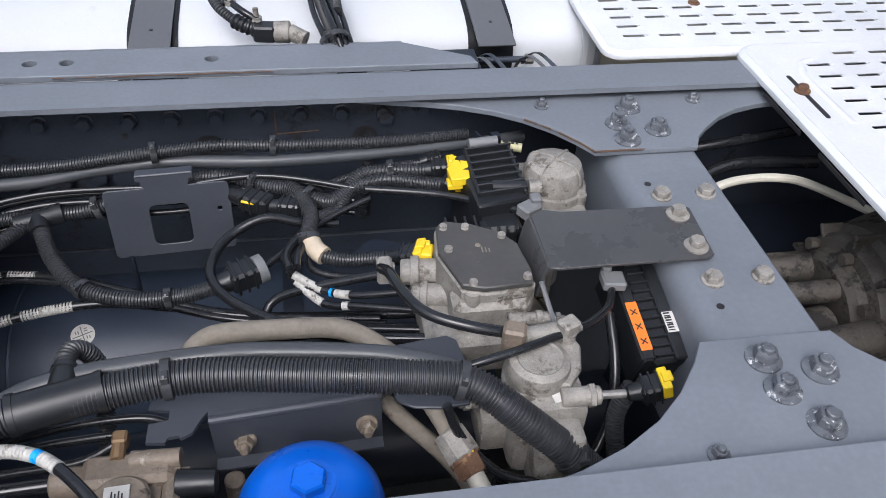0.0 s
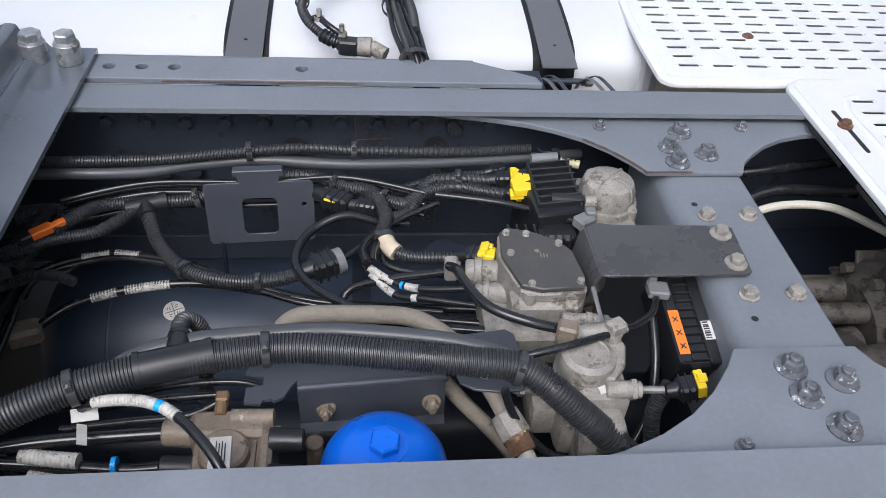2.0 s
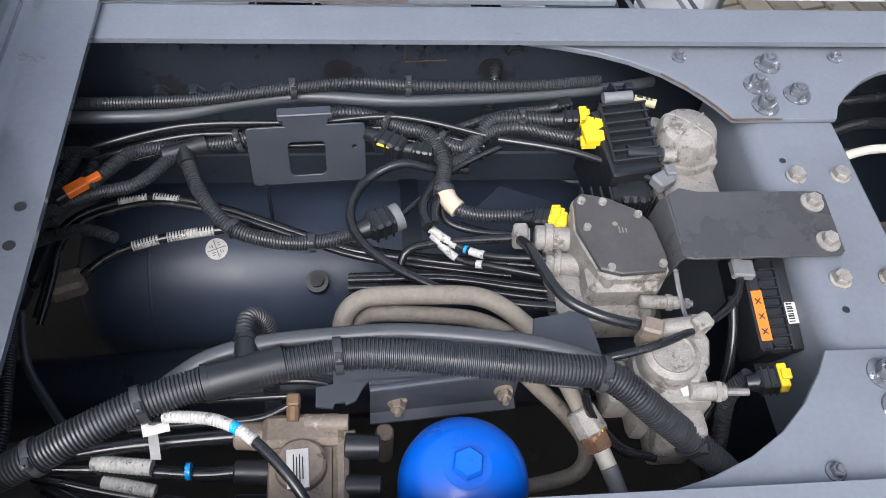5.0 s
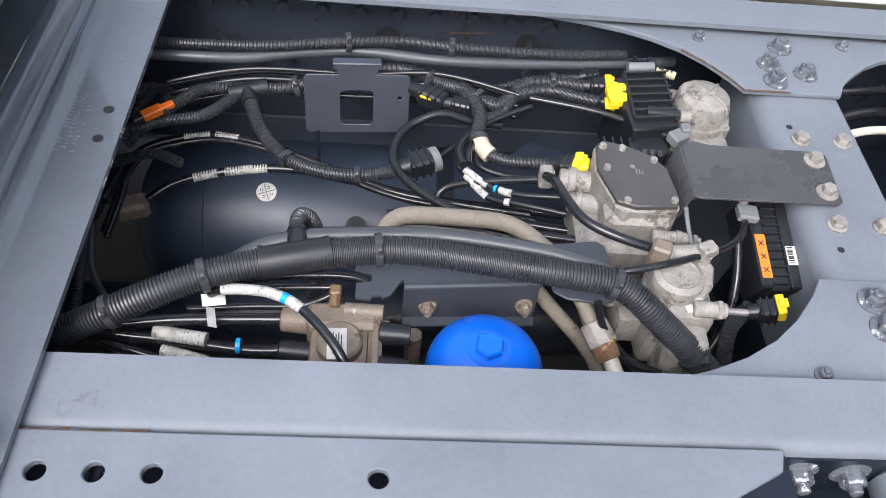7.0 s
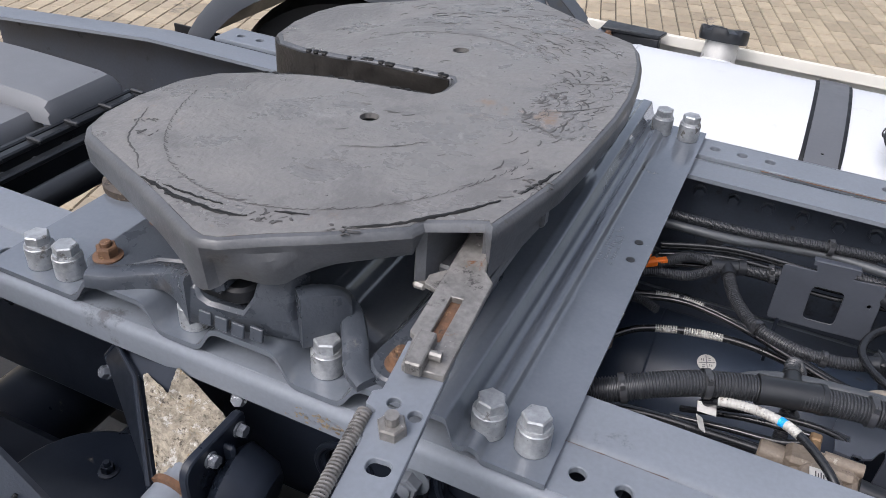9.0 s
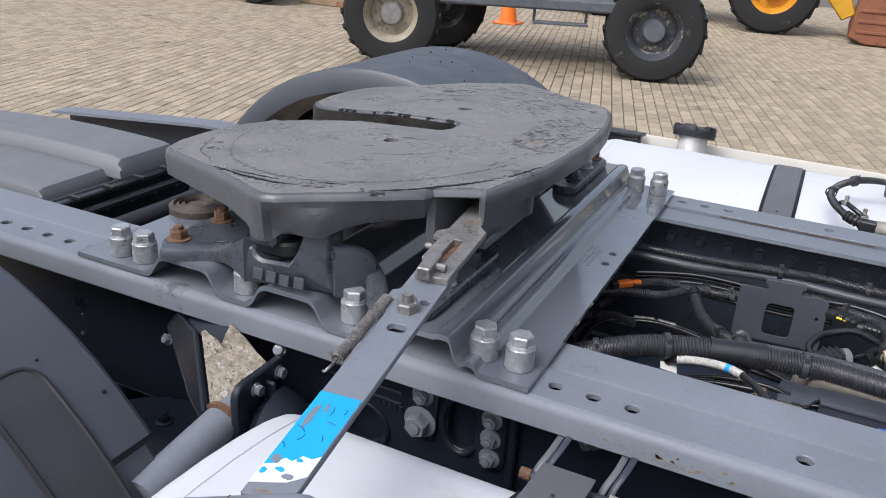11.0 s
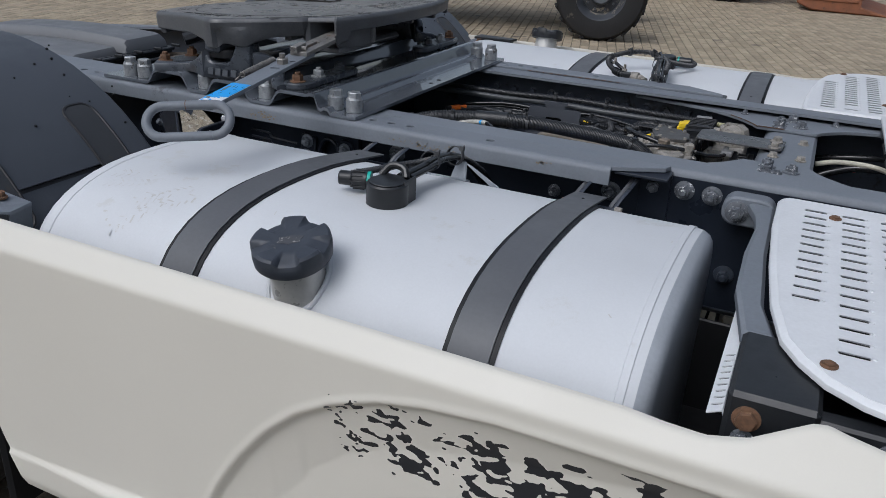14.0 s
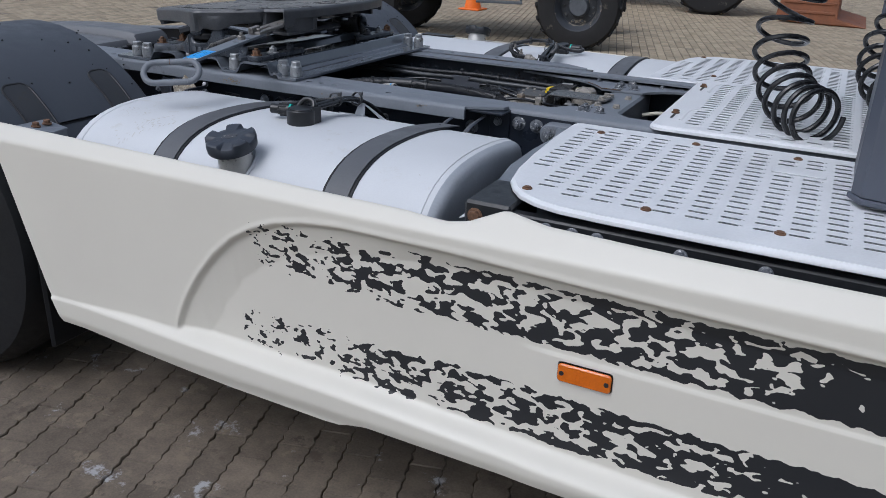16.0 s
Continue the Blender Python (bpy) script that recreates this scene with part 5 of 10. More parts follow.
for pts, r in (([(0.02, -0.225, 0.86), (0.10, -0.212, 0.86), (0.19, -0.205, 0.858), (0.24, -0.203, 0.858)], 0.0075), ([(0.03, -0.225, 0.85), (0.115, -0.228, 0.842), (0.196, -0.237, 0.842), (0.24, -0.237, 0.845)], 0.0075), ([(0.03, -0.230, 0.84), (0.115, -0.25, 0.83), (0.19, -0.262, 0.825), (0.24, -0.267, 0.83)], 0.0065), ([(0.03, -0.23, 0.82), (0.10, -0.265, 0.81), (0.20, -0.285, 0.80), (0.27, -0.31, 0.79)], 0.0085), ([(0.12, -0.188, 0.85), (0.189, -0.188, 0.86), (0.256, -0.190, 0.870), (0.29, -0.180, 0.880)], 0.0045), ([(0.13, -0.158, 0.84), (0.21, -0.166, 0.868), (0.296, -0.170, 0.880)], 0.0045), ([(0.16, -0.148, 0.85), (0.241, -0.152, 0.876), (0.314, -0.154, 0.880), (0.35, -0.16, 0.86)], 0.0045)):
    line_(pts, r, "black air line running to the oily valve")
H4 = [(0.150, -0.200, 0.895), (0.176, -0.204, 0.915), (0.226, -0.216, 0.928), (0.262, -0.240, 0.935), (0.296, -0.276, 0.932), (0.315, -0.303, 0.918), (0.33, -0.33, 0.88)]
line_(H4, 0.0054, "black air hose with a white wound sleeve")
for f0, f1, m in ((0.12, 0.40, M_sleeve), (0.43, 0.50, M_sleeve), (0.405, 0.425, M_lightblue)):
    solid("label_sleeve", G().tube([at_along(H4, f0 + (f1 - f0) * j / 4)[0] for j in range(5)], 0.0064, 12, ribs=(0.0007, 0.0040)), m, "white printed sleeve wound on an air hose", "label sleeve", "label sleeves")
solid("label_sleeve", G().tube([(0.090, -0.222, 0.852), (0.12, -0.227, 0.852), (0.150, -0.231, 0.852)], 0.0088, 14, ribs=(0.0007, 0.0045)), M_sleeve, "white printed sleeve on a thick air line", "label sleeve", "label sleeves")
solid("label_sleeve", G().cyl((0.184, -0.236, 0.850), (0.189, -0.236, 0.850), 0.009, n=12), M_lightblue, "small light blue band on an air line", "label sleeve", "label sleeves")
solid("label_sleeve", G().tube([(0.099, -0.238, 0.838), (0.125, -0.244, 0.837), (0.152, -0.250, 0.835)], 0.0075, 14, ribs=(0.0007, 0.0042)), M_sleeve, "white printed sleeve on a thick air line", "label sleeve", "label sleeves")
solid("paper_tag", G().obox((0.160, -0.207, 0.898), (0.026, 0.014, 0.001), (25, 15, 20), 0).obox((0.158, -0.222, 0.885), (0.010, 0.030, 0.001), (-10, 30, 10), 0), M_white, "crumpled white paper tag tied to the loom", "tag")
# taped grey-brown pipes and the pressure line
BROWN = [(0.340, -0.105, 0.840), (0.342, -0.087, 0.860), (0.347, -0.069, 0.873), (0.361, -0.055, 0.878), (0.384, -0.048, 0.878), (0.444, -0.047, 0.876), (0.499, -0.048, 0.872), (0.532, -0.061, 0.866), (0.565, -0.089, 0.856), (0.597, -0.124, 0.840), (0.621, -0.160, 0.800)]
solid("taped_pipe", G().tube(BROWN, 0.0115, 12), M_brown, "grey-brown taped pipe bent over the loom", "pipe")
BROWN2 = [(0.356, -0.10, 0.83), (0.358, -0.078, 0.848), (0.366, -0.063, 0.855), (0.386, -0.059, 0.857), (0.444, -0.062, 0.856), (0.506, -0.069, 0.850), (0.56, -0.092, 0.835)]
solid("taped_pipe", G().tube(BROWN2, 0.010, 12), M_brown, "grey-brown taped pipe below the first one", "pipe")
pl = thing("pressure_line", "grey pressure line with an aluminium union and a rusty nut", "pipe", (0.62, -0.22, 0.80))
part("upper_pipe", G().tube([(0.575, -0.135, 0.865), (0.590, -0.155, 0.862), (0.606, -0.190, 0.852)], 0.0095, 12), M_brown, pl)
part("union", G().cyl((0.604, -0.186, 0.853), (0.618, -0.212, 0.842), 0.0175, 0.019, 8, 0.002), M_castalu, pl)
part("rusty_nut", G().hexa((0.618, -0.212, 0.842), (0.625, -0.228, 0.835), 0.0165).cyl((0.616, -0.209, 0.843), (0.619, -0.214, 0.841), 0.0172, n=16), M_rusty, pl, "rusty union nut")
part("yellow_paint_mark", G().obox((0.620, -0.216, 0.8570), (0.010, 0.004, 0.0015), (30, 0, 20), 0.0005), M_yellow, pl, "yellow paint mark")
part("lower_pipe", G().cyl((0.625, -0.228, 0.835), (0.632, -0.245, 0.828), 0.0098, n=14), M_ivory, pl)
part("hose", G().tube([(0.632, -0.245, 0.828), (0.640, -0.265, 0.818), (0.650, -0.30, 0.80)], 0.010, 12), M_gray_plastic, pl)
solid("taped_pipe", G().tube([(0.545, -0.11, 0.82), (0.568, -0.127, 0.800), (0.611, -0.159, 0.770), (0.634, -0.190, 0.750), (0.622, -0.215, 0.725), (0.56, -0.225, 0.71)], 0.010, 12), M_brown, "dirty pipe curling under the pressure line", "pipe")
line_([(0.60, -0.19, 0.90), (0.615, -0.20, 0.86), (0.65, -0.225, 0.83), (0.69, -0.235, 0.82)], 0.005, "thin black cable hanging from the loom")
solid("hose_holder", G().obox((0.733, 0.275, 0.885), (0.045, 0.006, 0.030), (0, 0, 4), 0.001).obox((0.72, 0.262, 0.896), (0.003, 0.02, 0.035), (0, 0, 20), 0.0005).obox((0.745, 0.27, 0.905), (0.012, 0.012, 0.008), (0, 0, 0), 0.001), M_chassis_dark, "dark bracket holding the end of the conduit", "bracket")

# gearbox end seen in front of the crossmember
gb = thing("gearbox_end", "grey-brown cast gearbox end below the front deck", "gearbox", (1.2, 0.02, 0.60))
part("bell_casting", G().lathe([(0.02, 0.0), (0.075, 0.002), (0.085, 0.010), (0.088, 0.022), (0.103, 0.026), (0.108, 0.034), (0.108, 0.050), (0.118, 0.058), (0.135, 0.120), (0.14, 0.17)], Matrix.Translation((1.17, 0.03, 0.745)) @ pose(0, 0, 0, 0, 88, 0), 36), M_gearbox, gb, "round oily bell casting")
for i in range(10):
    a = radians(36 * i + 10)
    part("bell_rib", G().obox((1.235, 0.03 + 0.112 * math.cos(a), 0.745 + 0.112 * math.sin(a)), (0.085, 0.008, 0.022), (math.degrees(a) - 90, 0, 0), 0.002), M_gearbox, gb)
for a_, b_, r_ in (((1.055, 0.085, 0.775), (1.20, 0.080, 0.785), 0.020), ((1.075, 0.020, 0.795), (1.19, 0.015, 0.800), 0.016), ((1.080, -0.070, 0.775), (1.20, -0.060, 0.785), 0.026), ((1.060, -0.020, 0.755), (1.16, -0.010, 0.760), 0.028)):
    part("shift_cylinder", G().cyl(a_, b_, r_, n=20, bev=0.003), M_gearbox, gb)
    va, vb = Vector(a_), Vector(b_)
    part("cylinder_cap", G().hexa(va - (vb - va).normalized() * 0.010, va, r_ * 0.62).cyl(va - (vb - va).normalized() * 0.004, va + (vb - va).normalized() * 0.006, r_ * 1.12, n=20), M_gearbox, gb)
part("lower_casting", G().box((1.08, -0.14, 0.66), (1.28, 0.0, 0.765), 0.02, seg=2), M_gearbox, gb)
part("side_lug", G().box((1.10, 0.075, 0.725), (1.20, 0.12, 0.785), 0.01, seg=2), M_gearbox, gb)
for a in range(0, 360, 45):
    part("bolt_head", G().hexa((1.172, 0.03 + 0.096 * math.cos(radians(a)), 0.745 + 0.096 * math.sin(radians(a))), (1.186, 0.03 + 0.096 * math.cos(radians(a)), 0.745 + 0.096 * math.sin(radians(a))), 0.009), M_gearbox, gb)
solid("ivory_hose", G().tube([(1.02, 0.160, 0.86), (1.06, 0.174, 0.868), (1.10, 0.181, 0.870), (1.15, 0.179, 0.870), (1.20, 0.170, 0.860), (1.30, 0.12, 0.83)], 0.0065, 10), M_ivory, "pale ivory hose over the gearbox", "hose")
solid("red_plug", G().cyl((1.114, 0.262, 0.832), (1.124, 0.266, 0.835), 0.0070, n=14), M_red, "red plug cap on a cable", "plug")
line_([(1.02, 0.24, 0.80), (1.06, 0.25, 0.82), (1.13, 0.26, 0.84), (1.25, 0.24, 0.85)], 0.010, "black cable to the red plug")
line_([(1.02, 0.30, 0.84), (1.12, 0.29, 0.86), (1.3, 0.31, 0.87)], 0.008, "black cable along the rail")
solid("gearbox_housing", G().box((1.03, -0.36, 0.52), (2.2, 0.36, 0.70), 0.03), M_chassis_dark, "dark gearbox housing below the front deck", "gearbox")

# web holes are not cut: their shade is drawn as black discs
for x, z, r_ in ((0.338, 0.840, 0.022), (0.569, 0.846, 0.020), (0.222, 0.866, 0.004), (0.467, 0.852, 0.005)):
    part("web_hole_shade", G().cyl((x, 0.3738, z), (x, 0.3728, z), r_, n=24), M_flat_black, frame_ob, "black disc as shade of a round hole in the rail web")
conduit("corrugated_conduit", [(0.575, 0.376, 0.850), (0.572, 0.355, 0.838), (0.566, 0.33, 0.80), (0.56, 0.31, 0.74)], 0.009, "black corrugated conduit coming out of the web hole")
for a_, b_ in (((0.437, 0.3735, 0.900), (0.437, 0.3735, 0.858)), ((0.437, 0.3735, 0.858), (0.50, 0.3735, 0.862))):
    part("rust_line", G().cyl(a_, b_, 0.0012, n=6), M_rustline, frame_ob, "rust line round a doubler")
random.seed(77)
# near-black sheet: the truck's shade on the paving as colour, with oily patches
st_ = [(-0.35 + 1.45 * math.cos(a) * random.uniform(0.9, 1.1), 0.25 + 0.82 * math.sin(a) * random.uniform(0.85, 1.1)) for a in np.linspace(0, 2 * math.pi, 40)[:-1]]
solid("oily_shade_sheet", G().plate(st_, [], 0.0085, 0.0105), mat("oily_dirt_and_shade", (0.026, 0.024, 0.021), 0.55, vary=0.35, scale=8, bump=0.6, spots=[((0.06, 0.055, 0.048), 14, 0.60)]), "dark sheet painting the truck's shade on the paving, with oily dirt", "oil stain", kind="stuff")

# ---------------------------------------------------------------- coupling mounting plate
LOW, HIGH, TH = 0.9635, 1.000, 0.008
mpl = thing("mounting_plate", "corrugated blue-grey steel mounting plate across the frame rails", "mounting plate", (-0.36, 0, 0.954))
steps = [(-0.760, LOW), (-0.605, LOW), (-0.580, HIGH), (-0.490, HIGH), (-0.470, LOW), (-0.410, LOW), (-0.388, HIGH), (-0.300, HIGH), (-0.280, LOW), (-0.215, LOW), (-0.192, HIGH), (-0.109, HIGH), (-0.102, HIGH + 0.0035), (-0.087, HIGH + 0.0025), (-0.077, LOW + 0.011), (-0.069, LOW + 0.006), (-0.061, LOW + 0.0125), (-0.050, LOW + 0.0105), (-0.043, LOW), (0.027, LOW)]


def soften(pts, r=0.0055, n=3):
    """Rounds the corners of a folded line."""
    out = [pts[0]]
    for a, b, c in zip(pts, pts[1:], pts[2:]):
        a, b, c = Vector(a), Vector(b), Vector(c)
        d0, d1 = (a - b), (c - b)
        k = min(r, d0.length * 0.45, d1.length * 0.45)
        p, q = b + d0.normalized() * k, b + d1.normalized() * k
        for i in range(n + 1):
            t = i / n
            out.append(tuple((1 - t) ** 2 * p + 2 * t * (1 - t) * b + t * t * q))
    return out + [pts[-1]]


top = soften(steps[:-8], 0.012, 4) + soften(steps[-9:], 0.0035)[1:]
under = [(x, z - TH) for x, z in reversed(top)]
part("corrugated_sheet", G().sweep(top + under, -0.474, 0.474, axis="y"), M_plate, mpl)
# hole shade as black discs on the sheet
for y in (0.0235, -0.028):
    part("hole_shade_disc", G().cyl((0.004, y, LOW - 0.001), (0.004, y, LOW + 0.0008), 0.0065, n=14), M_flat_black, mpl, "black disc as shade of a drilled hole")
g = G()
random.seed(4)
for row, (count, start) in enumerate(((13, -0.052), (16, -0.046), (15, -0.050), (9, -0.012), (5, 0.030))):
    for i in range(count):
        if random.random() < 0.15:
            continue
        px, py = -0.020 - 0.0095 * row, start + 0.0066 * i
        for q in range(3):
            along = random.random() < 0.55
            g.obox((px + random.uniform(-0.0018, 0.0018), py + random.uniform(-0.0014, 0.0014), LOW + 0.0002), (0.0046 if along else 0.0009, 0.0009 if along else 0.0032, 0.0005), (0, 0, random.uniform(-12, 12)), 0)
tagged(part("stamped_marks", g, M_stamp, mpl, "rows of unreadable pale stamped marks"), kind="stuff")
sleeve_thing = thing("spacer_bolt", "zinc-plated bolt with tall steel spacer sleeve on the mounting plate", "bolt", (0, 0, LOW), "mounting plate bolts")
part("sleeve", G().cyl((0, 0, LOW), (0, 0, LOW + 0.032), 0.0195, n=24, bev=0.0012), M_zinc, sleeve_thing)
part("washer", G().cyl((0, 0, LOW + 0.032), (0, 0, LOW + 0.0355), 0.0185, 0.017, 20), M_zinc, sleeve_thing)
part("hexagon_head", G().hexa((0, 0, LOW + 0.0355), (0, 0, LOW + 0.0485), 0.0165, 12), M_zinc, sleeve_thing)
spots_ = [(-0.002, -0.431), (-0.053, -0.431), (-0.254, -0.434), (-0.440, -0.440), (-0.645, -0.440), (-0.694, -0.440), (-0.002, 0.428), (-0.053, 0.430), (-0.254, 0.43), (-0.440, 0.43), (-0.645, 0.432), (-0.694, 0.434)]
for i, (x, y) in enumerate(spots_):
    m = pose(x, y, LOW, 0, 0, 37 * i)
    if i == 0:
        sleeve_thing.matrix_basis = m
    else:
        copy_thing(sleeve_thing, m)

# ---------------------------------------------------------------- fifth wheel
fw = thing("fifth_wheel", "greasy dark grey cast fifth-wheel coupling on two pedestals", "fifth wheel", (-0.34, 0, HIGH))
CY = -0.012
half = [(-0.312, 0.018), (-0.320, 0.032), (-0.42, 0.037), (-0.52, 0.042), (-0.60, 0.055), (-0.662, 0.080), (-0.700, 0.125), (-0.716, 0.20), (-0.712, 0.27), (-0.694, 0.318), (-0.672, 0.342), (-0.60, 0.378), (-0.50, 0.428), (-0.378, 0.489), (-0.358, 0.494), (-0.338, 0.489), (-0.255, 0.427), (-0.172, 0.362)]
front = [(-0.113, 0.325), (-0.094, 0.288), (-0.075, 0.225), (-0.061, 0.15), (-0.054, 0.08)]
near_front = [(-0.098, 0.345), (-0.083, 0.282), (-0.066, 0.20), (-0.059, 0.12)]
far_side = half + front
near_side = half[:-2] + [(-0.297, 0.461), (-0.251, 0.434), (-0.205, 0.404), (-0.172, 0.381), (-0.166, 0.364), (-0.110, 0.336)] + near_front
outline = [(x, y + CY) for x, y in far_side] + [(-0.0525, CY)] + [(x, -y + CY) for x, y in reversed(near_side)]
dense = []
for (xa, ya), (xb, yb) in zip(outline, outline[1:] + outline[:1]):
    k_ = max(1, int(math.hypot(xb - xa, yb - ya) / 0.010))
    dense += [(xa + (xb - xa) * i / k_, ya + (yb - ya) * i / k_) for i in range(k_)]
outline = dense
TOPZ = 1.152


def lift(x):
    """The coupling is tipped a little and its rear horns slope down."""
    return 0.045 * (x + 0.355) - 0.07 * max(0.0, -0.47 - x)


def bend(g):
    """Cuts a mesh at the foot of the ramp and lifts it to the coupling's slope."""
    bm = bmesh.new()
    vs = [bm.verts.new(p) for p in g.v]
    for f in g.f:
        try:
            bm.faces.new([vs[i] for i in f])
        except ValueError:
            pass
    bmesh.ops.bisect_plane(bm, geom=list(bm.verts) + list(bm.edges) + list(bm.faces), plane_co=(-0.47, 0, 0), plane_no=(1, 0, 0))
    for v in bm.verts:
        v.co.z += lift(v.co.x)
    return G().bm(bm)


def inset(pts, d):
    """Moves an outline inwards by d (outwards where d is negative)."""
    out = []
    n_ = len(pts)
    area = sum(pts[i][0] * pts[(i + 1) % n_][1] - pts[(i + 1) % n_][0] * pts[i][1] for i in range(n_))
    sg = 1 if area > 0 else -1
    for i in range(n_):
        a, b, c = Vector(pts[i - 1]), Vector(pts[i]), Vector(pts[(i + 1) % n_])
        e = ((b - a).normalized() + (c - b).normalized()).normalized()
        out.append((b.x - sg * e.y * d, b.y + sg * e.x * d))
    return out


part("top_plate", bend(G().plate(inset(outline, 0.010), [circle(-0.355, -0.161, 0.0135, 16), circle(-0.355, 0.138, 0.0135, 16)], TOPZ - 0.008, TOPZ)), M_grease, fw, "greasy worn top plate with scratches", sharp=60)
n = len(outline)
low_ = []
for x, y in outline:
    side = abs(y - CY)
    z = TOPZ - 0.062
    if side > 0.30:
        z = TOPZ - float(np.interp(x, [-0.70, -0.45, -0.392, -0.375, -0.352, -0.335, -0.305, -0.290, -0.270, -0.245, -0.215, -0.172, -0.168, -0.110, -0.106, -0.08, -0.06], [0.044, 0.048, 0.056, 0.072, 0.072, 0.060, 0.070, 0.071, 0.060, 0.050, 0.047, 0.044, 0.013, 0.013, 0.075, 0.050, 0.036]))
    elif x > -0.12:
        z = TOPZ - 0.036
    if y > 0 and -0.17 < x < -0.10 and side > 0.3:
        z = TOPZ - 0.05
    low_.append(z)


def rim_ring(d, dz, low=False, add=0.0):
    lean = 0.016 if low else 0.0
    out = []
    for (x, y), (ox, oy), l in zip(inset(outline, d), outline, low_):
        k_ = lean * max(0.0, min(1.0, (ox + 0.37) / 0.03)) if oy < -0.3 and ox < -0.17 else 0.0
        out.append((x - 0.3 * k_, y + k_, (l + add) if low else TOPZ + dz))
    return out


def swell(x):
    """How far the cast boss near the front corner stands out, and the pocket beside it goes in."""
    return 0.0085 * math.exp(-((x + 0.298) / 0.022) ** 2) - 0.007 * math.exp(-((x + 0.347) / 0.008) ** 2)


def boss_ring(f, k):
    """Ring part way down the rim, moved out by the boss and in by the pocket."""
    out = []
    for (x, y, z), (bx, by, bz), (ox, oy) in zip(rim_ring(0, -0.010), rim_ring(0.002, 0, True, 0.003), outline):
        d = k * swell(ox) if oy < -0.36 and -0.42 < ox < -0.2 else 0.0
        out.append((x + (bx - x) * f + 0.55 * d, y + (by - y) * f - 0.83 * d, z + (bz - z) * f))
    return out


rings_ = [rim_ring(0.012, -0.004), rim_ring(0.0095, -0.0003), rim_ring(0.005, -0.0018), rim_ring(0.0015, -0.0055), rim_ring(0, -0.010), boss_ring(0.18, 0.0), boss_ring(0.32, 0.75), boss_ring(0.55, 1.0), boss_ring(0.80, 1.0), boss_ring(1.0, 0.8), rim_ring(0.005, 0, True), rim_ring(0.016, 0, True), rim_ring(0.018, -0.012)]
vs = [p for r_ in rings_ for p in r_]
fs = []
for q in range(len(rings_) - 1):
    for i in range(n):
        j = (i + 1) % n
        fs.append((q * n + i, q * n + j, (q + 1) * n + j, (q + 1) * n + i))
part("skirt_rim", bend(G().add(vs, fs)), M_cast, fw, "cast rim of the coupling plate", sharp=28)
# ribs under the plate and the jaw housing
for y in (-0.30, -0.15, 0.13, 0.28):
    part("rib", G().box((-0.56, y - 0.008, 1.095), (-0.14 if y > 0 else -0.22, y + 0.008, 1.136), 0.003), M_cast, fw)
for x in (-0.50, -0.24):
    part("rib", G().box((x - 0.01, -0.36, 1.095), (x + 0.01, -0.06, 1.136), 0.003), M_cast, fw)
    part("rib", G().box((x - 0.01, 0.05, 1.085), (x + 0.01, 0.40, 1.136), 0.003), M_cast, fw)
part("jaw_housing", G().box((-0.42, -0.11, 1.055), (-0.16, 0.09, 1.075), 0.01), M_cast, fw)


# dried grease on the top plate: thick arcs along the edge, thin ones round the pin, flakes and smears
def on_plate(x, y, dz=0.0):
    return (x, y, TOPZ + lift(x) + dz)


random.seed(11)
ARCS = (([(-0.506, -0.425), (-0.449, -0.443), (-0.407, -0.450), (-0.365, -0.451), (-0.341, -0.445)], 0.0042), ([(-0.470, -0.430), (-0.42, -0.436), (-0.38, -0.437)], 0.0022), ([(-0.240, -0.421), (-0.203, -0.397), (-0.165, -0.358), (-0.136, -0.325), (-0.115, -0.292)], 0.0036), ([(-0.100, -0.272), (-0.092, -0.245), (-0.078, -0.195)], 0.0030), ([(-0.658, -0.249), (-0.630, -0.304), (-0.606, -0.343), (-0.560, -0.376), (-0.525, -0.410)], 0.0016), ([(-0.345, -0.255), (-0.293, -0.233), (-0.250, -0.194)], 0.0014), ([(-0.527, 0.116), (-0.475, 0.179), (-0.404, 0.211), (-0.322, 0.213), (-0.249, 0.177)], 0.0014), ([(-0.168, 0.076), (-0.125, 0.09), (-0.086, 0.108)], 0.0016), ([(-0.157, -0.041), (-0.11, -0.01), (-0.073, 0.029)], 0.0016), ([(-0.168, -0.080), (-0.14, -0.09), (-0.109, -0.112)], 0.0014), ([(-0.322, -0.425), (-0.305, -0.42), (-0.285, -0.413)], 0.0028))
for pts, w in ARCS:
    line = resample(spline([Vector((x, y, 0)) for x, y in pts]), 0.006)
    pts3 = [on_plate(p.x + random.uniform(-0.0014, 0.0014), p.y + random.uniform(-0.0014, 0.0014), -0.0004) for p in line]
    vs, fs = [], []
    for i, p in enumerate(pts3):
        a, b = Vector(pts3[max(0, i - 1)]), Vector(pts3[min(len(pts3) - 1, i + 1)])
        t_ = (b - a).normalized()
        s_ = Vector((-t_.y, t_.x, 0))
        ww = w * (0.35 + 0.65 * math.sin(math.pi * (i + 0.6) / len(pts3)) ** 0.7) * random.uniform(0.55, 1.2)
        for dx, dz in ((-1, 0), (-0.45, 0.55), (0.2, 0.35), (1, 0)):
            vs.append(Vector(p) + s_ * (ww * dx) + Vector((0, 0, 0.0008 + 0.5 * ww * dz)))
    for i in range(len(pts3) - 1):
        for j in range(3):
            a = i * 4 + j
            fs.append((a, a + 1, a + 5, a + 4))
    part("grease_ridge", G().add(vs, fs), M_grease_thick if w > 0.002 else M_grease_flake, fw, "ridge of thick black grease")
g, lumps = G(), G()


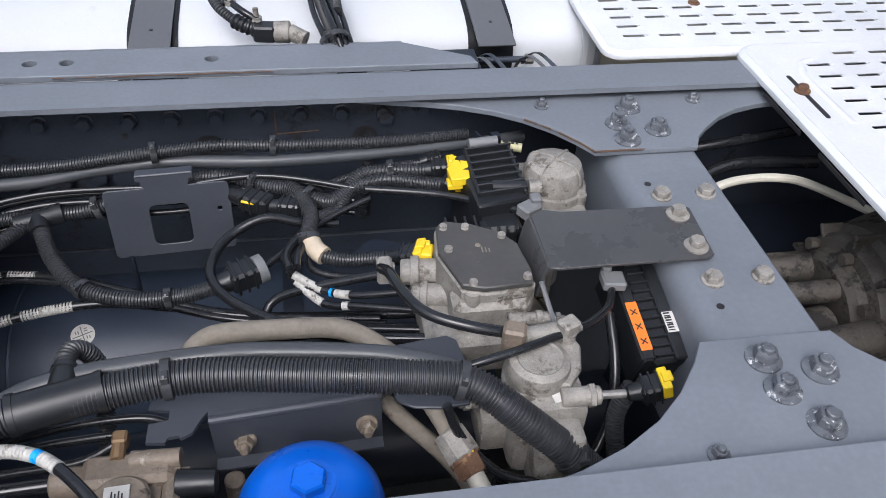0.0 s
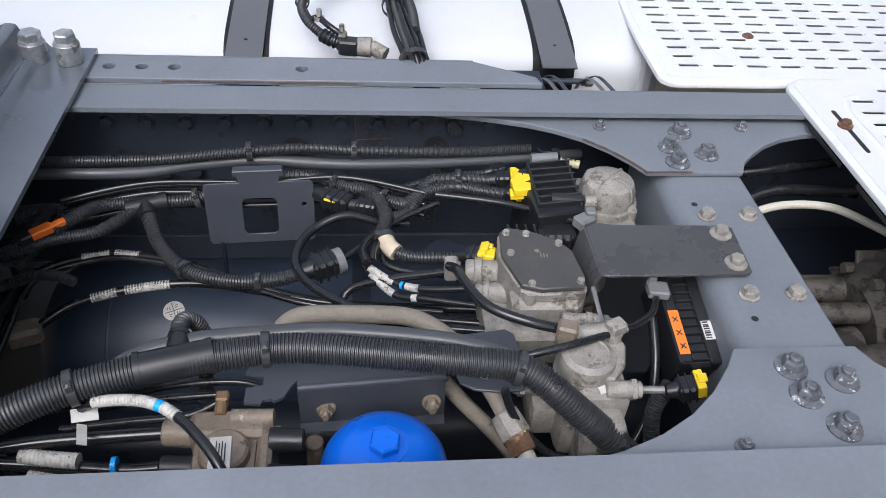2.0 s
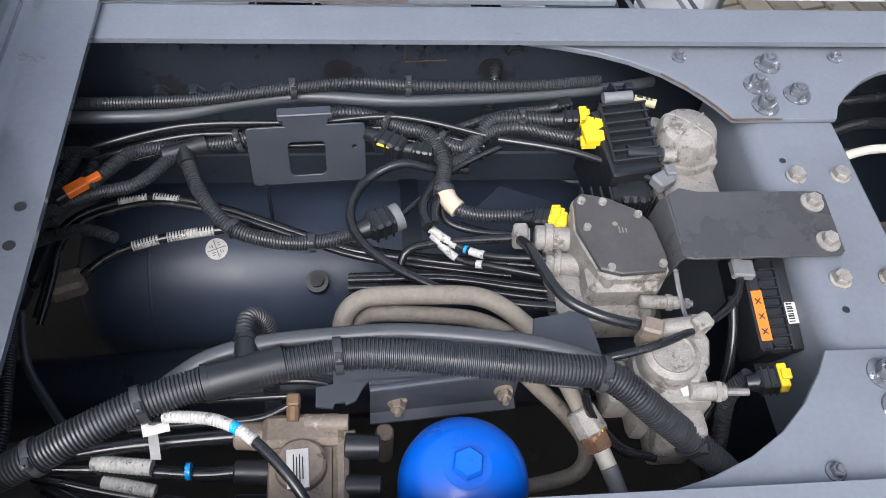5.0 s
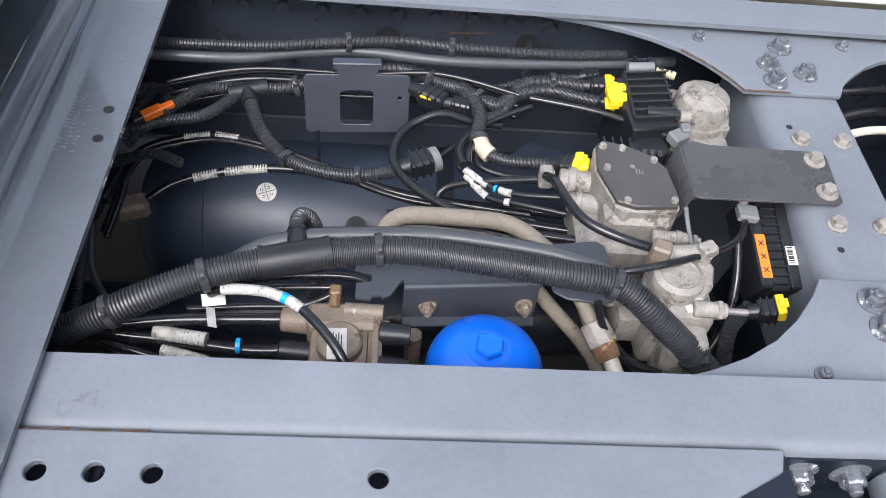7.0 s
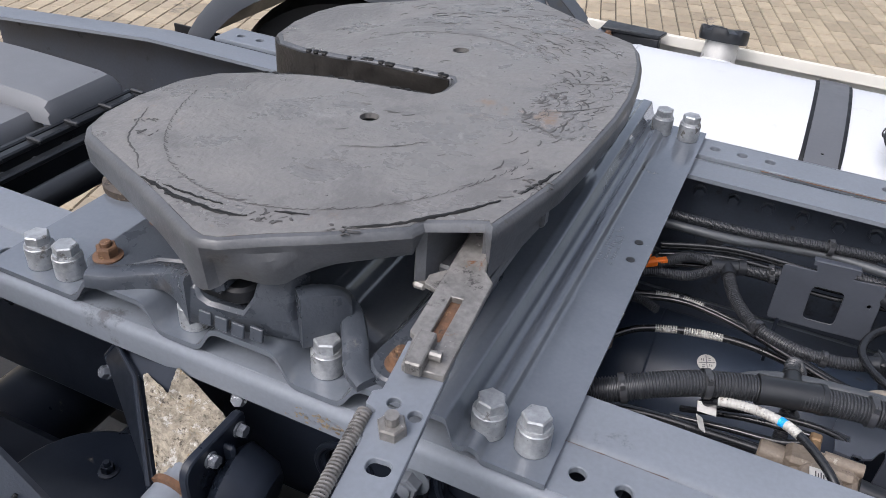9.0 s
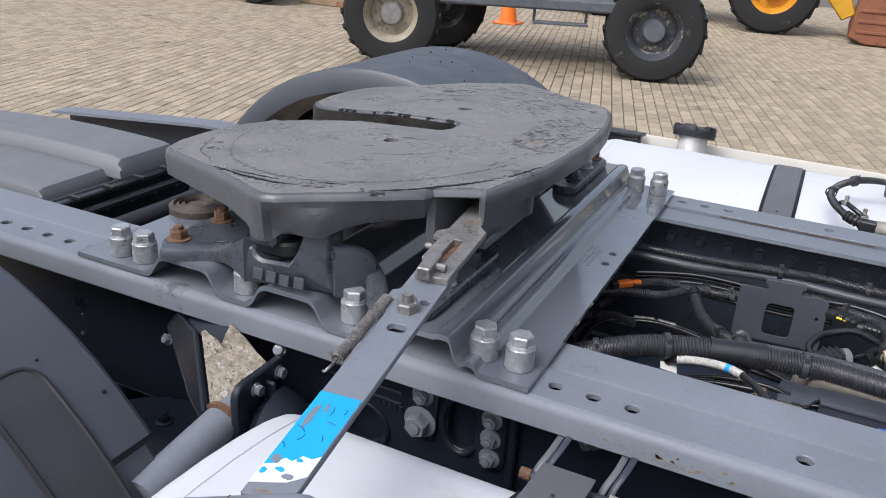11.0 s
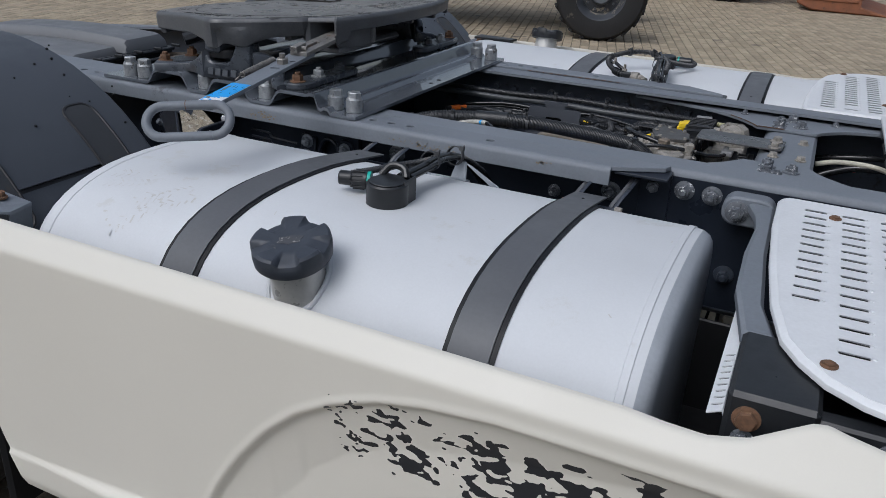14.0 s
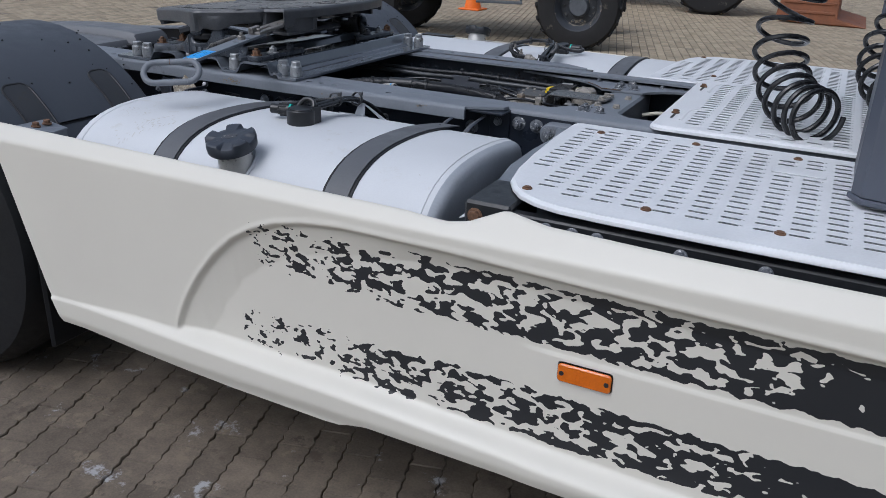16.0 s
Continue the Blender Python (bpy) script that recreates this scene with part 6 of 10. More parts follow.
def flake(gg, x, y, d, L, w):
    gg.tube([on_plate(x, y), on_plate(x + L * 0.5 * math.cos(d), y + L * 0.5 * math.sin(d), 0.0006), on_plate(x + L * math.cos(d + 0.3), y + L * math.sin(d + 0.3))], w, 5, step=0.006, squash=0.35)


for i in range(150):
    a, rr = random.uniform(0, 2 * math.pi), random.uniform(0.08, 0.46)
    x, y = -0.36 + rr * math.cos(a) * 0.66, CY + rr * math.sin(a)
    if x < -0.28 and abs(y - CY) < 0.07 or x < -0.66 or x > -0.075:
        continue
    flake(g, x, y, math.atan2(y - CY, x + 0.36) + 1.57 + random.uniform(-0.5, 0.5), random.choice((0.003, 0.005, 0.008, 0.018)), random.uniform(0.0004, 0.0011))
for i in range(90):
    # scraped streaks towards the front edge
    x, y = random.uniform(-0.18, -0.078), random.uniform(-0.11, 0.12)
    flake(g, x, y, 0.75 + random.uniform(-0.35, 0.35), random.uniform(0.004, 0.022), random.uniform(0.0004, 0.0012))
for cx_, cy_ in ((-0.335, -0.442), (-0.315, -0.432), (-0.095, -0.255), (-0.085, -0.235), (-0.60, -0.32), (-0.63, -0.28), (-0.24, -0.42)):
    for i in range(7):
        flake(g, cx_ + random.uniform(-0.018, 0.018), cy_ + random.uniform(-0.010, 0.010), random.uniform(0, 6.3), random.uniform(0.004, 0.014), random.uniform(0.0006, 0.0022))
for i in range(170):
    # crusty scrapes in the outer ring, denser towards the front far quarter
    a = random.gauss(0.9, 0.7)
    rr = random.uniform(0.27, 0.44)
    x, y = -0.36 + rr * math.cos(a) * 0.68, CY + rr * math.sin(a)
    if -0.62 < x < -0.085 and not (x < -0.28 and abs(y - CY) < 0.07):
        flake(g, x, y, a + 1.57 + random.uniform(-0.35, 0.35), random.uniform(0.006, 0.030), random.uniform(0.0005, 0.0016))
for i in range(70):
    # thin wear line just inside the near edge
    f_ = i / 70
    a = -2.75 + 2.3 * f_
    x, y = -0.375 + 0.285 * math.cos(a), CY + 0.412 * math.sin(a)
    if -0.68 < x < -0.09:
        flake(g, x, y, math.atan2(0.412 * math.cos(a), -0.285 * math.sin(a)) + random.uniform(-0.12, 0.12), random.uniform(0.008, 0.022), random.uniform(0.0004, 0.0009))
tagged(part("grease_residue", g, M_grease_flake, fw, "flakes and smears of grease"), kind="stuff")
g = G()
for i in range(46):
    x = random.uniform(-0.60, -0.312)
    for s in (-1, 1):
        yb = float(np.interp(x, [-0.66, -0.60, -0.52, -0.32, -0.31], [0.080, 0.056, 0.043, 0.034, 0.020]))
        xx, yy = x + random.uniform(-0.003, 0.003), CY + s * (yb + random.uniform(0.001, 0.006))
        g.ball(on_plate(xx, yy + s * 0.003, -0.002), random.choice((0.002, 0.003, 0.0045, 0.0065)), 6, 0.45)
tagged(part("throat_grease", g, M_grease_thick, fw, "lumps of black grease along the throat"), kind="stuff")
for s in (-1, 1):
    tw = [(-0.690, 0.108), (-0.662, 0.078), (-0.60, 0.052), (-0.52, 0.039), (-0.42, 0.034), (-0.322, 0.029)]
    tw = [(x, CY + s * y) for x, y in tw] + [(x, CY + s * (y + 0.009)) for x, y in reversed(tw)]
    part("throat_wall", bend(G().plate(tw if s < 0 else tw[::-1], [], 1.06, TOPZ - 0.004)), M_throat, fw, "throat wall thick with black grease")
part("throat_end", G().box((-0.3155, CY - 0.032, 1.05), (-0.305, CY + 0.032, 1.148), 0.003), M_throat, fw)


# pedestals, each a bridge with a front and a rear foot
def web(rows, th):
    """A cast wall: rows of (x, y, low, high), th its thickness."""
    line = [Vector(r) for r in rows]
    k = 6
    fine = []
    for i in range(len(rows) - 1):
        p0, p1, p2, p3 = [np.array(rows[max(0, min(len(rows) - 1, j))]) for j in (i - 1, i, i + 1, i + 2)]
        for q in range(k):
            t = q / k
            fine.append(0.5 * (2 * p1 + (p2 - p0) * t + (2 * p0 - 5 * p1 + 4 * p2 - p3) * t * t + (3 * p1 - p0 - 3 * p2 + p3) * t ** 3))
    fine.append(np.array(rows[-1]))
    vs, fs = [], []
    for i, (x, y, lo, hi) in enumerate(fine):
        a, b = fine[max(0, i - 1)], fine[min(len(fine) - 1, i + 1)]
        d = Vector((b[0] - a[0], b[1] - a[1])).normalized()
        nx, ny = d.y * th, -d.x * th
        rr = min(0.009, 0.35 * (hi - lo))
        vs += [(x - nx * f_, y - ny * f_, z_) for f_, z_ in ((0, lo), (0, hi - rr), (0.08, hi - 0.4 * rr), (0.28, hi), (0.72, hi), (0.92, hi - 0.4 * rr), (1, hi - rr), (1, lo))]
    m_ = len(fine)
    for i in range(m_ - 1):
        for j in range(8):
            fs.append((i * 8 + j, i * 8 + (j + 1) % 8, (i + 1) * 8 + (j + 1) % 8, (i + 1) * 8 + j))
    fs += [tuple(range(8)), tuple(reversed(range((m_ - 1) * 8, m_ * 8)))]
    return G().add(vs, fs)


for s in (-1, 1):
    def my(p):
        return (p[0], p[1] if s < 0 else -p[1] + 2 * CY + 0.02, *p[2:])

    def mir(g):
        return G().add([my(p) for p in g.v], [tuple(reversed(f)) for f in g.f] if s > 0 else g.f)

    U = [(-0.418, HIGH), (-0.276, HIGH), (-0.282, 1.012), (-0.292, 1.040), (-0.290, 1.088), (-0.322, 1.088), (-0.328, 1.062), (-0.338, 1.044), (-0.384, 1.040), (-0.396, 1.044), (-0.399, 1.056), (-0.412, 1.056), (-0.416, 1.03)]
    body = G().plate(U, [], 0, 0.072, Matrix.Translation((0, -0.404, 0)) @ pose(0, 0, 0, 90, 0, 0), bev=0.004)
    # the face leans back, its front corner is drawn in and the foot flares out
    body = G().add([(x, y - (0.003 * max(0, 1.03 - z) / 0.03 - 0.10 * max(0, z - 1.03)) * (1 if y < -0.44 else 0) + (max(0.0, x + 0.335) * 0.62 if y < -0.44 else 0), z) for x, y, z in body.v], body.f)
    ped = part("pedestal", mir(body), M_ped, fw, "cast pedestal with an open saddle")
    if s < 0:
        # raised bars in place of the maker's letters
        for i in range(4):
            part("raised_bar", G().obox((-0.388 + 0.0225 * i, -0.4775 + (0.004 if i == 3 else 0), 1.019), (0.017, 0.005, 0.017), (-10, 0, 0), 0.001), M_ped, ped)
    part("saddle_back", mir(G().box((-0.40, -0.418, HIGH), (-0.30, -0.404, 1.030), 0.004)), M_ped, fw)
    part("bearing_pad", mir(G().plate(rounded(-0.402, -0.328, -0.478, -0.416, 0.022), [], 1.052, 1.074, bev=0.004)), M_rubber, fw, "dark bearing pad")
    part("bearing_lug", mir(G().box((-0.398, -0.488, 1.066), (-0.352, -0.42, 1.140), 0.007)), M_ped, fw)
    part("front_web", mir(web([(-0.298, -0.432, HIGH, 1.072), (-0.278, -0.408, 0.999, 1.068), (-0.263, -0.386, 0.996, 1.054), (-0.250, -0.378, 0.997, 1.040), (-0.231, -0.389, 1.003, 1.031), (-0.208, -0.420, 1.008, 1.025), (-0.193, -0.443, HIGH, 1.014), (-0.172, -0.456, HIGH, 1.011)], -0.030)), M_ped, fw, "cast web sweeping down to the front foot")
    part("rear_web", mir(web([(-0.395, -0.455, HIGH, 1.070), (-0.425, -0.435, HIGH, 1.052), (-0.455, -0.420, HIGH, 1.036), (-0.490, -0.415, HIGH, 1.026), (-0.525, -0.430, HIGH, 1.022), (-0.550, -0.448, HIGH, 1.021), (-0.575, -0.456, HIGH, 1.020)], 0.030)), M_ped, fw, "cast web sweeping down to the rear foot")
    rear = arc(-0.569, -0.438, 0.028, 180, 320, 8) + [(-0.515, -0.412), (-0.470, -0.395), (-0.44, -0.39), (-0.44, -0.34), (-0.52, -0.33), (-0.530, -0.25)] + arc(-0.569, -0.235, 0.028, 0, 180, 8)
    frontf = arc(-0.160, -0.432, 0.034, 180, 345, 8) + [(-0.127, -0.36)] + arc(-0.152, -0.215, 0.026, 0, 180, 8) + [(-0.186, -0.36)]
    for nm, loop in (("rear_foot", rear), ("front_foot", frontf)):
        ft = part(nm, mir(G().plate(loop, [], HIGH, HIGH + 0.016, bev=0.003)), M_ped, fw)
    for x, y, mm, lab in ((-0.572, -0.438, M_rusty, "rusty hexagon bolt on the coupling foot"), (-0.572, -0.338, M_rusty, "rusty hexagon bolt on the coupling foot"), (-0.570, -0.250, M_zinc, "worn bright bolt on the coupling foot"), (-0.158, -0.436, M_rusty, "rusty hexagon bolt on the coupling foot"), (-0.152, -0.355, M_zinc, "worn bright bolt on the coupling foot"), (-0.150, -0.262, M_ped, "dark painted bolt on the coupling foot")):
        px, py = my((x, y))
        flange_bolt((px, py, HIGH + 0.016), (0, 0, 1), 0.0135, 0.014, mm, 1.4, 25, 0.006, "coupling foot bolts", lab)
# open housing of the release lever at the front corner
part("housing_wall", G().plate([(-0.180, -0.372), (-0.168, -0.364), (-0.163, -0.345), (-0.150, -0.20), (-0.163, -0.20), (-0.175, -0.340)], [], 1.076, 1.152, bev=0.003), M_cast, fw, "inner wall of the lever housing")
part("housing_wall", G().plate([(-0.117, -0.326), (-0.107, -0.334), (-0.097, -0.282), (-0.090, -0.20), (-0.100, -0.20), (-0.110, -0.27)], [], 1.082, 1.158, bev=0.003), M_cast, fw, "outer wall of the lever housing")
part("housing_floor", G().box((-0.165, -0.34, 1.074), (-0.098, -0.18, 1.088), 0.003), M_cast, fw)
part("housing_end", G().box((-0.160, -0.205, 1.085), (-0.085, -0.185, 1.150), 0.003), M_cast, fw)
part("wall_foot", G().box((-0.180, -0.374, 1.070), (-0.164, -0.350, 1.079), 0.003, ), M_steel, fw, "bare worn edge of the housing")
part("rust_patch", G().box((-0.1165, -0.332, 1.092), (-0.1125, -0.300, 1.135), 0.001), M_rusty, fw, "bare rusty patch")
# release lever with loop handle
A, B = Vector((-0.126, -0.270, 1.116)), Vector((-0.0535, -0.895, 1.060))
dv = (B - A).normalized()
xv = dv.cross(Vector((0, 0, 1))).normalized()
zv = xv.cross(dv).normalized()
ML = Matrix(((-xv.x, dv.x, zv.x, A.x), (-xv.y, dv.y, zv.y, A.y), (-xv.z, dv.z, zv.z, A.z), (0, 0, 0, 1)))
LL = (B - A).length
lev = part("release_lever", G().plate([(-0.026, 0.215), (0.024, 0.215), (0.022, LL), (-0.022, LL), (-0.022, 0.335), (-0.030, 0.325), (-0.022, 0.305), (-0.034, 0.30), (-0.034, 0.285), (-0.026, 0.28)], [circle(-0.010, 0.292, 0.0065, 12), circle(0.013, 0.300, 0.0065, 12), rounded(-0.008, 0.014, 0.352, 0.368, 0.007)], -0.004, 0.004, ML, bev=0.0008), M_chassis, fw, "flat steel release lever")
part("worn_bar", G().plate([(-0.013, -0.02), (0.012, -0.02), (0.014, 0.07), (0.018, 0.10), (0.030, 0.115), (0.024, 0.255), (-0.018, 0.255), (-0.020, 0.215), (-0.026, 0.21), (-0.020, 0.10)], [[(-0.004, 0.150), (0.009, 0.150), (0.006, 0.215), (-0.007, 0.215)]], 0.004, 0.013, ML, bev=0.001), M_steel, lev, "worn bare steel slide with a slot")
part("rust_channel", G().plate([(-0.040, 0.115), (-0.024, 0.10), (-0.020, 0.0), (-0.012, 0.0), (-0.016, 0.21), (-0.026, 0.205), (-0.026, 0.135), (-0.040, 0.130)], [], -0.004, 0.0035, ML, bev=0.001), M_steel, lev, "rusty guide strip")
part("slot_base", G().box((-0.008, 0.148, 0.0035), (0.010, 0.217, 0.0050), 0, ML), M_rusty, lev, "rusty bottom of the slot")
part("stop_block", G().box((-0.013, 0.216, 0.010), (0.004, 0.262, 0.026), 0.0015, ML), M_steel, lev)
part("stop_pin", G().cyl(ML @ Vector((0.004, 0.238, 0.018)), ML @ Vector((0.016, 0.238, 0.018)), 0.005, n=10), M_steel, lev)
part("pivot_bolt", G().hexa(ML @ Vector((0.0, 0.322, 0.004)), ML @ Vector((0.0, 0.322, 0.016)), 0.0135).cyl(ML @ Vector((0.0, 0.322, 0.016)), ML @ Vector((0.0, 0.322, 0.026)), 0.0065, n=10), M_steel, lev)
# label: torn print in strips of blue, white and bare lever
part("label", G().plate([(-0.0215, 0.490), (0.0215, 0.490), (0.0212, LL - 0.034), (0.008, LL - 0.022), (-0.0212, LL - 0.012)], [], 0.0042, 0.0048, ML), M_paper, lev, "torn light blue and white label")
part("label_print", G().plate([(-0.0213, 0.4905), (0.0213, 0.4905), (0.0210, 0.572), (0.015, 0.578), (0.006, 0.577), (0.000, 0.586), (-0.007, 0.584), (-0.012, 0.593), (-0.0205, 0.597)], [], 0.0049, 0.0053, ML), M_lightblue, lev, "light blue torn print")
random.seed(31)
for cx_, cy_, w_, h_ in ((-0.0125, 0.526, 0.0042, 0.021), (-0.004, 0.512, 0.0022, 0.008), (-0.014, 0.588, 0.005, 0.006), (0.006, 0.604, 0.006, 0.0035)):
    blob = [(cx_ + w_ * random.uniform(0.55, 1.1) * math.cos(t), cy_ + h_ * random.uniform(0.7, 1.1) * math.sin(t)) for t in np.linspace(0, 2 * math.pi, 13)[:-1]]
    part("bare_patch", G().plate(blob, [], 0.0048, 0.0056, ML), M_chassis, lev, "patch where the label is torn off")
for cx_, cy_, d_, L_ in ((-0.012, 0.545, 0.5, 0.012), (-0.006, 0.557, 1.9, 0.010), (0.010, 0.530, 0.2, 0.009), (0.012, 0.552, 1.2, 0.008), (0.004, 0.515, 1.5, 0.012), (-0.016, 0.570, 0.9, 0.008), (0.016, 0.512, 1.6, 0.008)):
    pts_ = [ML @ Vector((cx_ + L_ * q * math.cos(d_ + 0.5 * q), cy_ + L_ * q * math.sin(d_ + 0.5 * q), 0.0054)) for q in (-0.5, 0, 0.5)]
    part("crease", G().tube(pts_, 0.00055, 5, step=0.002), M_lightblue_dark, lev, "dark crease in the label")
for cx_, cy_, w_, h_ in ((-0.006, 0.578, 0.007, 0.0024), (0.006, 0.583, 0.004, 0.0022), (-0.017, 0.604, 0.0035, 0.004), (-0.004, 0.598, 0.006, 0.003)):
    blob = [(cx_ + w_ * random.uniform(0.6, 1.1) * math.cos(t), cy_ + h_ * random.uniform(0.6, 1.1) * math.sin(t)) for t in np.linspace(0, 2 * math.pi, 11)[:-1]]
    part("print_fragment", G().plate(blob, [], 0.0048, 0.0054, ML), M_lightblue, lev, "fragment of the blue print")
blob = [(-0.004 + 0.013 * random.uniform(0.6, 1.1) * math.cos(t), LL - 0.004 + 0.006 * random.uniform(0.6, 1.1) * math.sin(t)) for t in np.linspace(0, 2 * math.pi, 15)[:-1]]
part("rust_stain", G().plate(blob, [], 0.0040, 0.0043, ML), M_tan_rust, lev, "tan rust stain below the label")
hl, hw = 0.0465, 0.0302
loop = arc(hl, 0, hw, -90, 90, 10) + arc(-hl, 0, hw, 90, 270, 10)
HU = Vector((0.150, 0.082, 0.012)).normalized()
HV = Vector((-0.025, 0.036, 0.064))
HV = (HV - HU * HV.dot(HU)).normalized()
HW = HU.cross(HV)
MH = Matrix(((HU.x, HV.x, HW.x, -0.056), (HU.y, HV.y, HW.y, -0.930), (HU.z, HV.z, HW.z, 1.041), (0, 0, 0, 1)))
lp = [MH @ Vector((x, y, 0)) for x, y in loop]
lp.append(lp[0])
part("weld_seam", G().lathe([(0.0085, -0.0007), (0.0092, -0.0006), (0.0092, 0.0006), (0.0085, 0.0007)], Matrix.Translation(MH @ Vector((-0.004, hw, 0))) @ HU.to_track_quat("Z", "Y").to_matrix().to_4x4(), 20), M_rusty, lev, "rusty butt joint of the loop")
part("loop_handle", G().tube(lp, 0.0088, 14, step=0.006, smooth=False), M_chassis, lev, "oval loop handle of round bar")
spring = []
S0, S1 = ML @ Vector((-0.030, 0.310, 0.006)), ML @ Vector((-0.030, 0.44, 0.006))
sd = (S1 - S0)
su = sd.orthogonal().normalized()
sw = sd.normalized().cross(su)
for i in range(34 * 10 + 1):
    f = i / 340
    a = 2 * math.pi * f * 34
    spring.append(S0.lerp(S1, f) + su * (0.0060 * math.cos(a)) + sw * (0.0060 * math.sin(a)))
part("spring", G().tube(spring, 0.0015, 5, step=0.0036, smooth=False), M_steel, lev, "coil spring beside the lever")
part("spring_hook", G().tube([S1, S1 + sd * 0.08, S1 + sd * 0.12 + su * 0.01, S1 + sd * 0.07 + su * 0.016], 0.0017, 6), M_steel, lev)

# bracket with caked dirt and the shaft under it, beside the near rail
cb = thing("stabiliser_bracket", "dark steel bracket caked with dried dirt beside the rail", "bracket", (-0.37, -0.53, 0.76))


def slab(pts, d):
    """A plate between an outline and the same outline moved by d."""
    n_ = len(pts)
    vs = [Vector(p) for p in pts] + [Vector(p) + Vector(d) for p in pts]
    return G().add(vs, [tuple(range(n_)), tuple(reversed(range(n_, 2 * n_)))] + [(i, n_ + i, n_ + (i + 1) % n_, (i + 1) % n_) for i in range(n_)])


# the dirt is lumpy: a fine grid between the outline's two sides, notched at the top by bare paint
random.seed(8)
left_ = [Vector(p) for p in ((-0.480, -0.501, 0.908), (-0.392, -0.586, 0.856))]
rl = resample([Vector(p) for p in ((-0.434, -0.486, 0.928), (-0.412, -0.484, 0.911), (-0.390, -0.486, 0.894), (-0.370, -0.490, 0.886), (-0.3535, -0.500, 0.885), (-0.3535, -0.545, 0.876), (-0.3535, -0.575, 0.866), (-0.3535, -0.592, 0.850))], 0.0035)
vs, fs = [], []
NU = 26
for i, r_ in enumerate(rl):
    f_ = i / (len(rl) - 1)
    l_ = left_[0].lerp(left_[1], f_)
    for j in range(NU + 1):
        p = l_.lerp(r_, j / NU)
        q = max(0.0, 1 - abs(j / NU - 0.55) / 0.4) * max(0.0, 1 - 2.2 * f_) ** 1.5
        sag = 0.010 * math.sin(math.pi * j / NU) * f_
        vs.append((p.x + 0.022 * q, p.y - 0.018 * q, p.z - 0.014 * q - sag + (random.choice((0, 0.0005, 0.001, 0.002, 0.0035)) if 0 < j < NU else 0)))
for i in range(len(rl) - 1):
    for j in range(NU):
        a = i * (NU + 1) + j
        fs.append((a, a + NU + 1, a + NU + 2, a + 1))
part("dirt_crust", G().add(vs, fs), M_concrete, cb, "face crusted with pale dried dirt", sharp=60)
part("face_plate", slab([(-0.562, -0.466, 0.890), (-0.482, -0.503, 0.904), (-0.440, -0.512, 0.893), (-0.434, -0.482, 0.922), (-0.480, -0.462, 0.928), (-0.545, -0.455, 0.905)], (0, 0.006, -0.016)), M_chassis_dark, cb)
part("side_web", slab([(-0.572, -0.468, 0.878), (-0.555, -0.462, 0.902), (-0.484, -0.504, 0.908), (-0.394, -0.590, 0.853), (-0.393, -0.588, 0.823), (-0.497, -0.510, 0.802)], (-0.005, -0.005, 0)), M_chassis_dark, cb, "dark painted side plate")
part("web_edge", G().tube([(-0.572, -0.474, 0.878), (-0.555, -0.468, 0.903), (-0.485, -0.509, 0.909), (-0.396, -0.596, 0.854), (-0.395, -0.594, 0.823), (-0.499, -0.516, 0.803), (-0.572, -0.474, 0.876)], 0.0034, 8, smooth=False), M_chassis_dark, cb, "raised edge of the side plate")
MY = Matrix(((0, 0, 1, 0), (1, 0, 0, 0), (0, 1, 0, 0), (0, 0, 0, 1)))
endp = [(-0.484, 0.80), (-0.484, 0.888)] + [(-0.494 + 0.010 * math.cos(radians(a)), 0.892 + 0.010 * math.sin(radians(a))) for a in (30, 60, 90)] + [(-0.572 - 0.020 * math.sin(radians(a)), 0.882 + 0.020 * math.cos(radians(a))) for a in (0, 30, 60, 90)] + [(-0.592, 0.80), (-0.570, 0.765), (-0.506, 0.765)]
part("end_plate", G().plate(list(reversed(endp)), [], -0.3525, -0.3400, MY, bev=0.002), M_chassis_dark, cb, "dark rounded end plate with two bolts")
part("clamp_casting", G().cyl((-0.345, -0.530, 0.815), (-0.285, -0.522, 0.805), 0.058, 0.048, 28, 0.012), M_chassis_dark, cb, "round dark clamp casting")
part("casting_rib", G().box((-0.342, -0.530, 0.850), (-0.325, -0.522, 0.884), 0.003), M_chassis_dark, cb)
part("stabiliser_bar", G().tube([(-0.374, -0.545, 0.840), (-0.374, -0.60, 0.833), (-0.373, -0.66, 0.826), (-0.372, -0.74, 0.816)], 0.0265, 24, smooth=False), M_chassis, cb, "round blue-grey stabiliser bar")
part("bar_collar", G().lathe([(0.026, -0.004), (0.031, -0.004), (0.032, 0.004), (0.026, 0.005)], Matrix.Translation((-0.374, -0.583, 0.8355)) @ pose(0, 0, 0, 97, 0, 0), 26), M_rusty, cb, "rusty collar round the bar")
for pt, nn in (((-0.562, -0.484, 0.862), (-0.3, -0.8, 0.5)), ((-0.340, -0.500, 0.883), (1, 0, 0)), ((-0.340, -0.552, 0.882), (1, 0, 0)), ((-0.358, -0.472, 0.900), (0.3, -0.8, 0.5))):
    flange_bolt(pt, nn, 0.0085, 0.009, M_bolt, 1.2, 10, group="bracket bolts", label="dark painted bolt on the dirty bracket")
asp = thing("air_spring", "black rubber air spring bellows beside the frame", "air spring", (-0.52, -0.60, 0.55))
part("bellows", G().lathe([(0.11, 0.55), (0.125, 0.60), (0.125, 0.725), (0.118, 0.735), (0.0, 0.736)], Matrix.Translation((-0.52, -0.60, 0)), 32), M_rubber, asp)
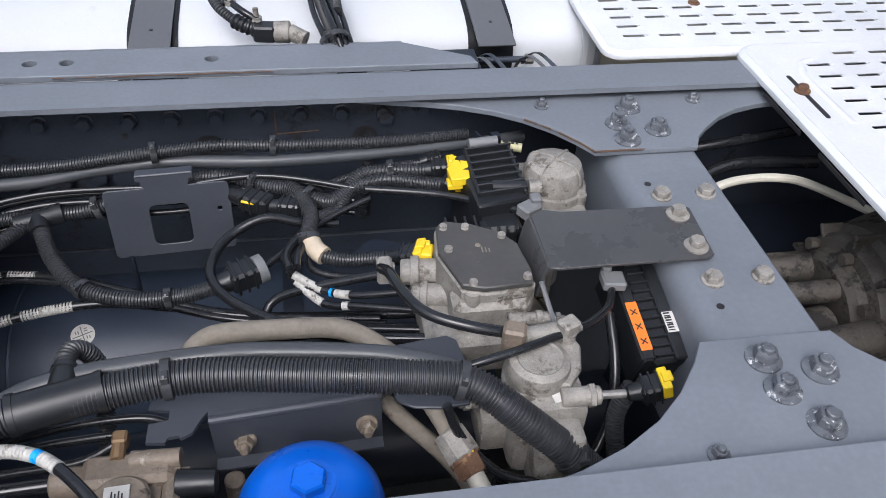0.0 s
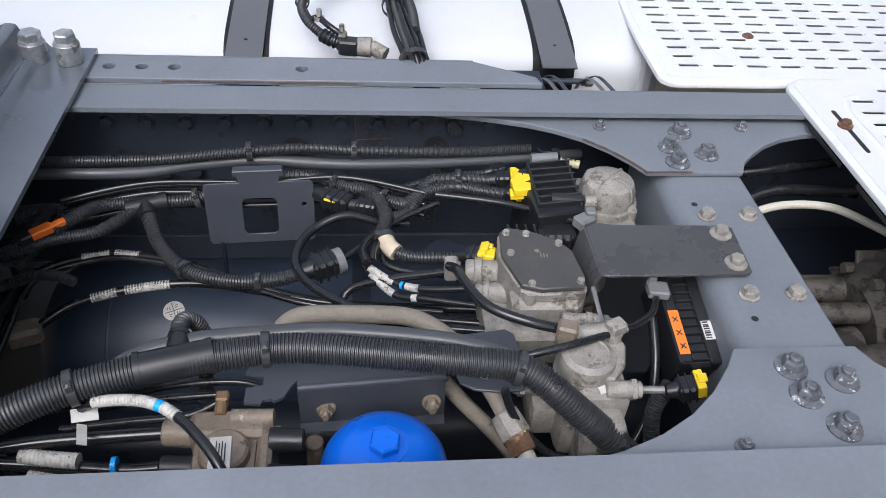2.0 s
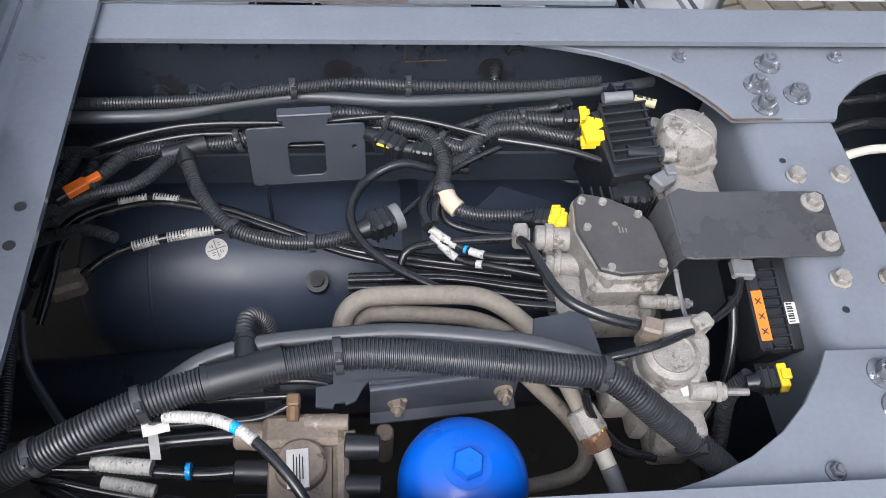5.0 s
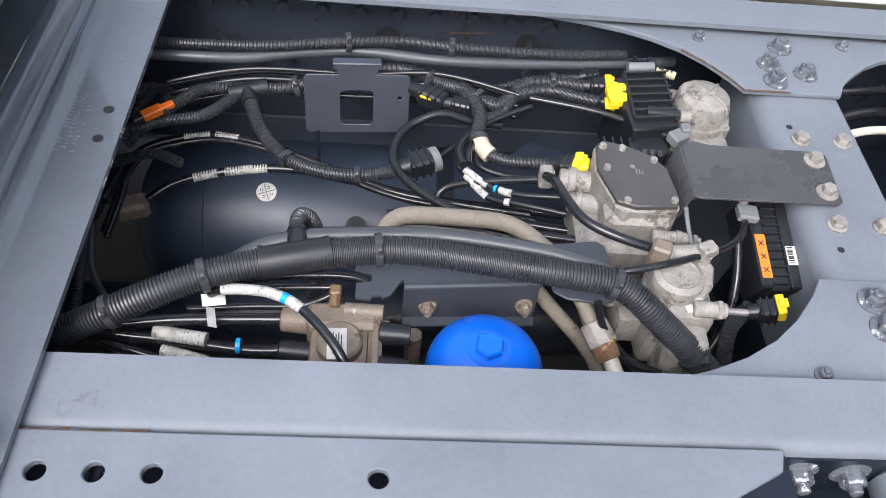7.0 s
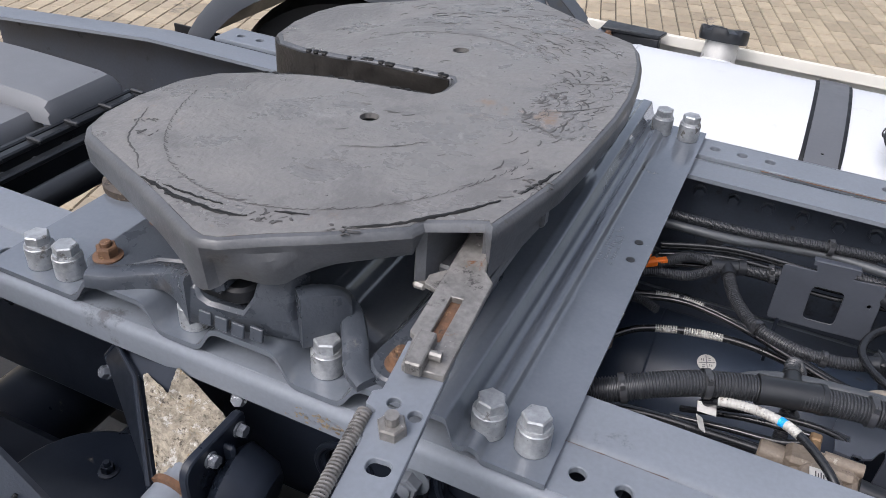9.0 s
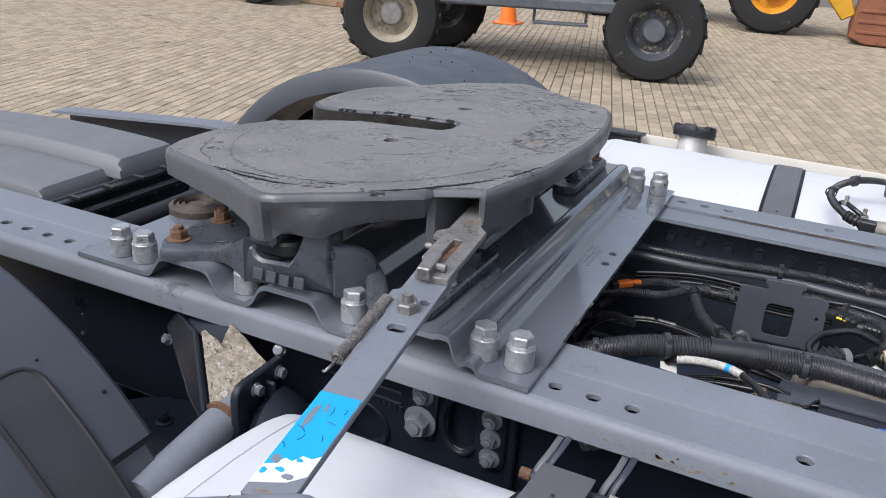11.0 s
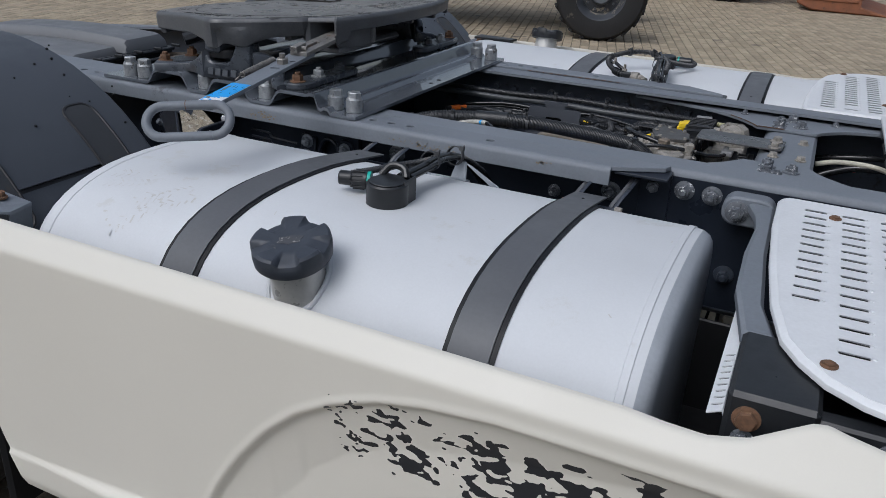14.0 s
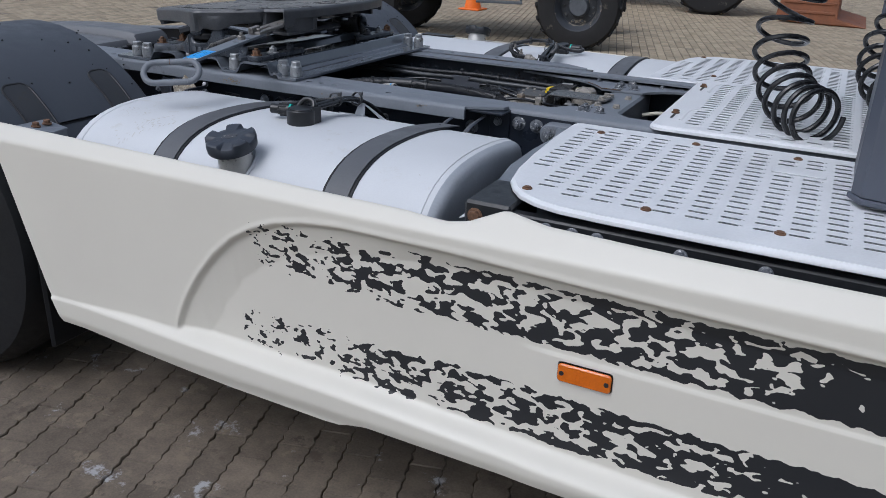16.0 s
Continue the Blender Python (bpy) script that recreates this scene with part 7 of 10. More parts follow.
part("top_plate", G().lathe([(0.0, 0.730), (0.132, 0.730), (0.132, 0.738), (0.122, 0.746), (0.112, 0.762), (0.106, 0.766), (0.0, 0.768)], Matrix.Translation((-0.52, -0.60, 0)), 32), M_chassis_dark, asp, "dark pressed steel top plate")
for x, y in ((-0.515, -0.555), (-0.560, -0.640)):
    flange_bolt((x, y, 0.767), (0, 0, 1), 0.009, 0.010, M_chassis_dark, 1.5, 10, 0.006, "air spring bolts", "black bolt on the air spring plate")
# worn round ring and box behind the coupling
solid("wire_coil", G().lathe([(0.020, 0.962), (0.052, 0.962), (0.055, 0.975), (0.055, 0.985), (0.046, 0.990), (0.044, 0.984), (0.036, 0.990), (0.034, 0.984), (0.026, 0.990), (0.024, 0.984), (0.010, 0.988)], Matrix.Translation((-0.735, -0.215, -0.01)), 28), mat('rusty_wire', (0.055, 0.043, 0.034), 0.6, vary=0.5, scale=60, bump=0.5, spots=[((0.20, 0.155, 0.11), 50, 0.6), ((0.015, 0.014, 0.013), 30, 0.55)]), "rusty wound steel coil beside the rail", "coil")

# dark filler added in the space beside the near rail, to hide bright paving
arm_ = thing("spring_carrier", "dark filler beams added beside the frame", "spring carrier", (-0.55, -0.54, 0.45))
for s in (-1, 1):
    part("filler_beam", G().box((-1.35, s * 0.54 - 0.09, 0.50), (-0.02, s * 0.54 + 0.09, 0.62), 0.02), M_chassis_dark, arm_)
part("filler_link", G().box((-0.75, -0.48, 0.44), (-0.66, 0.48, 0.54), 0.02), M_chassis_dark, arm_)
part("filler_drum", G().cyl((-0.28, -0.60, 0.66), (-0.10, -0.56, 0.70), 0.075, n=24, bev=0.012), M_chassis_dark, arm_)

# ---------------------------------------------------------------- fuel tanks
def smooth01(t):
    t = min(1, max(0, t))
    return t * t * (3 - 2 * t)


def fuel_tank(s, x0, x1, straps, cap_x, label):
    """s: -1 on the near side, 1 on the far side."""
    t = thing("fuel_tank", label, "fuel tank", ((x0 + x1) / 2, 0.86 * s, 0.35), "fuel tanks")
    # crowned top that falls away towards the skirt
    prof = [(0.580, 0.40), (0.580, 0.868), (0.583, 0.886), (0.592, 0.900), (0.606, 0.910), (0.630, 0.9185), (0.680, 0.9275), (0.740, 0.9345), (0.800, 0.9380), (0.860, 0.9390), (0.910, 0.9380), (0.955, 0.9345), (0.995, 0.9280), (1.030, 0.9190), (1.062, 0.9065), (1.090, 0.8905), (1.113, 0.8720), (1.132, 0.8500), (1.146, 0.8240), (1.154, 0.7940), (1.157, 0.7600), (1.157, 0.45), (1.12, 0.37), (1.05, 0.35), (0.66, 0.35)]
    n = len(prof)
    inner = 0.102
    RAISE = 0.0068

    def ring(x, k):
        return [(x, s * (0.85 + (y - 0.85) * k), 0.63 + (z - 0.63) * k) for y, z in prof]

    g, rings = G(), [(x0, 0.93), (x0 + 0.006, 0.965), (x0 + 0.018, 0.990), (x0 + 0.030, 1.0), (x0 + 0.036, 1.0), (x0 + 0.037, 1.004), (x0 + 0.045, 1.004), (x0 + 0.046, 1.0)]
    rings += [(x0 + 0.046 + (x1 - x0 - 0.094) * i / 10, 1.0) for i in range(1, 10)]
    rings += [(x1 - 0.048, 1.0), (x1 - 0.047, 1.006), (x1 - 0.036, 1.006), (x1 - 0.035, 1.0), (x1 - 0.022, 0.993)]
    vs, fs = [], []
    for x, k in rings:
        vs += ring(x, k)
    for j in range(len(rings) - 1):
        for i in range(n):
            q = (j * n + i, j * n + (i + 1) % n, (j + 1) * n + (i + 1) % n, (j + 1) * n + i)
            fs.append(q)
    fs.append(tuple(range(n)))
    g.add(vs, fs)
    part("shell", g, M_alu_tank, t, "brushed aluminium shell", sharp=40)
    vs, fs = [], []
    ends = [(x1 - 0.022, 0.993), (x1 - 0.010, 0.975), (x1 - 0.003, 0.945), (x1, 0.90)]
    for x, k in ends:
        vs += ring(x, k)
    for j in range(3):
        for i in range(n):
            fs.append((j * n + i, j * n + (i + 1) % n, (j + 1) * n + (i + 1) % n, (j + 1) * n + i))
    fs.append(tuple(range(3 * n, 4 * n)))
    part("end_plate", G().add(vs, fs), M_alu_end, t, "dull grey speckled end plate", sharp=40)
    def skew(y):
        """The near straps run slightly askew."""
        if s > 0:
            return 0.0
        k = max(0.0, min(1.0, (1.15 - y) / 0.55))
        return (0.025 if sx < 0.5 else 0.004) * k

    for sx in straps:
        st = thing("tank_strap", "dark grey steel tank strap with rubber underlay", "strap", (sx, s * 0.86, 0.4), "tank straps")
        for nm, w, k, mm, lb in (("rubber_underlay", 0.0400, 1.008, M_rubber, "black rubber strip"), ("steel_band", 0.0320, 1.014, M_strap, "painted steel band")):
            line = [p for p in prof if p[1] > 0.36]
            if nm == "steel_band":
                # the band runs on past the tank's edge towards the rail
                line = [(0.540, 0.905), (0.575, 0.9115), (0.610, 0.9170), (0.640, 0.9215)] + [p for p in line if p[0] > 0.66]
            vs, fs = [], []
            up = [(0.85 + (y - 0.85) * k, 0.63 + (z - 0.63) * k + (0.001 if nm == "steel_band" else 0)) for y, z in line]
            dn = [(0.85 + (y - 0.85) * (k - 0.007), 0.63 + (z - 0.63) * (k - 0.007)) for y, z in line]
            for x in (sx - w, sx + w):
                vs += [(x + skew(y), s * y, z) for y, z in up] + [(x + skew(y), s * y, z) for y, z in dn]
            m_ = len(line)
            for i in range(m_ - 1):
                fs += [(i, i + 1, 2 * m_ + i + 1, 2 * m_ + i), (m_ + i, m_ + i + 1, 3 * m_ + i + 1, 3 * m_ + i), (i, i + 1, m_ + i + 1, m_ + i), (2 * m_ + i, 2 * m_ + i + 1, 3 * m_ + i + 1, 3 * m_ + i)]
            part(nm, G().add(vs, fs), mm, st, lb)
        # wide end tongue, hook links and eye bolt towards the rail
        sx += skew(0.55)
        ya = 0.452 + inner * 0.75
        for dx in (-0.036, 0.046):
            for q, e in ((0.0, 0.0), (0.012, 0.006)):
                part("hook_link", G().tube([(sx + dx - 0.010 + q, s * (ya + 0.010), 0.868 + e), (sx + dx - 0.006 + q, s * (ya - 0.004), 0.890 + e), (sx + dx + 0.004 + q, s * (ya - 0.034), 0.908 + e), (sx + dx + 0.012 + q, s * 0.405, 0.922 + e)], 0.0042, 8, squash=0.35), M_web if q else M_strap, st)
        part("hook_nut", G().hexa((sx + 0.050, s * (ya + 0.006), 0.884), (sx + 0.064, s * (ya + 0.006), 0.884), 0.009), M_castalu, st, "dull hexagon nut of the hook")
        part("cross_pin", G().cyl((sx - 0.048, s * (ya + 0.006), 0.884), (sx + 0.052, s * (ya + 0.006), 0.884), 0.0055, n=12), M_web, st, "dark steel cross pin")
        part("rusty_pin_end", G().cyl((sx - 0.060, s * (ya + 0.006), 0.884), (sx - 0.046, s * (ya + 0.006), 0.884), 0.0075, n=10), M_rusty, st, "rusty pin end")
        # black disc painted as the shade of a hole in the band
        part("small_hole_shade", G().cyl((sx, s * (0.50 + inner), 0.914 + RAISE), (sx, s * (0.50 + inner), 0.9156 + RAISE), 0.003, n=10), M_flat_black, st)
    # filler neck and cap
    cx, cy = cap_x, s * 1.120
    D = -0.014 if s < 0 else 0.004
    cap = thing("filler_cap", "black notched plastic cap on an aluminium filler neck", "filler cap", (cx, cy, 0.86), "filler caps")
    # the neck stands askew, leaning out over the skirt
    TILT = Matrix.Translation((cx, cy, 0.945)) @ pose(0, 0, 0, -15 * s, 0, 0) @ Matrix.Translation((-cx, -cy, -0.945))
    part("neck", G().cyl(TILT @ Vector((cx, cy, 0.81)), TILT @ Vector((cx, cy, 0.948 + D)), 0.0480, 0.0415, 32), M_neck, cap, "aluminium filler neck")
    by = cy - s * 0.019
    bead = [(cx + 0.049 * math.cos(a), by + s * 0.002 + (0.050 if s > 0 or math.sin(a) > 0 else 0.046) * math.sin(a), 0.0) for a in np.linspace(0, 2 * math.pi, 30)]
    ridge = [p for p in prof if p[1] > 0.75 and p[0] > 0.62]
    bead = [(x, y, float(np.interp(abs(y), [p[0] for p in ridge], [p[1] for p in ridge])) + 0.001) for x, y, z in bead]
    part("weld_bead", G().tube(bead, 0.0045, 8, smooth=False), M_alu_tank, cap, "welded ring")
    # round skirt, and a crown of five raised lobes with scooped gaps between them
    g = G()
    N = 100
    zs = [(0.936, 0.0590, 0, 0), (0.939, 0.0612, 0, 0), (0.951, 0.0618, 0, 0.0010), (0.9555, 0.0612, 0.003, 0.0022), (0.9600, 0.0590, 0.0085, 0.0034), (0.9620, 0.0550, 0.0100, 0.0034), (0.9635, 0.0480, 0.0080, 0.0015), (0.9665, 0.0400, 0.0035, 0), (0.9690, 0.0320, 0.0005, 0), (0.9684, 0.0280, 0, 0), (0.9688, 0.002, 0, 0)]
    vs, fs = [], []
    for z, r0, up_, out_ in zs:
        for i in range(N):
            a = 2 * math.pi * i / N
            lobe = smooth01((math.cos(5 * (a - radians(118))) + 0.42) / 0.55)
            r_ = r0 + out_ * lobe
            vs.append(TILT @ Vector((cx + r_ * math.cos(a), cy + r_ * math.sin(a), z + D + up_ * lobe)))
    for j in range(len(zs) - 1):
        for i in range(N):
            fs.append((j * N + i, j * N + (i + 1) % N, (j + 1) * N + (i + 1) % N, (j + 1) * N + i))
    fs += [tuple(reversed(range(N))), tuple(range((len(zs) - 1) * N, len(zs) * N))]
    g.add(vs, fs)
    if s < 0:
        random.seed(17)
        blob = [(0.021 * random.uniform(0.7, 1.1) * math.cos(a), 0.012 * random.uniform(0.6, 1.1) * math.sin(a)) for a in np.linspace(0, 2 * math.pi, 19)[:-1]]
        part("worn_print", G().plate(blob, [], 0, 0.0006, TILT @ Matrix.Translation((cx, cy, 0.9686 + D)) @ pose(0, 0, 0, 0, 0, 35)), mat("worn_print", (0.055, 0.058, 0.066), 0.6, vary=0.3, scale=60, bump=0.2, spots=[((0.30, 0.29, 0.28), 70, 0.54)]), cap, "pale worn print on the cap")
    part("cap", g, mat("cap_plastic", (0.034, 0.041, 0.055), 0.5, vary=0.2, scale=30, bump=0.2, spots=[((0.13, 0.125, 0.12), 22, 0.64)]) if s < 0 else M_plastic, cap, "notched black cap")
    return t


fuel_tank(-1, -0.264, 0.870, (0.083, 0.612), 0.304, "brushed aluminium fuel tank with two dark straps, footprints on top")
fuel_tank(1, -0.27, 1.02, (0.243, 0.806), -0.038, "brushed aluminium fuel tank with two dark straps and cables on top")
# faint dirty shoe prints and scuffs on the near tank
M_print = mat("dried_mud_print", (0.475, 0.475, 0.460), 0.6, vary=0.12, scale=60, bump=0.1, spots=[((0.55, 0.565, 0.585), 60, 0.46)])
g = G()
random.seed(9)


def tank_z(y):
    """Height of the near tank's top at a distance from the middle."""
    return float(np.interp(abs(y), [0.606, 0.68, 0.74, 0.80, 0.86, 0.91, 0.955, 0.995, 1.03, 1.062, 1.09, 1.113], [0.910, 0.9275, 0.9345, 0.938, 0.939, 0.938, 0.9345, 0.928, 0.919, 0.9065, 0.8905, 0.872]))


def mark(x, y, L, w, d):
    """A thin streak of dried mud lying on the shell."""
    c_, s_ = math.cos(d), math.sin(d)
    q = [(x + a * c_ - b_ * s_, y + a * s_ + b_ * c_) for a, b_ in ((-L, -w), (L * 0.8, -w * 0.7), (L, w), (-L * 0.9, w * 0.8))]
    g.add([(a, b_, tank_z(b_) + 0.0062) for a, b_ in q], [(0, 1, 2, 3)])


for bx, by, k in ((-0.075, -1.055, 0.9), (-0.03, -1.02, 0.8), (-0.14, -0.985, 0.3)):
    for i in range(8):
        for j in range(4):
            if random.random() < 0.35:
                continue
            u_, v_ = (i - 4) * 0.013, (j - 1.5) * 0.017
            mark(bx + u_ * math.cos(k) - v_ * math.sin(k), by + u_ * math.sin(k) + v_ * math.cos(k), random.uniform(0.005, 0.010), random.uniform(0.0014, 0.0032), k + 0.9 * (-1) ** j)
for i in range(34):
    mark(random.uniform(-0.22, 0.82), random.uniform(-1.08, -0.60), random.uniform(0.002, 0.008), random.uniform(0.0003, 0.0010), random.uniform(0, 3.1))
g.v = [(x, y, z - 0.0057) for x, y, z in g.v]
solid("shoe_prints", g, M_print, "faint dried mud shoe prints and scuffs on the tank", "dirt", kind="stuff")
# level sensor on the near tank
sn = thing("level_sensor", "black tank level sensor with a cable plug and teal seal", "sensor", (0.320, -0.864, 0.936))
part("body", G().cyl((0.330, -0.866, 0.936), (0.330, -0.866, 0.978), 0.038, 0.038, 32, 0.003).box((0.292, -0.866, 0.940), (0.360, -0.816, 0.976), 0.003).box((0.362, -0.869, 0.938), (0.366, -0.824, 0.983), 0.001), M_plastic, sn)
part("cover", G().plate(circle(0.330, -0.866, 0.033, 28), [], 0.9780, 0.9805, bev=0.001), M_plastic, sn)
part("seal", G().cyl((0.283, -0.842, 0.964), (0.277, -0.844, 0.964), 0.0165, n=18), M_teal, sn, "teal seal ring")
part("plug", G().cyl((0.277, -0.844, 0.964), (0.251, -0.853, 0.965), 0.0175, 0.0155, 18, 0.001).cyl((0.251, -0.853, 0.965), (0.227, -0.861, 0.966), 0.0135, n=14, bev=0.002), M_plastic, sn, "black ribbed cable plug")
gg = G()
for i in range(10):
    a = radians(36 * i)
    p = Vector((0.264, -0.849, 0.965))
    gg.obox((p.x, p.y + 0.0172 * math.cos(a), p.z + 0.0172 * math.sin(a)), (0.022, 0.003, 0.003), (0, 0, 19), 0.0005)
part("grip_rib", gg, M_plastic, sn)
part("bow", G().tube([(0.300, -0.836, 0.976), (0.315, -0.824, 0.994), (0.340, -0.824, 0.992), (0.350, -0.834, 0.978)], 0.007, 10), M_plastic, sn)
SC = [(0.249, -0.854, 0.975), (0.277, -0.824, 0.978), (0.305, -0.781, 0.980), (0.332, -0.735, 0.980), (0.338, -0.680, 0.976)]
conduit("sensor_cable", SC, 0.0065, "thin black corrugated cable of the level sensor", (0.001, 0.003))
SC2 = [(0.339, -0.818, 0.978), (0.342, -0.750, 0.978), (0.338, -0.690, 0.976), (0.342, -0.632, 0.968), (0.352, -0.585, 0.952), (0.366, -0.548, 0.925), (0.374, -0.50, 0.88)]
line_(SC2, 0.0062, "black cables leaving the tank sensor")
line_([(x + 0.012, y, z - 0.003) for x, y, z in SC2], 0.0055, "black cables leaving the tank sensor")
line_([(x - 0.011, y, z - 0.004) for x, y, z in SC2], 0.0055, "black cables leaving the tank sensor")
tie(SC2, 0.30, 0.018)
tie(SC2, 0.60, 0.018)
sbk = thing("sensor_bracket", "bright aluminium cable bracket on the tank edge", "bracket", (0.35, -0.60, 0.915))
part("foot_plate", slab([(0.288, -0.618, 0.9150), (0.300, -0.632, 0.9185), (0.378, -0.622, 0.9165), (0.376, -0.598, 0.9080), (0.330, -0.592, 0.9040)], (0, 0, 0.004)), M_alu_end, sbk)
part("upright", slab([(0.338, -0.612, 0.915), (0.372, -0.618, 0.916), (0.366, -0.604, 0.950), (0.346, -0.600, 0.950)], (0.002, 0.004, 0)), M_alu_end, sbk)
part("brace", slab([(0.368, -0.606, 0.948), (0.378, -0.604, 0.944), (0.436, -0.592, 0.905), (0.418, -0.592, 0.905)], (0.001, 0.004, 0)), M_alu_end, sbk, "slanting bright strip")
# cables on the far tank
fc = [(0.433, 0.530, 0.946), (0.401, 0.538, 0.952), (0.376, 0.557, 0.959), (0.353, 0.580, 0.972), (0.344, 0.624, 0.981), (0.365, 0.688, 0.989), (0.409, 0.730, 0.995), (0.456, 0.742, 0.995), (0.485, 0.725, 0.989), (0.502, 0.679, 0.985), (0.511, 0.611, 0.976), (0.520, 0.545, 0.967), (0.534, 0.477, 0.953), (0.560, 0.420, 0.900)]
conduit("far_cable", fc, 0.0082, "black corrugated cable in an arch over the far tank", (0.0016, 0.005))
for k, (dx, dy, dz) in enumerate(((-0.012, 0, -0.002), (0.013, 0.004, 0.004), (0.002, 0, 0.012), (0.024, 0, -0.004), (0.014, 0.002, -0.010))):
    line_([(0.486 + dx, 0.721 + dy, 0.989 + dz), (0.502 + dx * 0.8, 0.679, 0.985 + dz), (0.511 + dx, 0.611, 0.976 + dz), (0.520 + dx * 1.2, 0.545, 0.967 + dz), (0.534 + dx, 0.477, 0.953 + dz), (0.56 + dx, 0.42, 0.90)], 0.0048, "black cables running off the far tank")
for f in (0.22, 0.36, 0.48, 0.66, 0.88):
    tie(fc, f, 0.0105 if f < 0.6 else 0.022)
conduit("far_cable", [(0.491, 0.721, 0.987), (0.511, 0.693, 0.989), (0.535, 0.627, 0.982), (0.541, 0.551, 0.970)], 0.0095, "thicker black corrugated sleeve over the cable bundle", (0.0018, 0.005))
line_([(0.347, 0.619, 0.975), (0.360, 0.580, 0.972), (0.374, 0.574, 0.978), (0.396, 0.548, 0.973), (0.417, 0.540, 0.962)], 0.0055, "short black branch cable on the far tank")
for x, y, z in ((0.376, 0.572, 0.981), (0.415, 0.543, 0.967)):
    solid("cable_clip", G().cyl((x, y, z - 0.004), (x, y, z + 0.014), 0.0045, n=10).cyl((x, y, z - 0.006), (x, y, z), 0.009, n=12), M_castalu, "small grey clip on the branch cable", "clip")
u = thing("hose_union", "grey metal union with a ribbed boot on the far tank edge", "union", (0.443, 0.528, 0.931))
part("boot", G().tube([(0.382, 0.551, 0.957), (0.399, 0.539, 0.953), (0.422, 0.532, 0.948)], 0.0125, 14, ribs=(0.0025, 0.008)), M_plastic, u)
part("plug_body", G().obox((0.427, 0.531, 0.947), (0.034, 0.028, 0.026), (0, 0, -8), 0.003), M_plastic, u)
part("metal_ring", G().cyl((0.441, 0.531, 0.947), (0.466, 0.528, 0.947), 0.0165, 0.0175, 18, 0.002).cyl((0.466, 0.528, 0.947), (0.489, 0.515, 0.940), 0.013, n=16), M_castalu, u)
part("tag", G().obox((0.464, 0.545, 0.952), (0.024, 0.016, 0.001), (10, 5, 10), 0), M_white, u, "small white paper tag")
fs_ = thing("far_sensor", "black level sensor on the far tank", "sensor", (0.497, 0.839, 0.928))
part("body", G().cyl((0.497, 0.841, 0.926), (0.493, 0.836, 0.977), 0.030, n=24, bev=0.003).box((0.475, 0.802, 0.928), (0.526, 0.839, 0.960), 0.003), M_plastic, fs_)
part("plug", G().cyl((0.525, 0.837, 0.962), (0.581, 0.833, 0.965), 0.0155, 0.0135, 16, 0.003), M_plastic, fs_)
part("seal", G().cyl((0.532, 0.836, 0.962), (0.537, 0.836, 0.962), 0.0175, n=16), M_teal, fs_, "teal seal ring")
conduit("far_cable", [(0.577, 0.833, 0.965), (0.591, 0.823, 0.962), (0.578, 0.800, 0.958), (0.544, 0.733, 0.972), (0.514, 0.700, 0.981)], 0.0085, "black corrugated cable from the far sensor plug", (0.0014, 0.0045))

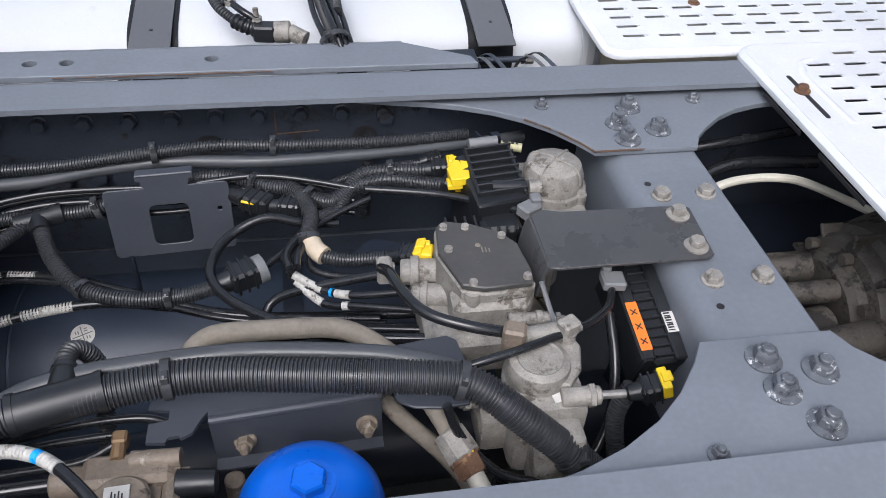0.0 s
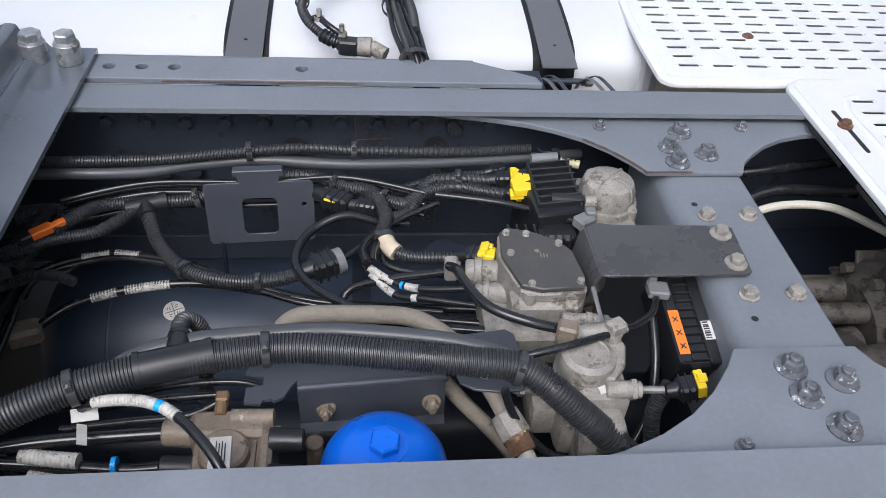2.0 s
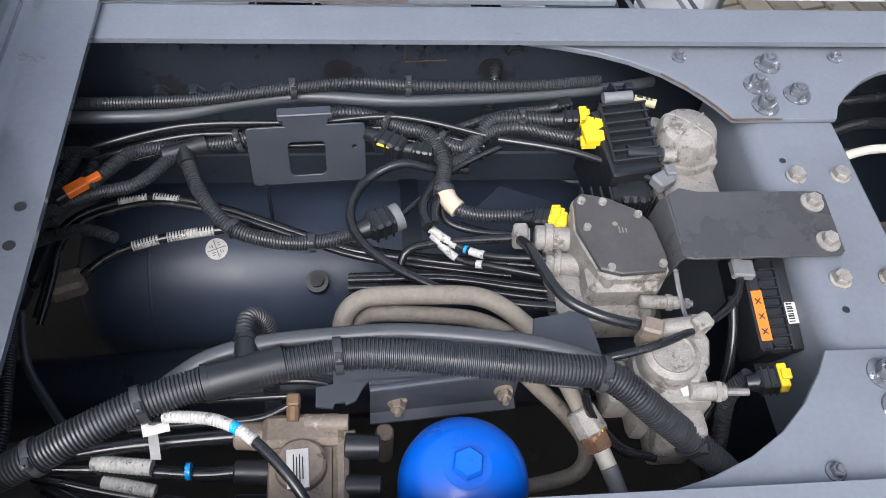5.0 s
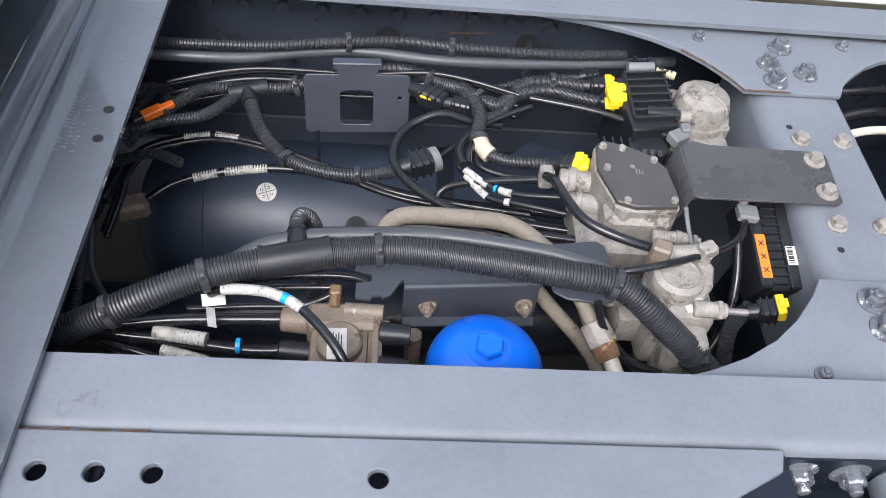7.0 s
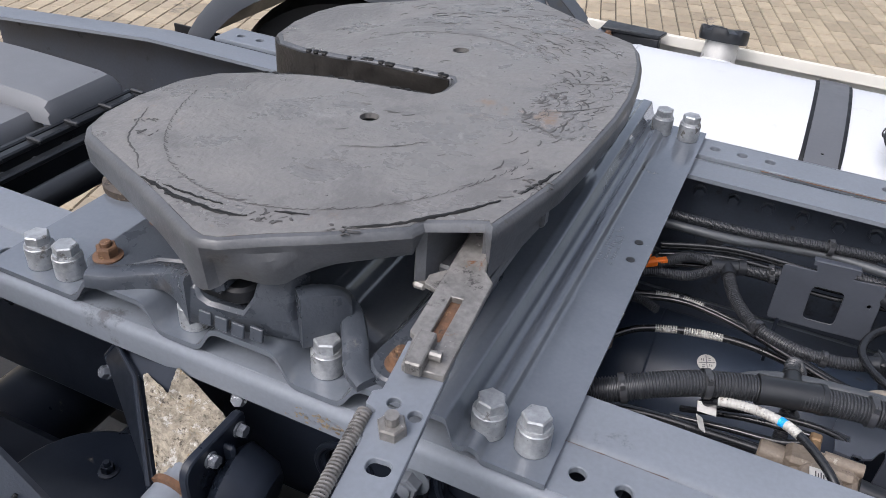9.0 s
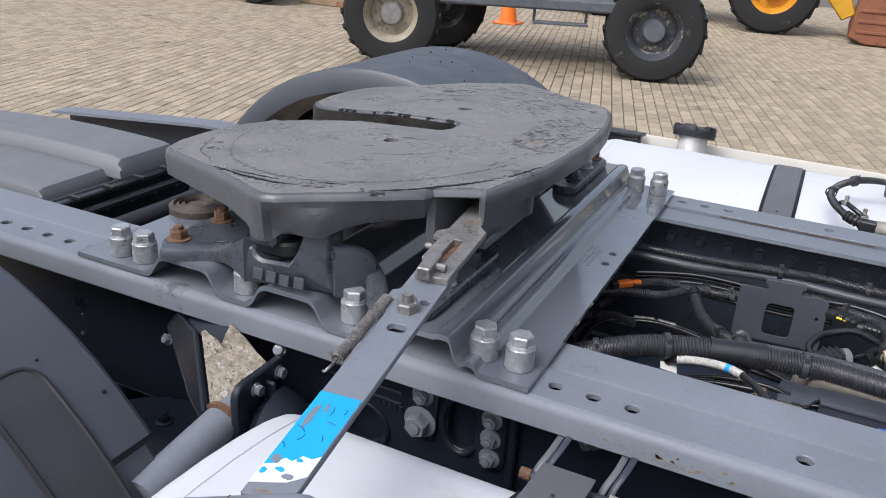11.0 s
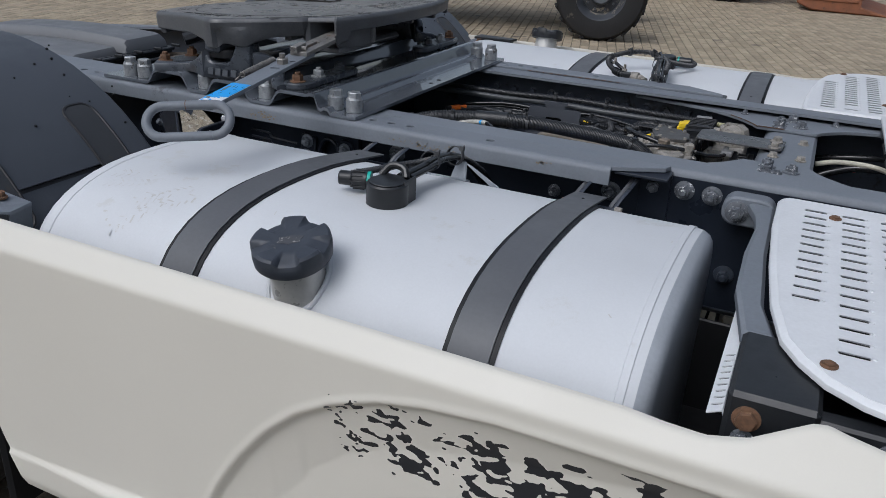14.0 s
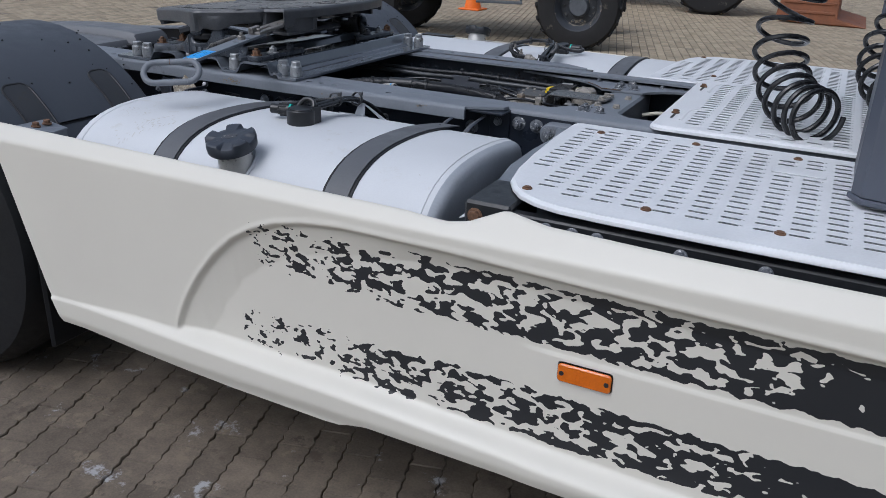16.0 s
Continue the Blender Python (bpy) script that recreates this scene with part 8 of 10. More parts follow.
# ---------------------------------------------------------------- side skirts
def skirt_material():
    """Cream paint with two bands of dark splatter that close up towards the cab."""
    m = mat("cream_paint", (0.605, 0.588, 0.530), 0.45, vary=0.02, scale=4, fine=500, bump=0.02, spots=[((0.45, 0.42, 0.36), 30, 0.76)])
    n, k = m.node_tree.nodes, m.node_tree.links
    b = n["Principled BSDF"]
    base = b.inputs["Base Color"].links[0].from_socket
    geo = n.new("ShaderNodeNewGeometry")
    sep = n.new("ShaderNodeSeparateXYZ")
    k.new(geo.outputs["Position"], sep.inputs[0])
    blots = []
    for size, warp in (((31, 1, 54), 0.7), ((74, 1, 118), 0.5)):
        mapn = n.new("ShaderNodeMapping")
        mapn.inputs["Scale"].default_value = size
        mapn.inputs["Rotation"].default_value = (0, radians(10), 0)
        k.new(geo.outputs["Position"], mapn.inputs["Vector"])
        blot = n.new("ShaderNodeTexNoise")
        blot.inputs["Scale"].default_value = 1.0
        blot.inputs["Detail"].default_value = 0.0
        blot.inputs["Distortion"].default_value = warp
        k.new(mapn.outputs[0], blot.inputs["Vector"])
        blots.append(blot.outputs["Fac"])
    wav = n.new("ShaderNodeTexNoise")
    wav.inputs["Scale"].default_value = 30
    wav.inputs["Detail"].default_value = 2
    k.new(geo.outputs["Position"], wav.inputs["Vector"])

    def math_(op, a, c=None, d=None):
        q = n.new("ShaderNodeMath")
        q.operation = op
        for i, v in enumerate((a, c, d)):
            if v is None:
                continue
            if isinstance(v, (int, float)):
                q.inputs[i].default_value = v
            else:
                k.new(v, q.inputs[i])
        return q.outputs[0]

    x, z = sep.outputs["X"], sep.outputs["Z"]
    wob = math_("MULTIPLY", math_("SUBTRACT", wav.outputs["Fac"], 0.5), 0.03)
    masks = []
    for zc, hw, start in ((0.744, 0.064, 0.445), (0.512, 0.056, 0.40)):
        rel = math_("SUBTRACT", x, start)
        zmid = math_("MULTIPLY_ADD", rel, -0.006, zc)
        width = math_("MINIMUM", math_("MULTIPLY_ADD", rel, 0.06, hw * 0.85), hw)
        dist = math_("ABSOLUTE", math_("SUBTRACT", math_("ADD", z, wob), zmid))
        inband = math_("SUBTRACT", width, dist)
        edge = n.new("ShaderNodeMapRange")
        edge.inputs["From Min"].default_value = -0.004
        edge.inputs["From Max"].default_value = 0.02
        k.new(inband, edge.inputs["Value"])
        def ramp_(src, a, b, lo, hi):
            q = n.new("ShaderNodeMapRange")
            for key_, v in (("From Min", a), ("From Max", b), ("To Min", lo), ("To Max", hi)):
                q.inputs[key_].default_value = v
            k.new(src, q.inputs["Value"])
            return q.outputs[0]

        # fine drops at first, then larger shapes; the cover grows until the band is closed
        fine_ = ramp_(rel, 0.0, 0.45, 0.46, 0.18)
        height = math_("ADD", math_("MULTIPLY", blots[1], fine_), math_("MULTIPLY", blots[0], math_("SUBTRACT", 1.0, fine_)))
        cover = math_("ADD", ramp_(rel, 0.0, 0.30, 0.415, 0.487), ramp_(rel, 0.30, 1.20, 0.0, 0.058))
        fade = math_("MULTIPLY", math_("SUBTRACT", 1.0, edge.outputs[0]), ramp_(rel, 0.30, 0.60, 0.13, 0.0))
        border = math_("MULTIPLY", ramp_(inband, 0.004, 0.016, 1.0, 0.0), ramp_(rel, 0.42, 0.70, 0.0, 0.11))
        thr = math_("ADD", math_("ADD", math_("SUBTRACT", cover, fade), border), ramp_(rel, 1.18, 1.48, 0.0, 0.45))
        hitm = math_("GREATER_THAN", thr, height)
        masks.append(math_("MULTIPLY", math_("MULTIPLY", hitm, math_("GREATER_THAN", inband, -0.002)), math_("GREATER_THAN", rel, 0.0)))
    allm = math_("MINIMUM", math_("ADD", masks[0], masks[1]), 1.0)
    mix = n.new("ShaderNodeMix")
    mix.data_type = "RGBA"
    k.new(allm, mix.inputs["Factor"])
    k.new(base, mix.inputs[6])
    mix.inputs[7].default_value = (0.017, 0.019, 0.023, 1)
    k.new(mix.outputs[2], b.inputs["Base Color"])
    return m


M_cream = mat("cream_paint_plain", (0.605, 0.588, 0.530), 0.45, vary=0.02, scale=4, fine=500, bump=0.02)
M_skirt = skirt_material()


def skirt_top(x):
    pts = [(-2, 0.908), (-0.38, 0.905), (0.4, 0.901), (0.85, 0.897), (0.90, 0.894), (0.945, 0.893), (0.99, 0.900), (1.03, 0.916), (1.052, 0.9245), (1.068, 0.9260), (1.085, 0.9230), (1.15, 0.915), (1.4, 0.911), (4, 0.911)]
    return float(np.interp(x, [p[0] for p in pts], [p[1] for p in pts]))


ARC_X = [0.165, 0.185, 0.225, 0.282, 0.340, 0.400, 0.460, 0.530, 0.60, 0.70, 0.95, 1.32, 1.76, 3.0]
ARC_Z = [0.440, 0.490, 0.556, 0.632, 0.697, 0.750, 0.786, 0.813, 0.828, 0.838, 0.838, 0.827, 0.818, 0.79]
SILL_X = [-0.4, -0.27, 0.0, 0.2, 0.7, 1.0, 2.6]
SILL_Z = [0.438, 0.441, 0.458, 0.460, 0.450, 0.436, 0.37]


def skirt_y(x, z):
    """Outer face: inward-leaning top, pressed field with a round rear end, ledge and lower sill."""
    y = 1.251
    if z > 0.866:
        t = z - 0.866
        y -= 1.1 * (t * t / 0.024 if t < 0.012 else t - 0.006)
    if x > ARC_X[0]:
        zb = float(np.interp(x, ARC_X, ARC_Z))
        slope = (float(np.interp(x + 0.01, ARC_X, ARC_Z)) - zb) / 0.01
        inside = (zb - z) / math.hypot(1, slope)
        # the pressed field ends above the sill
        k = smooth01((x - ARC_X[0]) / 0.02) * smooth01((z - float(np.interp(x, SILL_X, SILL_Z)) + 0.012) / 0.022)
        y -= 0.009 * smooth01(inside / 0.010) * k
        y += 0.0025 * math.exp(-((inside + 0.004) / 0.006) ** 2) * k
        # sloping margin that ends in a soft crease, narrower along the top
        wide = float(np.interp(x, [0.2, 0.6, 0.9], [0.115, 0.085, 0.045]))
        y -= 0.016 * min(1.0, max(0.0, inside / wide)) * k
    # shallow ledge under the upper band
    if x > 1.10:
        y += 0.004 * smooth01((0.664 - 0.006 * (x - 1.1) - z) / 0.006) * smooth01((x - 1.10) / 0.10)
    zs = float(np.interp(x, SILL_X, SILL_Z))
    w = float(np.interp(x, [-0.27, 0.0, 0.2], [0.006, 0.020, 0.026]))
    out = float(np.interp(x, [-0.27, 0.0, 0.20, 0.40], [0.006, 0.018, 0.023, 0.025]))
    y += out * smooth01((zs - z) / w)
    y -= 0.012 * smooth01((0.39 - z) / 0.05)
    return y


def skirt_bottom(x):
    pts = [(-0.30, 0.364), (-0.226, 0.362), (0.36, 0.345), (0.66, 0.340), (0.70, 0.342), (0.74, 0.354), (0.78, 0.363), (0.98, 0.360), (3, 0.35)]
    return float(np.interp(x, [p[0] for p in pts], [p[1] for p in pts]))


def make_skirt(s, material, label, patterned):
    xs = sorted(set([round(v, 4) for v in list(np.linspace(-0.38, 0.14, 30)) + list(np.linspace(0.15, 0.75, 110)) + list(np.linspace(0.76, 1.2, 60)) + list(np.linspace(1.22, 2.6, 50))]))
    nz = 120
    vs, fs = [], []
    for x in xs:
        zt, zb = skirt_top(x), skirt_bottom(x)
        for j in range(nz):
            z = zb + (zt - zb) * j / (nz - 1)
            # raked rear edge
            lean = 0.0
            if x < 0.4:
                k = (0.4 - x) / 0.78
                target = float(np.interp(z, [0.35, 0.46, 0.93], [-0.228, -0.278, -0.428]))
                lean = (target + 0.38) * k
            vs.append((x + lean, s * skirt_y(x, z), z))
    m_ = len(xs)
    for i in range(m_ - 1):
        for j in range(nz - 1):
            a = i * nz + j
            fs.append((a, a + nz, a + nz + 1, a + 1))
    # inner face a little inside, so that the panel has thickness
    o = len(vs)
    vs += [(x, y - s * 0.006, z) for x, y, z in vs]
    fs += [tuple(reversed([q + o for q in f])) for f in fs]
    for i in range(m_ - 1):
        a, b = i * nz + nz - 1, (i + 1) * nz + nz - 1
        fs.append((a, b, b + o, a + o))
        a, b = i * nz, (i + 1) * nz
        fs.append((b, a, a + o, b + o))
    for j in range(nz - 1):
        a, b = j, j + 1
        fs.append((a, b, b + o, a + o))
        a, b = (m_ - 1) * nz + j, (m_ - 1) * nz + j + 1
        fs.append((b, a, a + o, b + o))
    t = thing("side_skirt", label, "side skirt", (0.8, s * 1.24, 0.35), "side skirts")
    part("panel", G().add(vs, fs), material, t, sharp=50)
    # return flange along the top
    vs, fs = [], []
    for x in xs:
        z = skirt_top(x)
        lean = (-0.42 + 0.38) * max(0, (0.4 - x) / 0.78)
        y = skirt_y(x, z)
        vs += [(x + lean, s * y, z), (x + lean, s * (y - 0.004), z + 0.0005), (x + lean, s * (y - 0.007), z - 0.003), (x + lean, s * (y - 0.008), z - 0.030)]
    for i in range(m_ - 1):
        for j in range(3):
            a = i * 4 + j
            fs.append((a, a + 4, a + 5, a + 1))
    part("top_flange", G().add(vs, fs), M_cream, t)
    return t


near_skirt = make_skirt(-1, M_skirt, "cream painted side skirt with two bands of dark splatter pattern", True)
make_skirt(1, M_cream, "cream painted side skirt along the far tank", False)
lamp = thing("side_marker_lamp", "amber side marker lamp in a dark frame on the skirt", "marker lamp", (1.266, -1.236, 0.618))
ml = Matrix.Translation((1.264, -1.222, 0.627)) @ pose(0, 0, 0, 90, 0, 0)
part("frame", G().plate(rounded(-0.058, 0.058, -0.0235, 0.0235, 0.009), [], 0, 0.008, ml, bev=0.001), M_plastic, lamp)
part("lens", G().plate(rounded(-0.055, 0.055, -0.0205, 0.0205, 0.008), [], 0.008, 0.016, ml, bev=0.003), M_amber, lamp, "amber ribbed lens")
for x in (-0.046, 0.046):
    part("screw", G().cyl(ml @ Vector((x, 0, 0.015)), ml @ Vector((x, 0, 0.0168)), 0.0052, n=12), M_flat_black, lamp)
gg = G()
for i in range(5):
    gg.box((-0.016 + 0.007 * i, -0.017, 0.0155), (-0.0145 + 0.007 * i, 0.017, 0.0168), 0.0003, ml)
part("lens_rib", gg, M_amber, lamp)

# ---------------------------------------------------------------- tread plates
def tread_plate(name, outer, cols, rows, label, z=0.945, skip=None, bolts=()):
    t = thing(name, label, "tread plate", (outer[0][0], outer[0][1], z), "tread plates")
    holes, lips = [], G()
    for i, cx in enumerate(cols):
        for j, cy in enumerate(rows):
            y = cy
            if skip and skip(cx, y):
                continue
            hx = 0.0178
            holes.append([(cx - hx, y - 0.0036), (cx + hx, y - 0.0036), (cx + hx + 0.001, y), (cx + hx, y + 0.0040), (cx - hx, y + 0.0040), (cx - hx - 0.001, y)])
            # louvre raised over the far half of each slot
            yf, yb_ = y + 0.0010, y + 0.0145
            lips.add([(cx - hx + 0.002, yf, z + 0.0016), (cx + hx - 0.002, yf, z + 0.0016), (cx + hx + 0.002, yb_, z + 0.0002), (cx - hx - 0.002, yb_, z + 0.0002), (cx - hx - 0.0035, yf + 0.002, z + 0.0002), (cx + hx + 0.0035, yf + 0.002, z + 0.0002), (cx - hx + 0.002, yf + 0.0006, z + 0.0008), (cx + hx - 0.002, yf + 0.0006, z + 0.0008)], [(0, 1, 2, 3), (0, 3, 4), (1, 5, 2), (0, 6, 7, 1)])
    bumps = G()
    for i, cx in enumerate(cols[:-1]):
        for j, cy in enumerate(rows):
            if not (skip and skip(cx, cy)):
                bumps.lathe([(0.0030, -0.0005), (0.0022, 0.0014), (0.0004, 0.0018)], Matrix.Translation((cx + 0.0235, cy + 0.002, z)), 8)
    tagged(part("pressed_bump", bumps, M_alu_tread, t), kind="stuff")
    part("sheet", G().plate(outer, holes, z - 0.0016, z), M_alu_tread, t)
    tagged(part("pressed_lip", lips, M_alu_tread, t), kind="stuff")
    # rolled rim
    vs, fs = [], []
    n = len(outer)
    cxm, cym = sum(p[0] for p in outer) / n, sum(p[1] for p in outer) / n
    area = sum(outer[i][0] * outer[(i + 1) % n][1] - outer[(i + 1) % n][0] * outer[i][1] for i in range(n))
    sg = 1 if area > 0 else -1
    prof = [(-0.004, 0.0), (0.004, -0.0015), (0.009, -0.006), (0.010, -0.011), (0.0095, -0.0135), (0.0080, -0.0135), (0.008, -0.012), (0.006, -0.008), (-0.002, -0.004)]
    nrm = []
    for i in range(n):
        a, b, c = Vector(outer[i - 1]), Vector(outer[i]), Vector(outer[(i + 1) % n])
        e = ((b - a).normalized() + (c - b).normalized())
        e = e.normalized() if e.length > 1e-6 else (c - b).normalized()
        nrm.append((sg * e.y, -sg * e.x))
    for (x, y), (nx, ny) in zip(outer, nrm):
        vs += [(x + nx * d, y + ny * d, z + h) for d, h in prof]
    m_ = len(prof)
    for i in range(n):
        for j in range(m_):
            a, b = i * m_ + j, ((i + 1) % n) * m_ + j
            a2, b2 = i * m_ + (j + 1) % m_, ((i + 1) % n) * m_ + (j + 1) % m_
            fs.append((a, b, b2, a2))
    part("rolled_rim", G().add(vs, fs), M_alu_tread, t)
    for x, y in bolts:
        flange_bolt((x, y, z), (0, 0, 1), 0.0080, 0.0025, M_rusty, 1.35, 30, group="tread plate bolts", label="rusty bolt head on the tread plate")
    return t


def cat_outline(s):
    pts = [(2.6, -0.440), (0.985, -0.440)] + [(0.967 + 0.018 - 0.018 * math.sin(radians(a)), -0.458 + 0.018 * math.cos(radians(a))) for a in (30, 60, 90)]
    pts += [(0.968, -0.60), (0.978, -0.78), (0.992, -0.93), (1.012, -1.03)]
    pts += [(1.035, -1.074), (1.065, -1.112), (1.105, -1.138), (1.155, -1.154), (1.25, -1.162), (1.5, -1.164), (2.6, -1.166)]
    return [(x, y * -s) for x, y in pts]


COLS = [1.0255 + 0.0628 * i for i in range(21)]


def near_skip(x, y):
    ay = abs(y)
    if ay < 0.475 or ay > 1.155:
        return True
    if x < 1.03 and ay > 0.93:
        return True
    if x < 1.10 and ay > 1.06:
        return True
    if ay > 1.10 and x < 1.16:
        return True
    return any(abs(x - bx) < 0.03 and abs(ay - by) < 0.018 for bx, by in ((1.058, 0.52), (1.304, 0.50), (1.06, 1.083), (1.309, 1.082), (1.558, 1.081), (1.55, 0.50)))


rows_near = [-0.498 - 0.0362 * i for i in range(17)]
rows_far = [0.486 + 0.0346 * i for i in range(19)]
tread_plate("tread_plate", cat_outline(-1), COLS, rows_near, "slotted aluminium tread plate over the battery box", skip=near_skip, bolts=((1.058, -0.519), (1.060, -1.083), (1.309, -1.082), (1.558, -1.081), (1.304, -0.497), (1.55, -0.497)))
tread_plate("tread_plate", list(reversed([(x, -y) for x, y in cat_outline(-1)])), [1.021 + 0.063 * i for i in range(21)], rows_far, "slotted aluminium tread plate on the far side", skip=near_skip, bolts=((1.176, 0.606), (1.06, 1.083)))
mid = rounded(1.166, 2.6, -0.405, 0.410, 0.030, 6)


def mid_skip(x, y):
    return y < -0.375 or y > 0.41 or (x < 1.28 and (abs(y + 0.370) < 0.02 or abs(y - 0.370) < 0.02)) or (1.42 < x < 1.60 and -0.36 < y < -0.28)


tread_plate("deck_plate", mid, [1.2635 + 0.0628 * i for i in range(20)], [-0.3742 + 0.0356 * i for i in range(22)], "slotted aluminium deck plate over the gearbox", z=0.962, skip=mid_skip)
for y in (-0.235, 0.247):
    # black strip laid on the deck as the shade in a slot
    solid("deck_slot_shade", G().plate(rounded(1.192, 1.199, y - 0.060, y + 0.060, 0.003), [], 0.9622, 0.9632), M_flat_black, "black strip as shade in the slot of the deck plate fastener", "slot")
    flange_bolt((1.194, y + 0.014, 0.9632), (0, 0, 1), 0.008, 0.007, M_rusty, 1.5, 15, group="tread plate bolts", label="rusty bolt in the deck slot")
for y in (-0.235, 0.247):
    solid("pressed_ridge", G().tube([(1.224, y - 0.075, 0.962), (1.222, y, 0.962), (1.223, y + 0.062, 0.962), (1.231, y + 0.078, 0.962), (1.236, y + 0.098, 0.962), (1.262, y + 0.110, 0.962)], 0.0055, 8, squash=0.4), M_alu_tread, "pressed ridge round the deck fastener", "ridge")
for i in range(4):
    # rim slots drawn as black strips, their shade put into colour
    solid("rim_slot_shade", G().box((1.1545, -0.30 + 0.16 * i, 0.940), (1.1562, -0.19 + 0.16 * i, 0.946), 0), M_flat_black, "narrow black strip as shade in a slot of the folded deck rim", "slot", "deck rim slots")
solid("deck_recess", G().plate(rounded(1.44, 1.56, -0.35, -0.295, 0.01), [], 0.9625, 0.9650, bev=0.001), M_alu_tread, "pressed aluminium plate on the deck", "plate")
solid("deck_lettering_plate", G().plate(rounded(1.50, 1.62, -0.655, -0.610, 0.006), [], 0.9455, 0.9485, bev=0.001), M_alu_tread, "pressed aluminium plate with unreadable marks", "plate")
# battery box and its beams below the near tread plate
bb = thing("battery_box_frame", "black painted steel frame under the tread plate", "frame", (1.3, -0.85, 0.60))
part("cross_beam", G().box((0.985, -1.165, 0.845), (2.5, -1.135, 0.915), 0.004).box((1.015, -1.16, 0.60), (2.5, -0.50, 0.84), 0.01), M_plastic, bb)
part("front_face", G().box((0.957, -1.172, 0.80), (1.06, -1.003, 0.928), 0.006), M_plastic, bb, "black end block of the frame")
part("angle_beam", G().plate([(0.905, -0.435), (0.955, -0.445), (0.958, -0.50), (0.962, -0.70), (0.975, -0.90), (1.00, -1.0), (0.955, -1.0), (0.930, -0.85), (0.926, -0.70), (0.932, -0.56), (0.925, -0.50)], [], 0.897, 0.922, bev=0.006), M_chassis, bb, "bent grey support arm")
part("arm_root", G().plate(rounded(0.858, 0.958, 0.868, 0.928, 0.026), [], 0, 0.045, Matrix.Translation((0, -0.396, 0)) @ pose(0, 0, 0, 90, 0, 0), bev=0.004), M_chassis, bb)
flange_bolt((0.888, -0.441, 0.897), (0, -1, 0), 0.0145, 0.014, M_bolt, 1.6, 12, 0.008, "outer web nuts", "large painted nut on the support arm root")
flange_bolt((0.885, -0.397, 0.74), (0, -1, 0), 0.013, 0.014, M_web, 1.6, 12, 0.008, "outer web nuts", "large painted nut low on the rail web")
flange_bolt((0.983, -1.172, 0.897), (0, -1, 0), 0.013, 0.008, M_rusty, 1.3, 12, group="box bolts", label="rusty bolt on the black frame")
for x in (0.983, 1.135, 1.19, 1.24, 1.40, 1.55):
    flange_bolt((x, -1.172 if x < 1 else -1.168, 0.868 if x < 1 else 0.896), (0, -1, 0.2), 0.0105, 0.010, M_bolt, 1.3, 12, group="box bolts", label="grey bolt head on the black frame")
# added black sheet, close below the plate, so that the slots read dark
part("slot_dark_sheet", G().plate([(1.00, -0.47), (1.02, -0.90), (1.09, -1.09), (1.18, -1.125), (2.5, -1.13), (2.5, -0.47)], [], 0.912, 0.920), M_flat_black, bb, "black sheet added under the tread plate to darken its slots")
# black plates added to hide the paving and keep this gap dark
part("gap_blocker", G().box((0.84, -1.16, 0.40), (1.05, -0.42, 0.42), 0.003).box((1.00, -1.14, 0.41), (1.014, -0.44, 0.84), 0.003).box((0.78, -0.425, 0.22), (1.40, -0.415, 0.64), 0.003), M_flat_black, bb, "black plates added to darken the gap beside the box")
vm = Matrix.Translation((0.943, 0, 0.878)) @ pose(0, 0, 0, 0, -24, 0)
vent = G().plate([(-0.006, -1.150), (0.014, -1.150), (0.014, -0.80), (0.006, -0.785), (-0.004, -0.785), (-0.006, -0.80)], [rounded(-0.002, 0.0125, -1.135 + 0.0165 * i, -1.130 + 0.0165 * i, 0.0024, 2) for i in range(9)], 0, 0.002, vm)
vp = thing("vent_plate", "bright slotted strip beside the battery box", "plate", (0.936, -0.97, 0.86))
part("strip", vent, M_alu_tread, vp)
part("side_fold", G().box((0.0125, -1.150, -0.030), (0.0142, -0.785, -0.001), 0, vm), M_alu_tread, vp)

# ---------------------------------------------------------------- cab side deflector and coiled lines
df = thing("cab_side_deflector", "dark blue-grey painted side deflector behind the cab", "deflector", (1.75, -0.72, 0.95))
part("panel", G().plate([(1.665, -0.80), (1.685, -0.84), (2.2, -0.98), (2.2, -0.94), (1.70, -0.80), (1.69, -0.78)], [], 0.965, 2.9, bev=0.006), M_panel, df)
part("lower_edge", G().plate([(1.660, -0.795), (1.685, -0.845), (2.2, -0.985), (2.2, -0.935), (1.70, -0.79)], [], 0.955, 0.968, bev=0.003), M_panel, df)
part("inner_return", G().box((1.672, -0.80, 0.965), (1.70, -0.55, 2.9), 0.004), M_panel, df)
cab = thing("driver_cab", "dark lower rear wall of the driver's cab", "cab", (2.3, 0, 0.98))
part("rear_wall", G().box((2.15, -1.2, 1.0), (2.35, 1.2, 3.2), 0.04), M_panel, cab)
part("side_wall", G().box((2.2, -1.245, 1.0), (3.8, -1.20, 3.2), 0.03).box((2.2, 1.20, 1.0), (3.8, 1.245, 3.2), 0.03), M_panel, cab)
part("roof", G().box((2.15, -1.245, 3.19), (3.8, 1.245, 3.24), 0.02), M_panel, cab)
part("front_wall", G().box((3.75, -1.2, 1.0), (3.79, 1.2, 3.19), 0.01), M_panel, cab)
part("floor_pan", G().box((2.36, -1.2, 1.0), (3.75, 1.2, 1.04), 0.01), M_panel, cab)


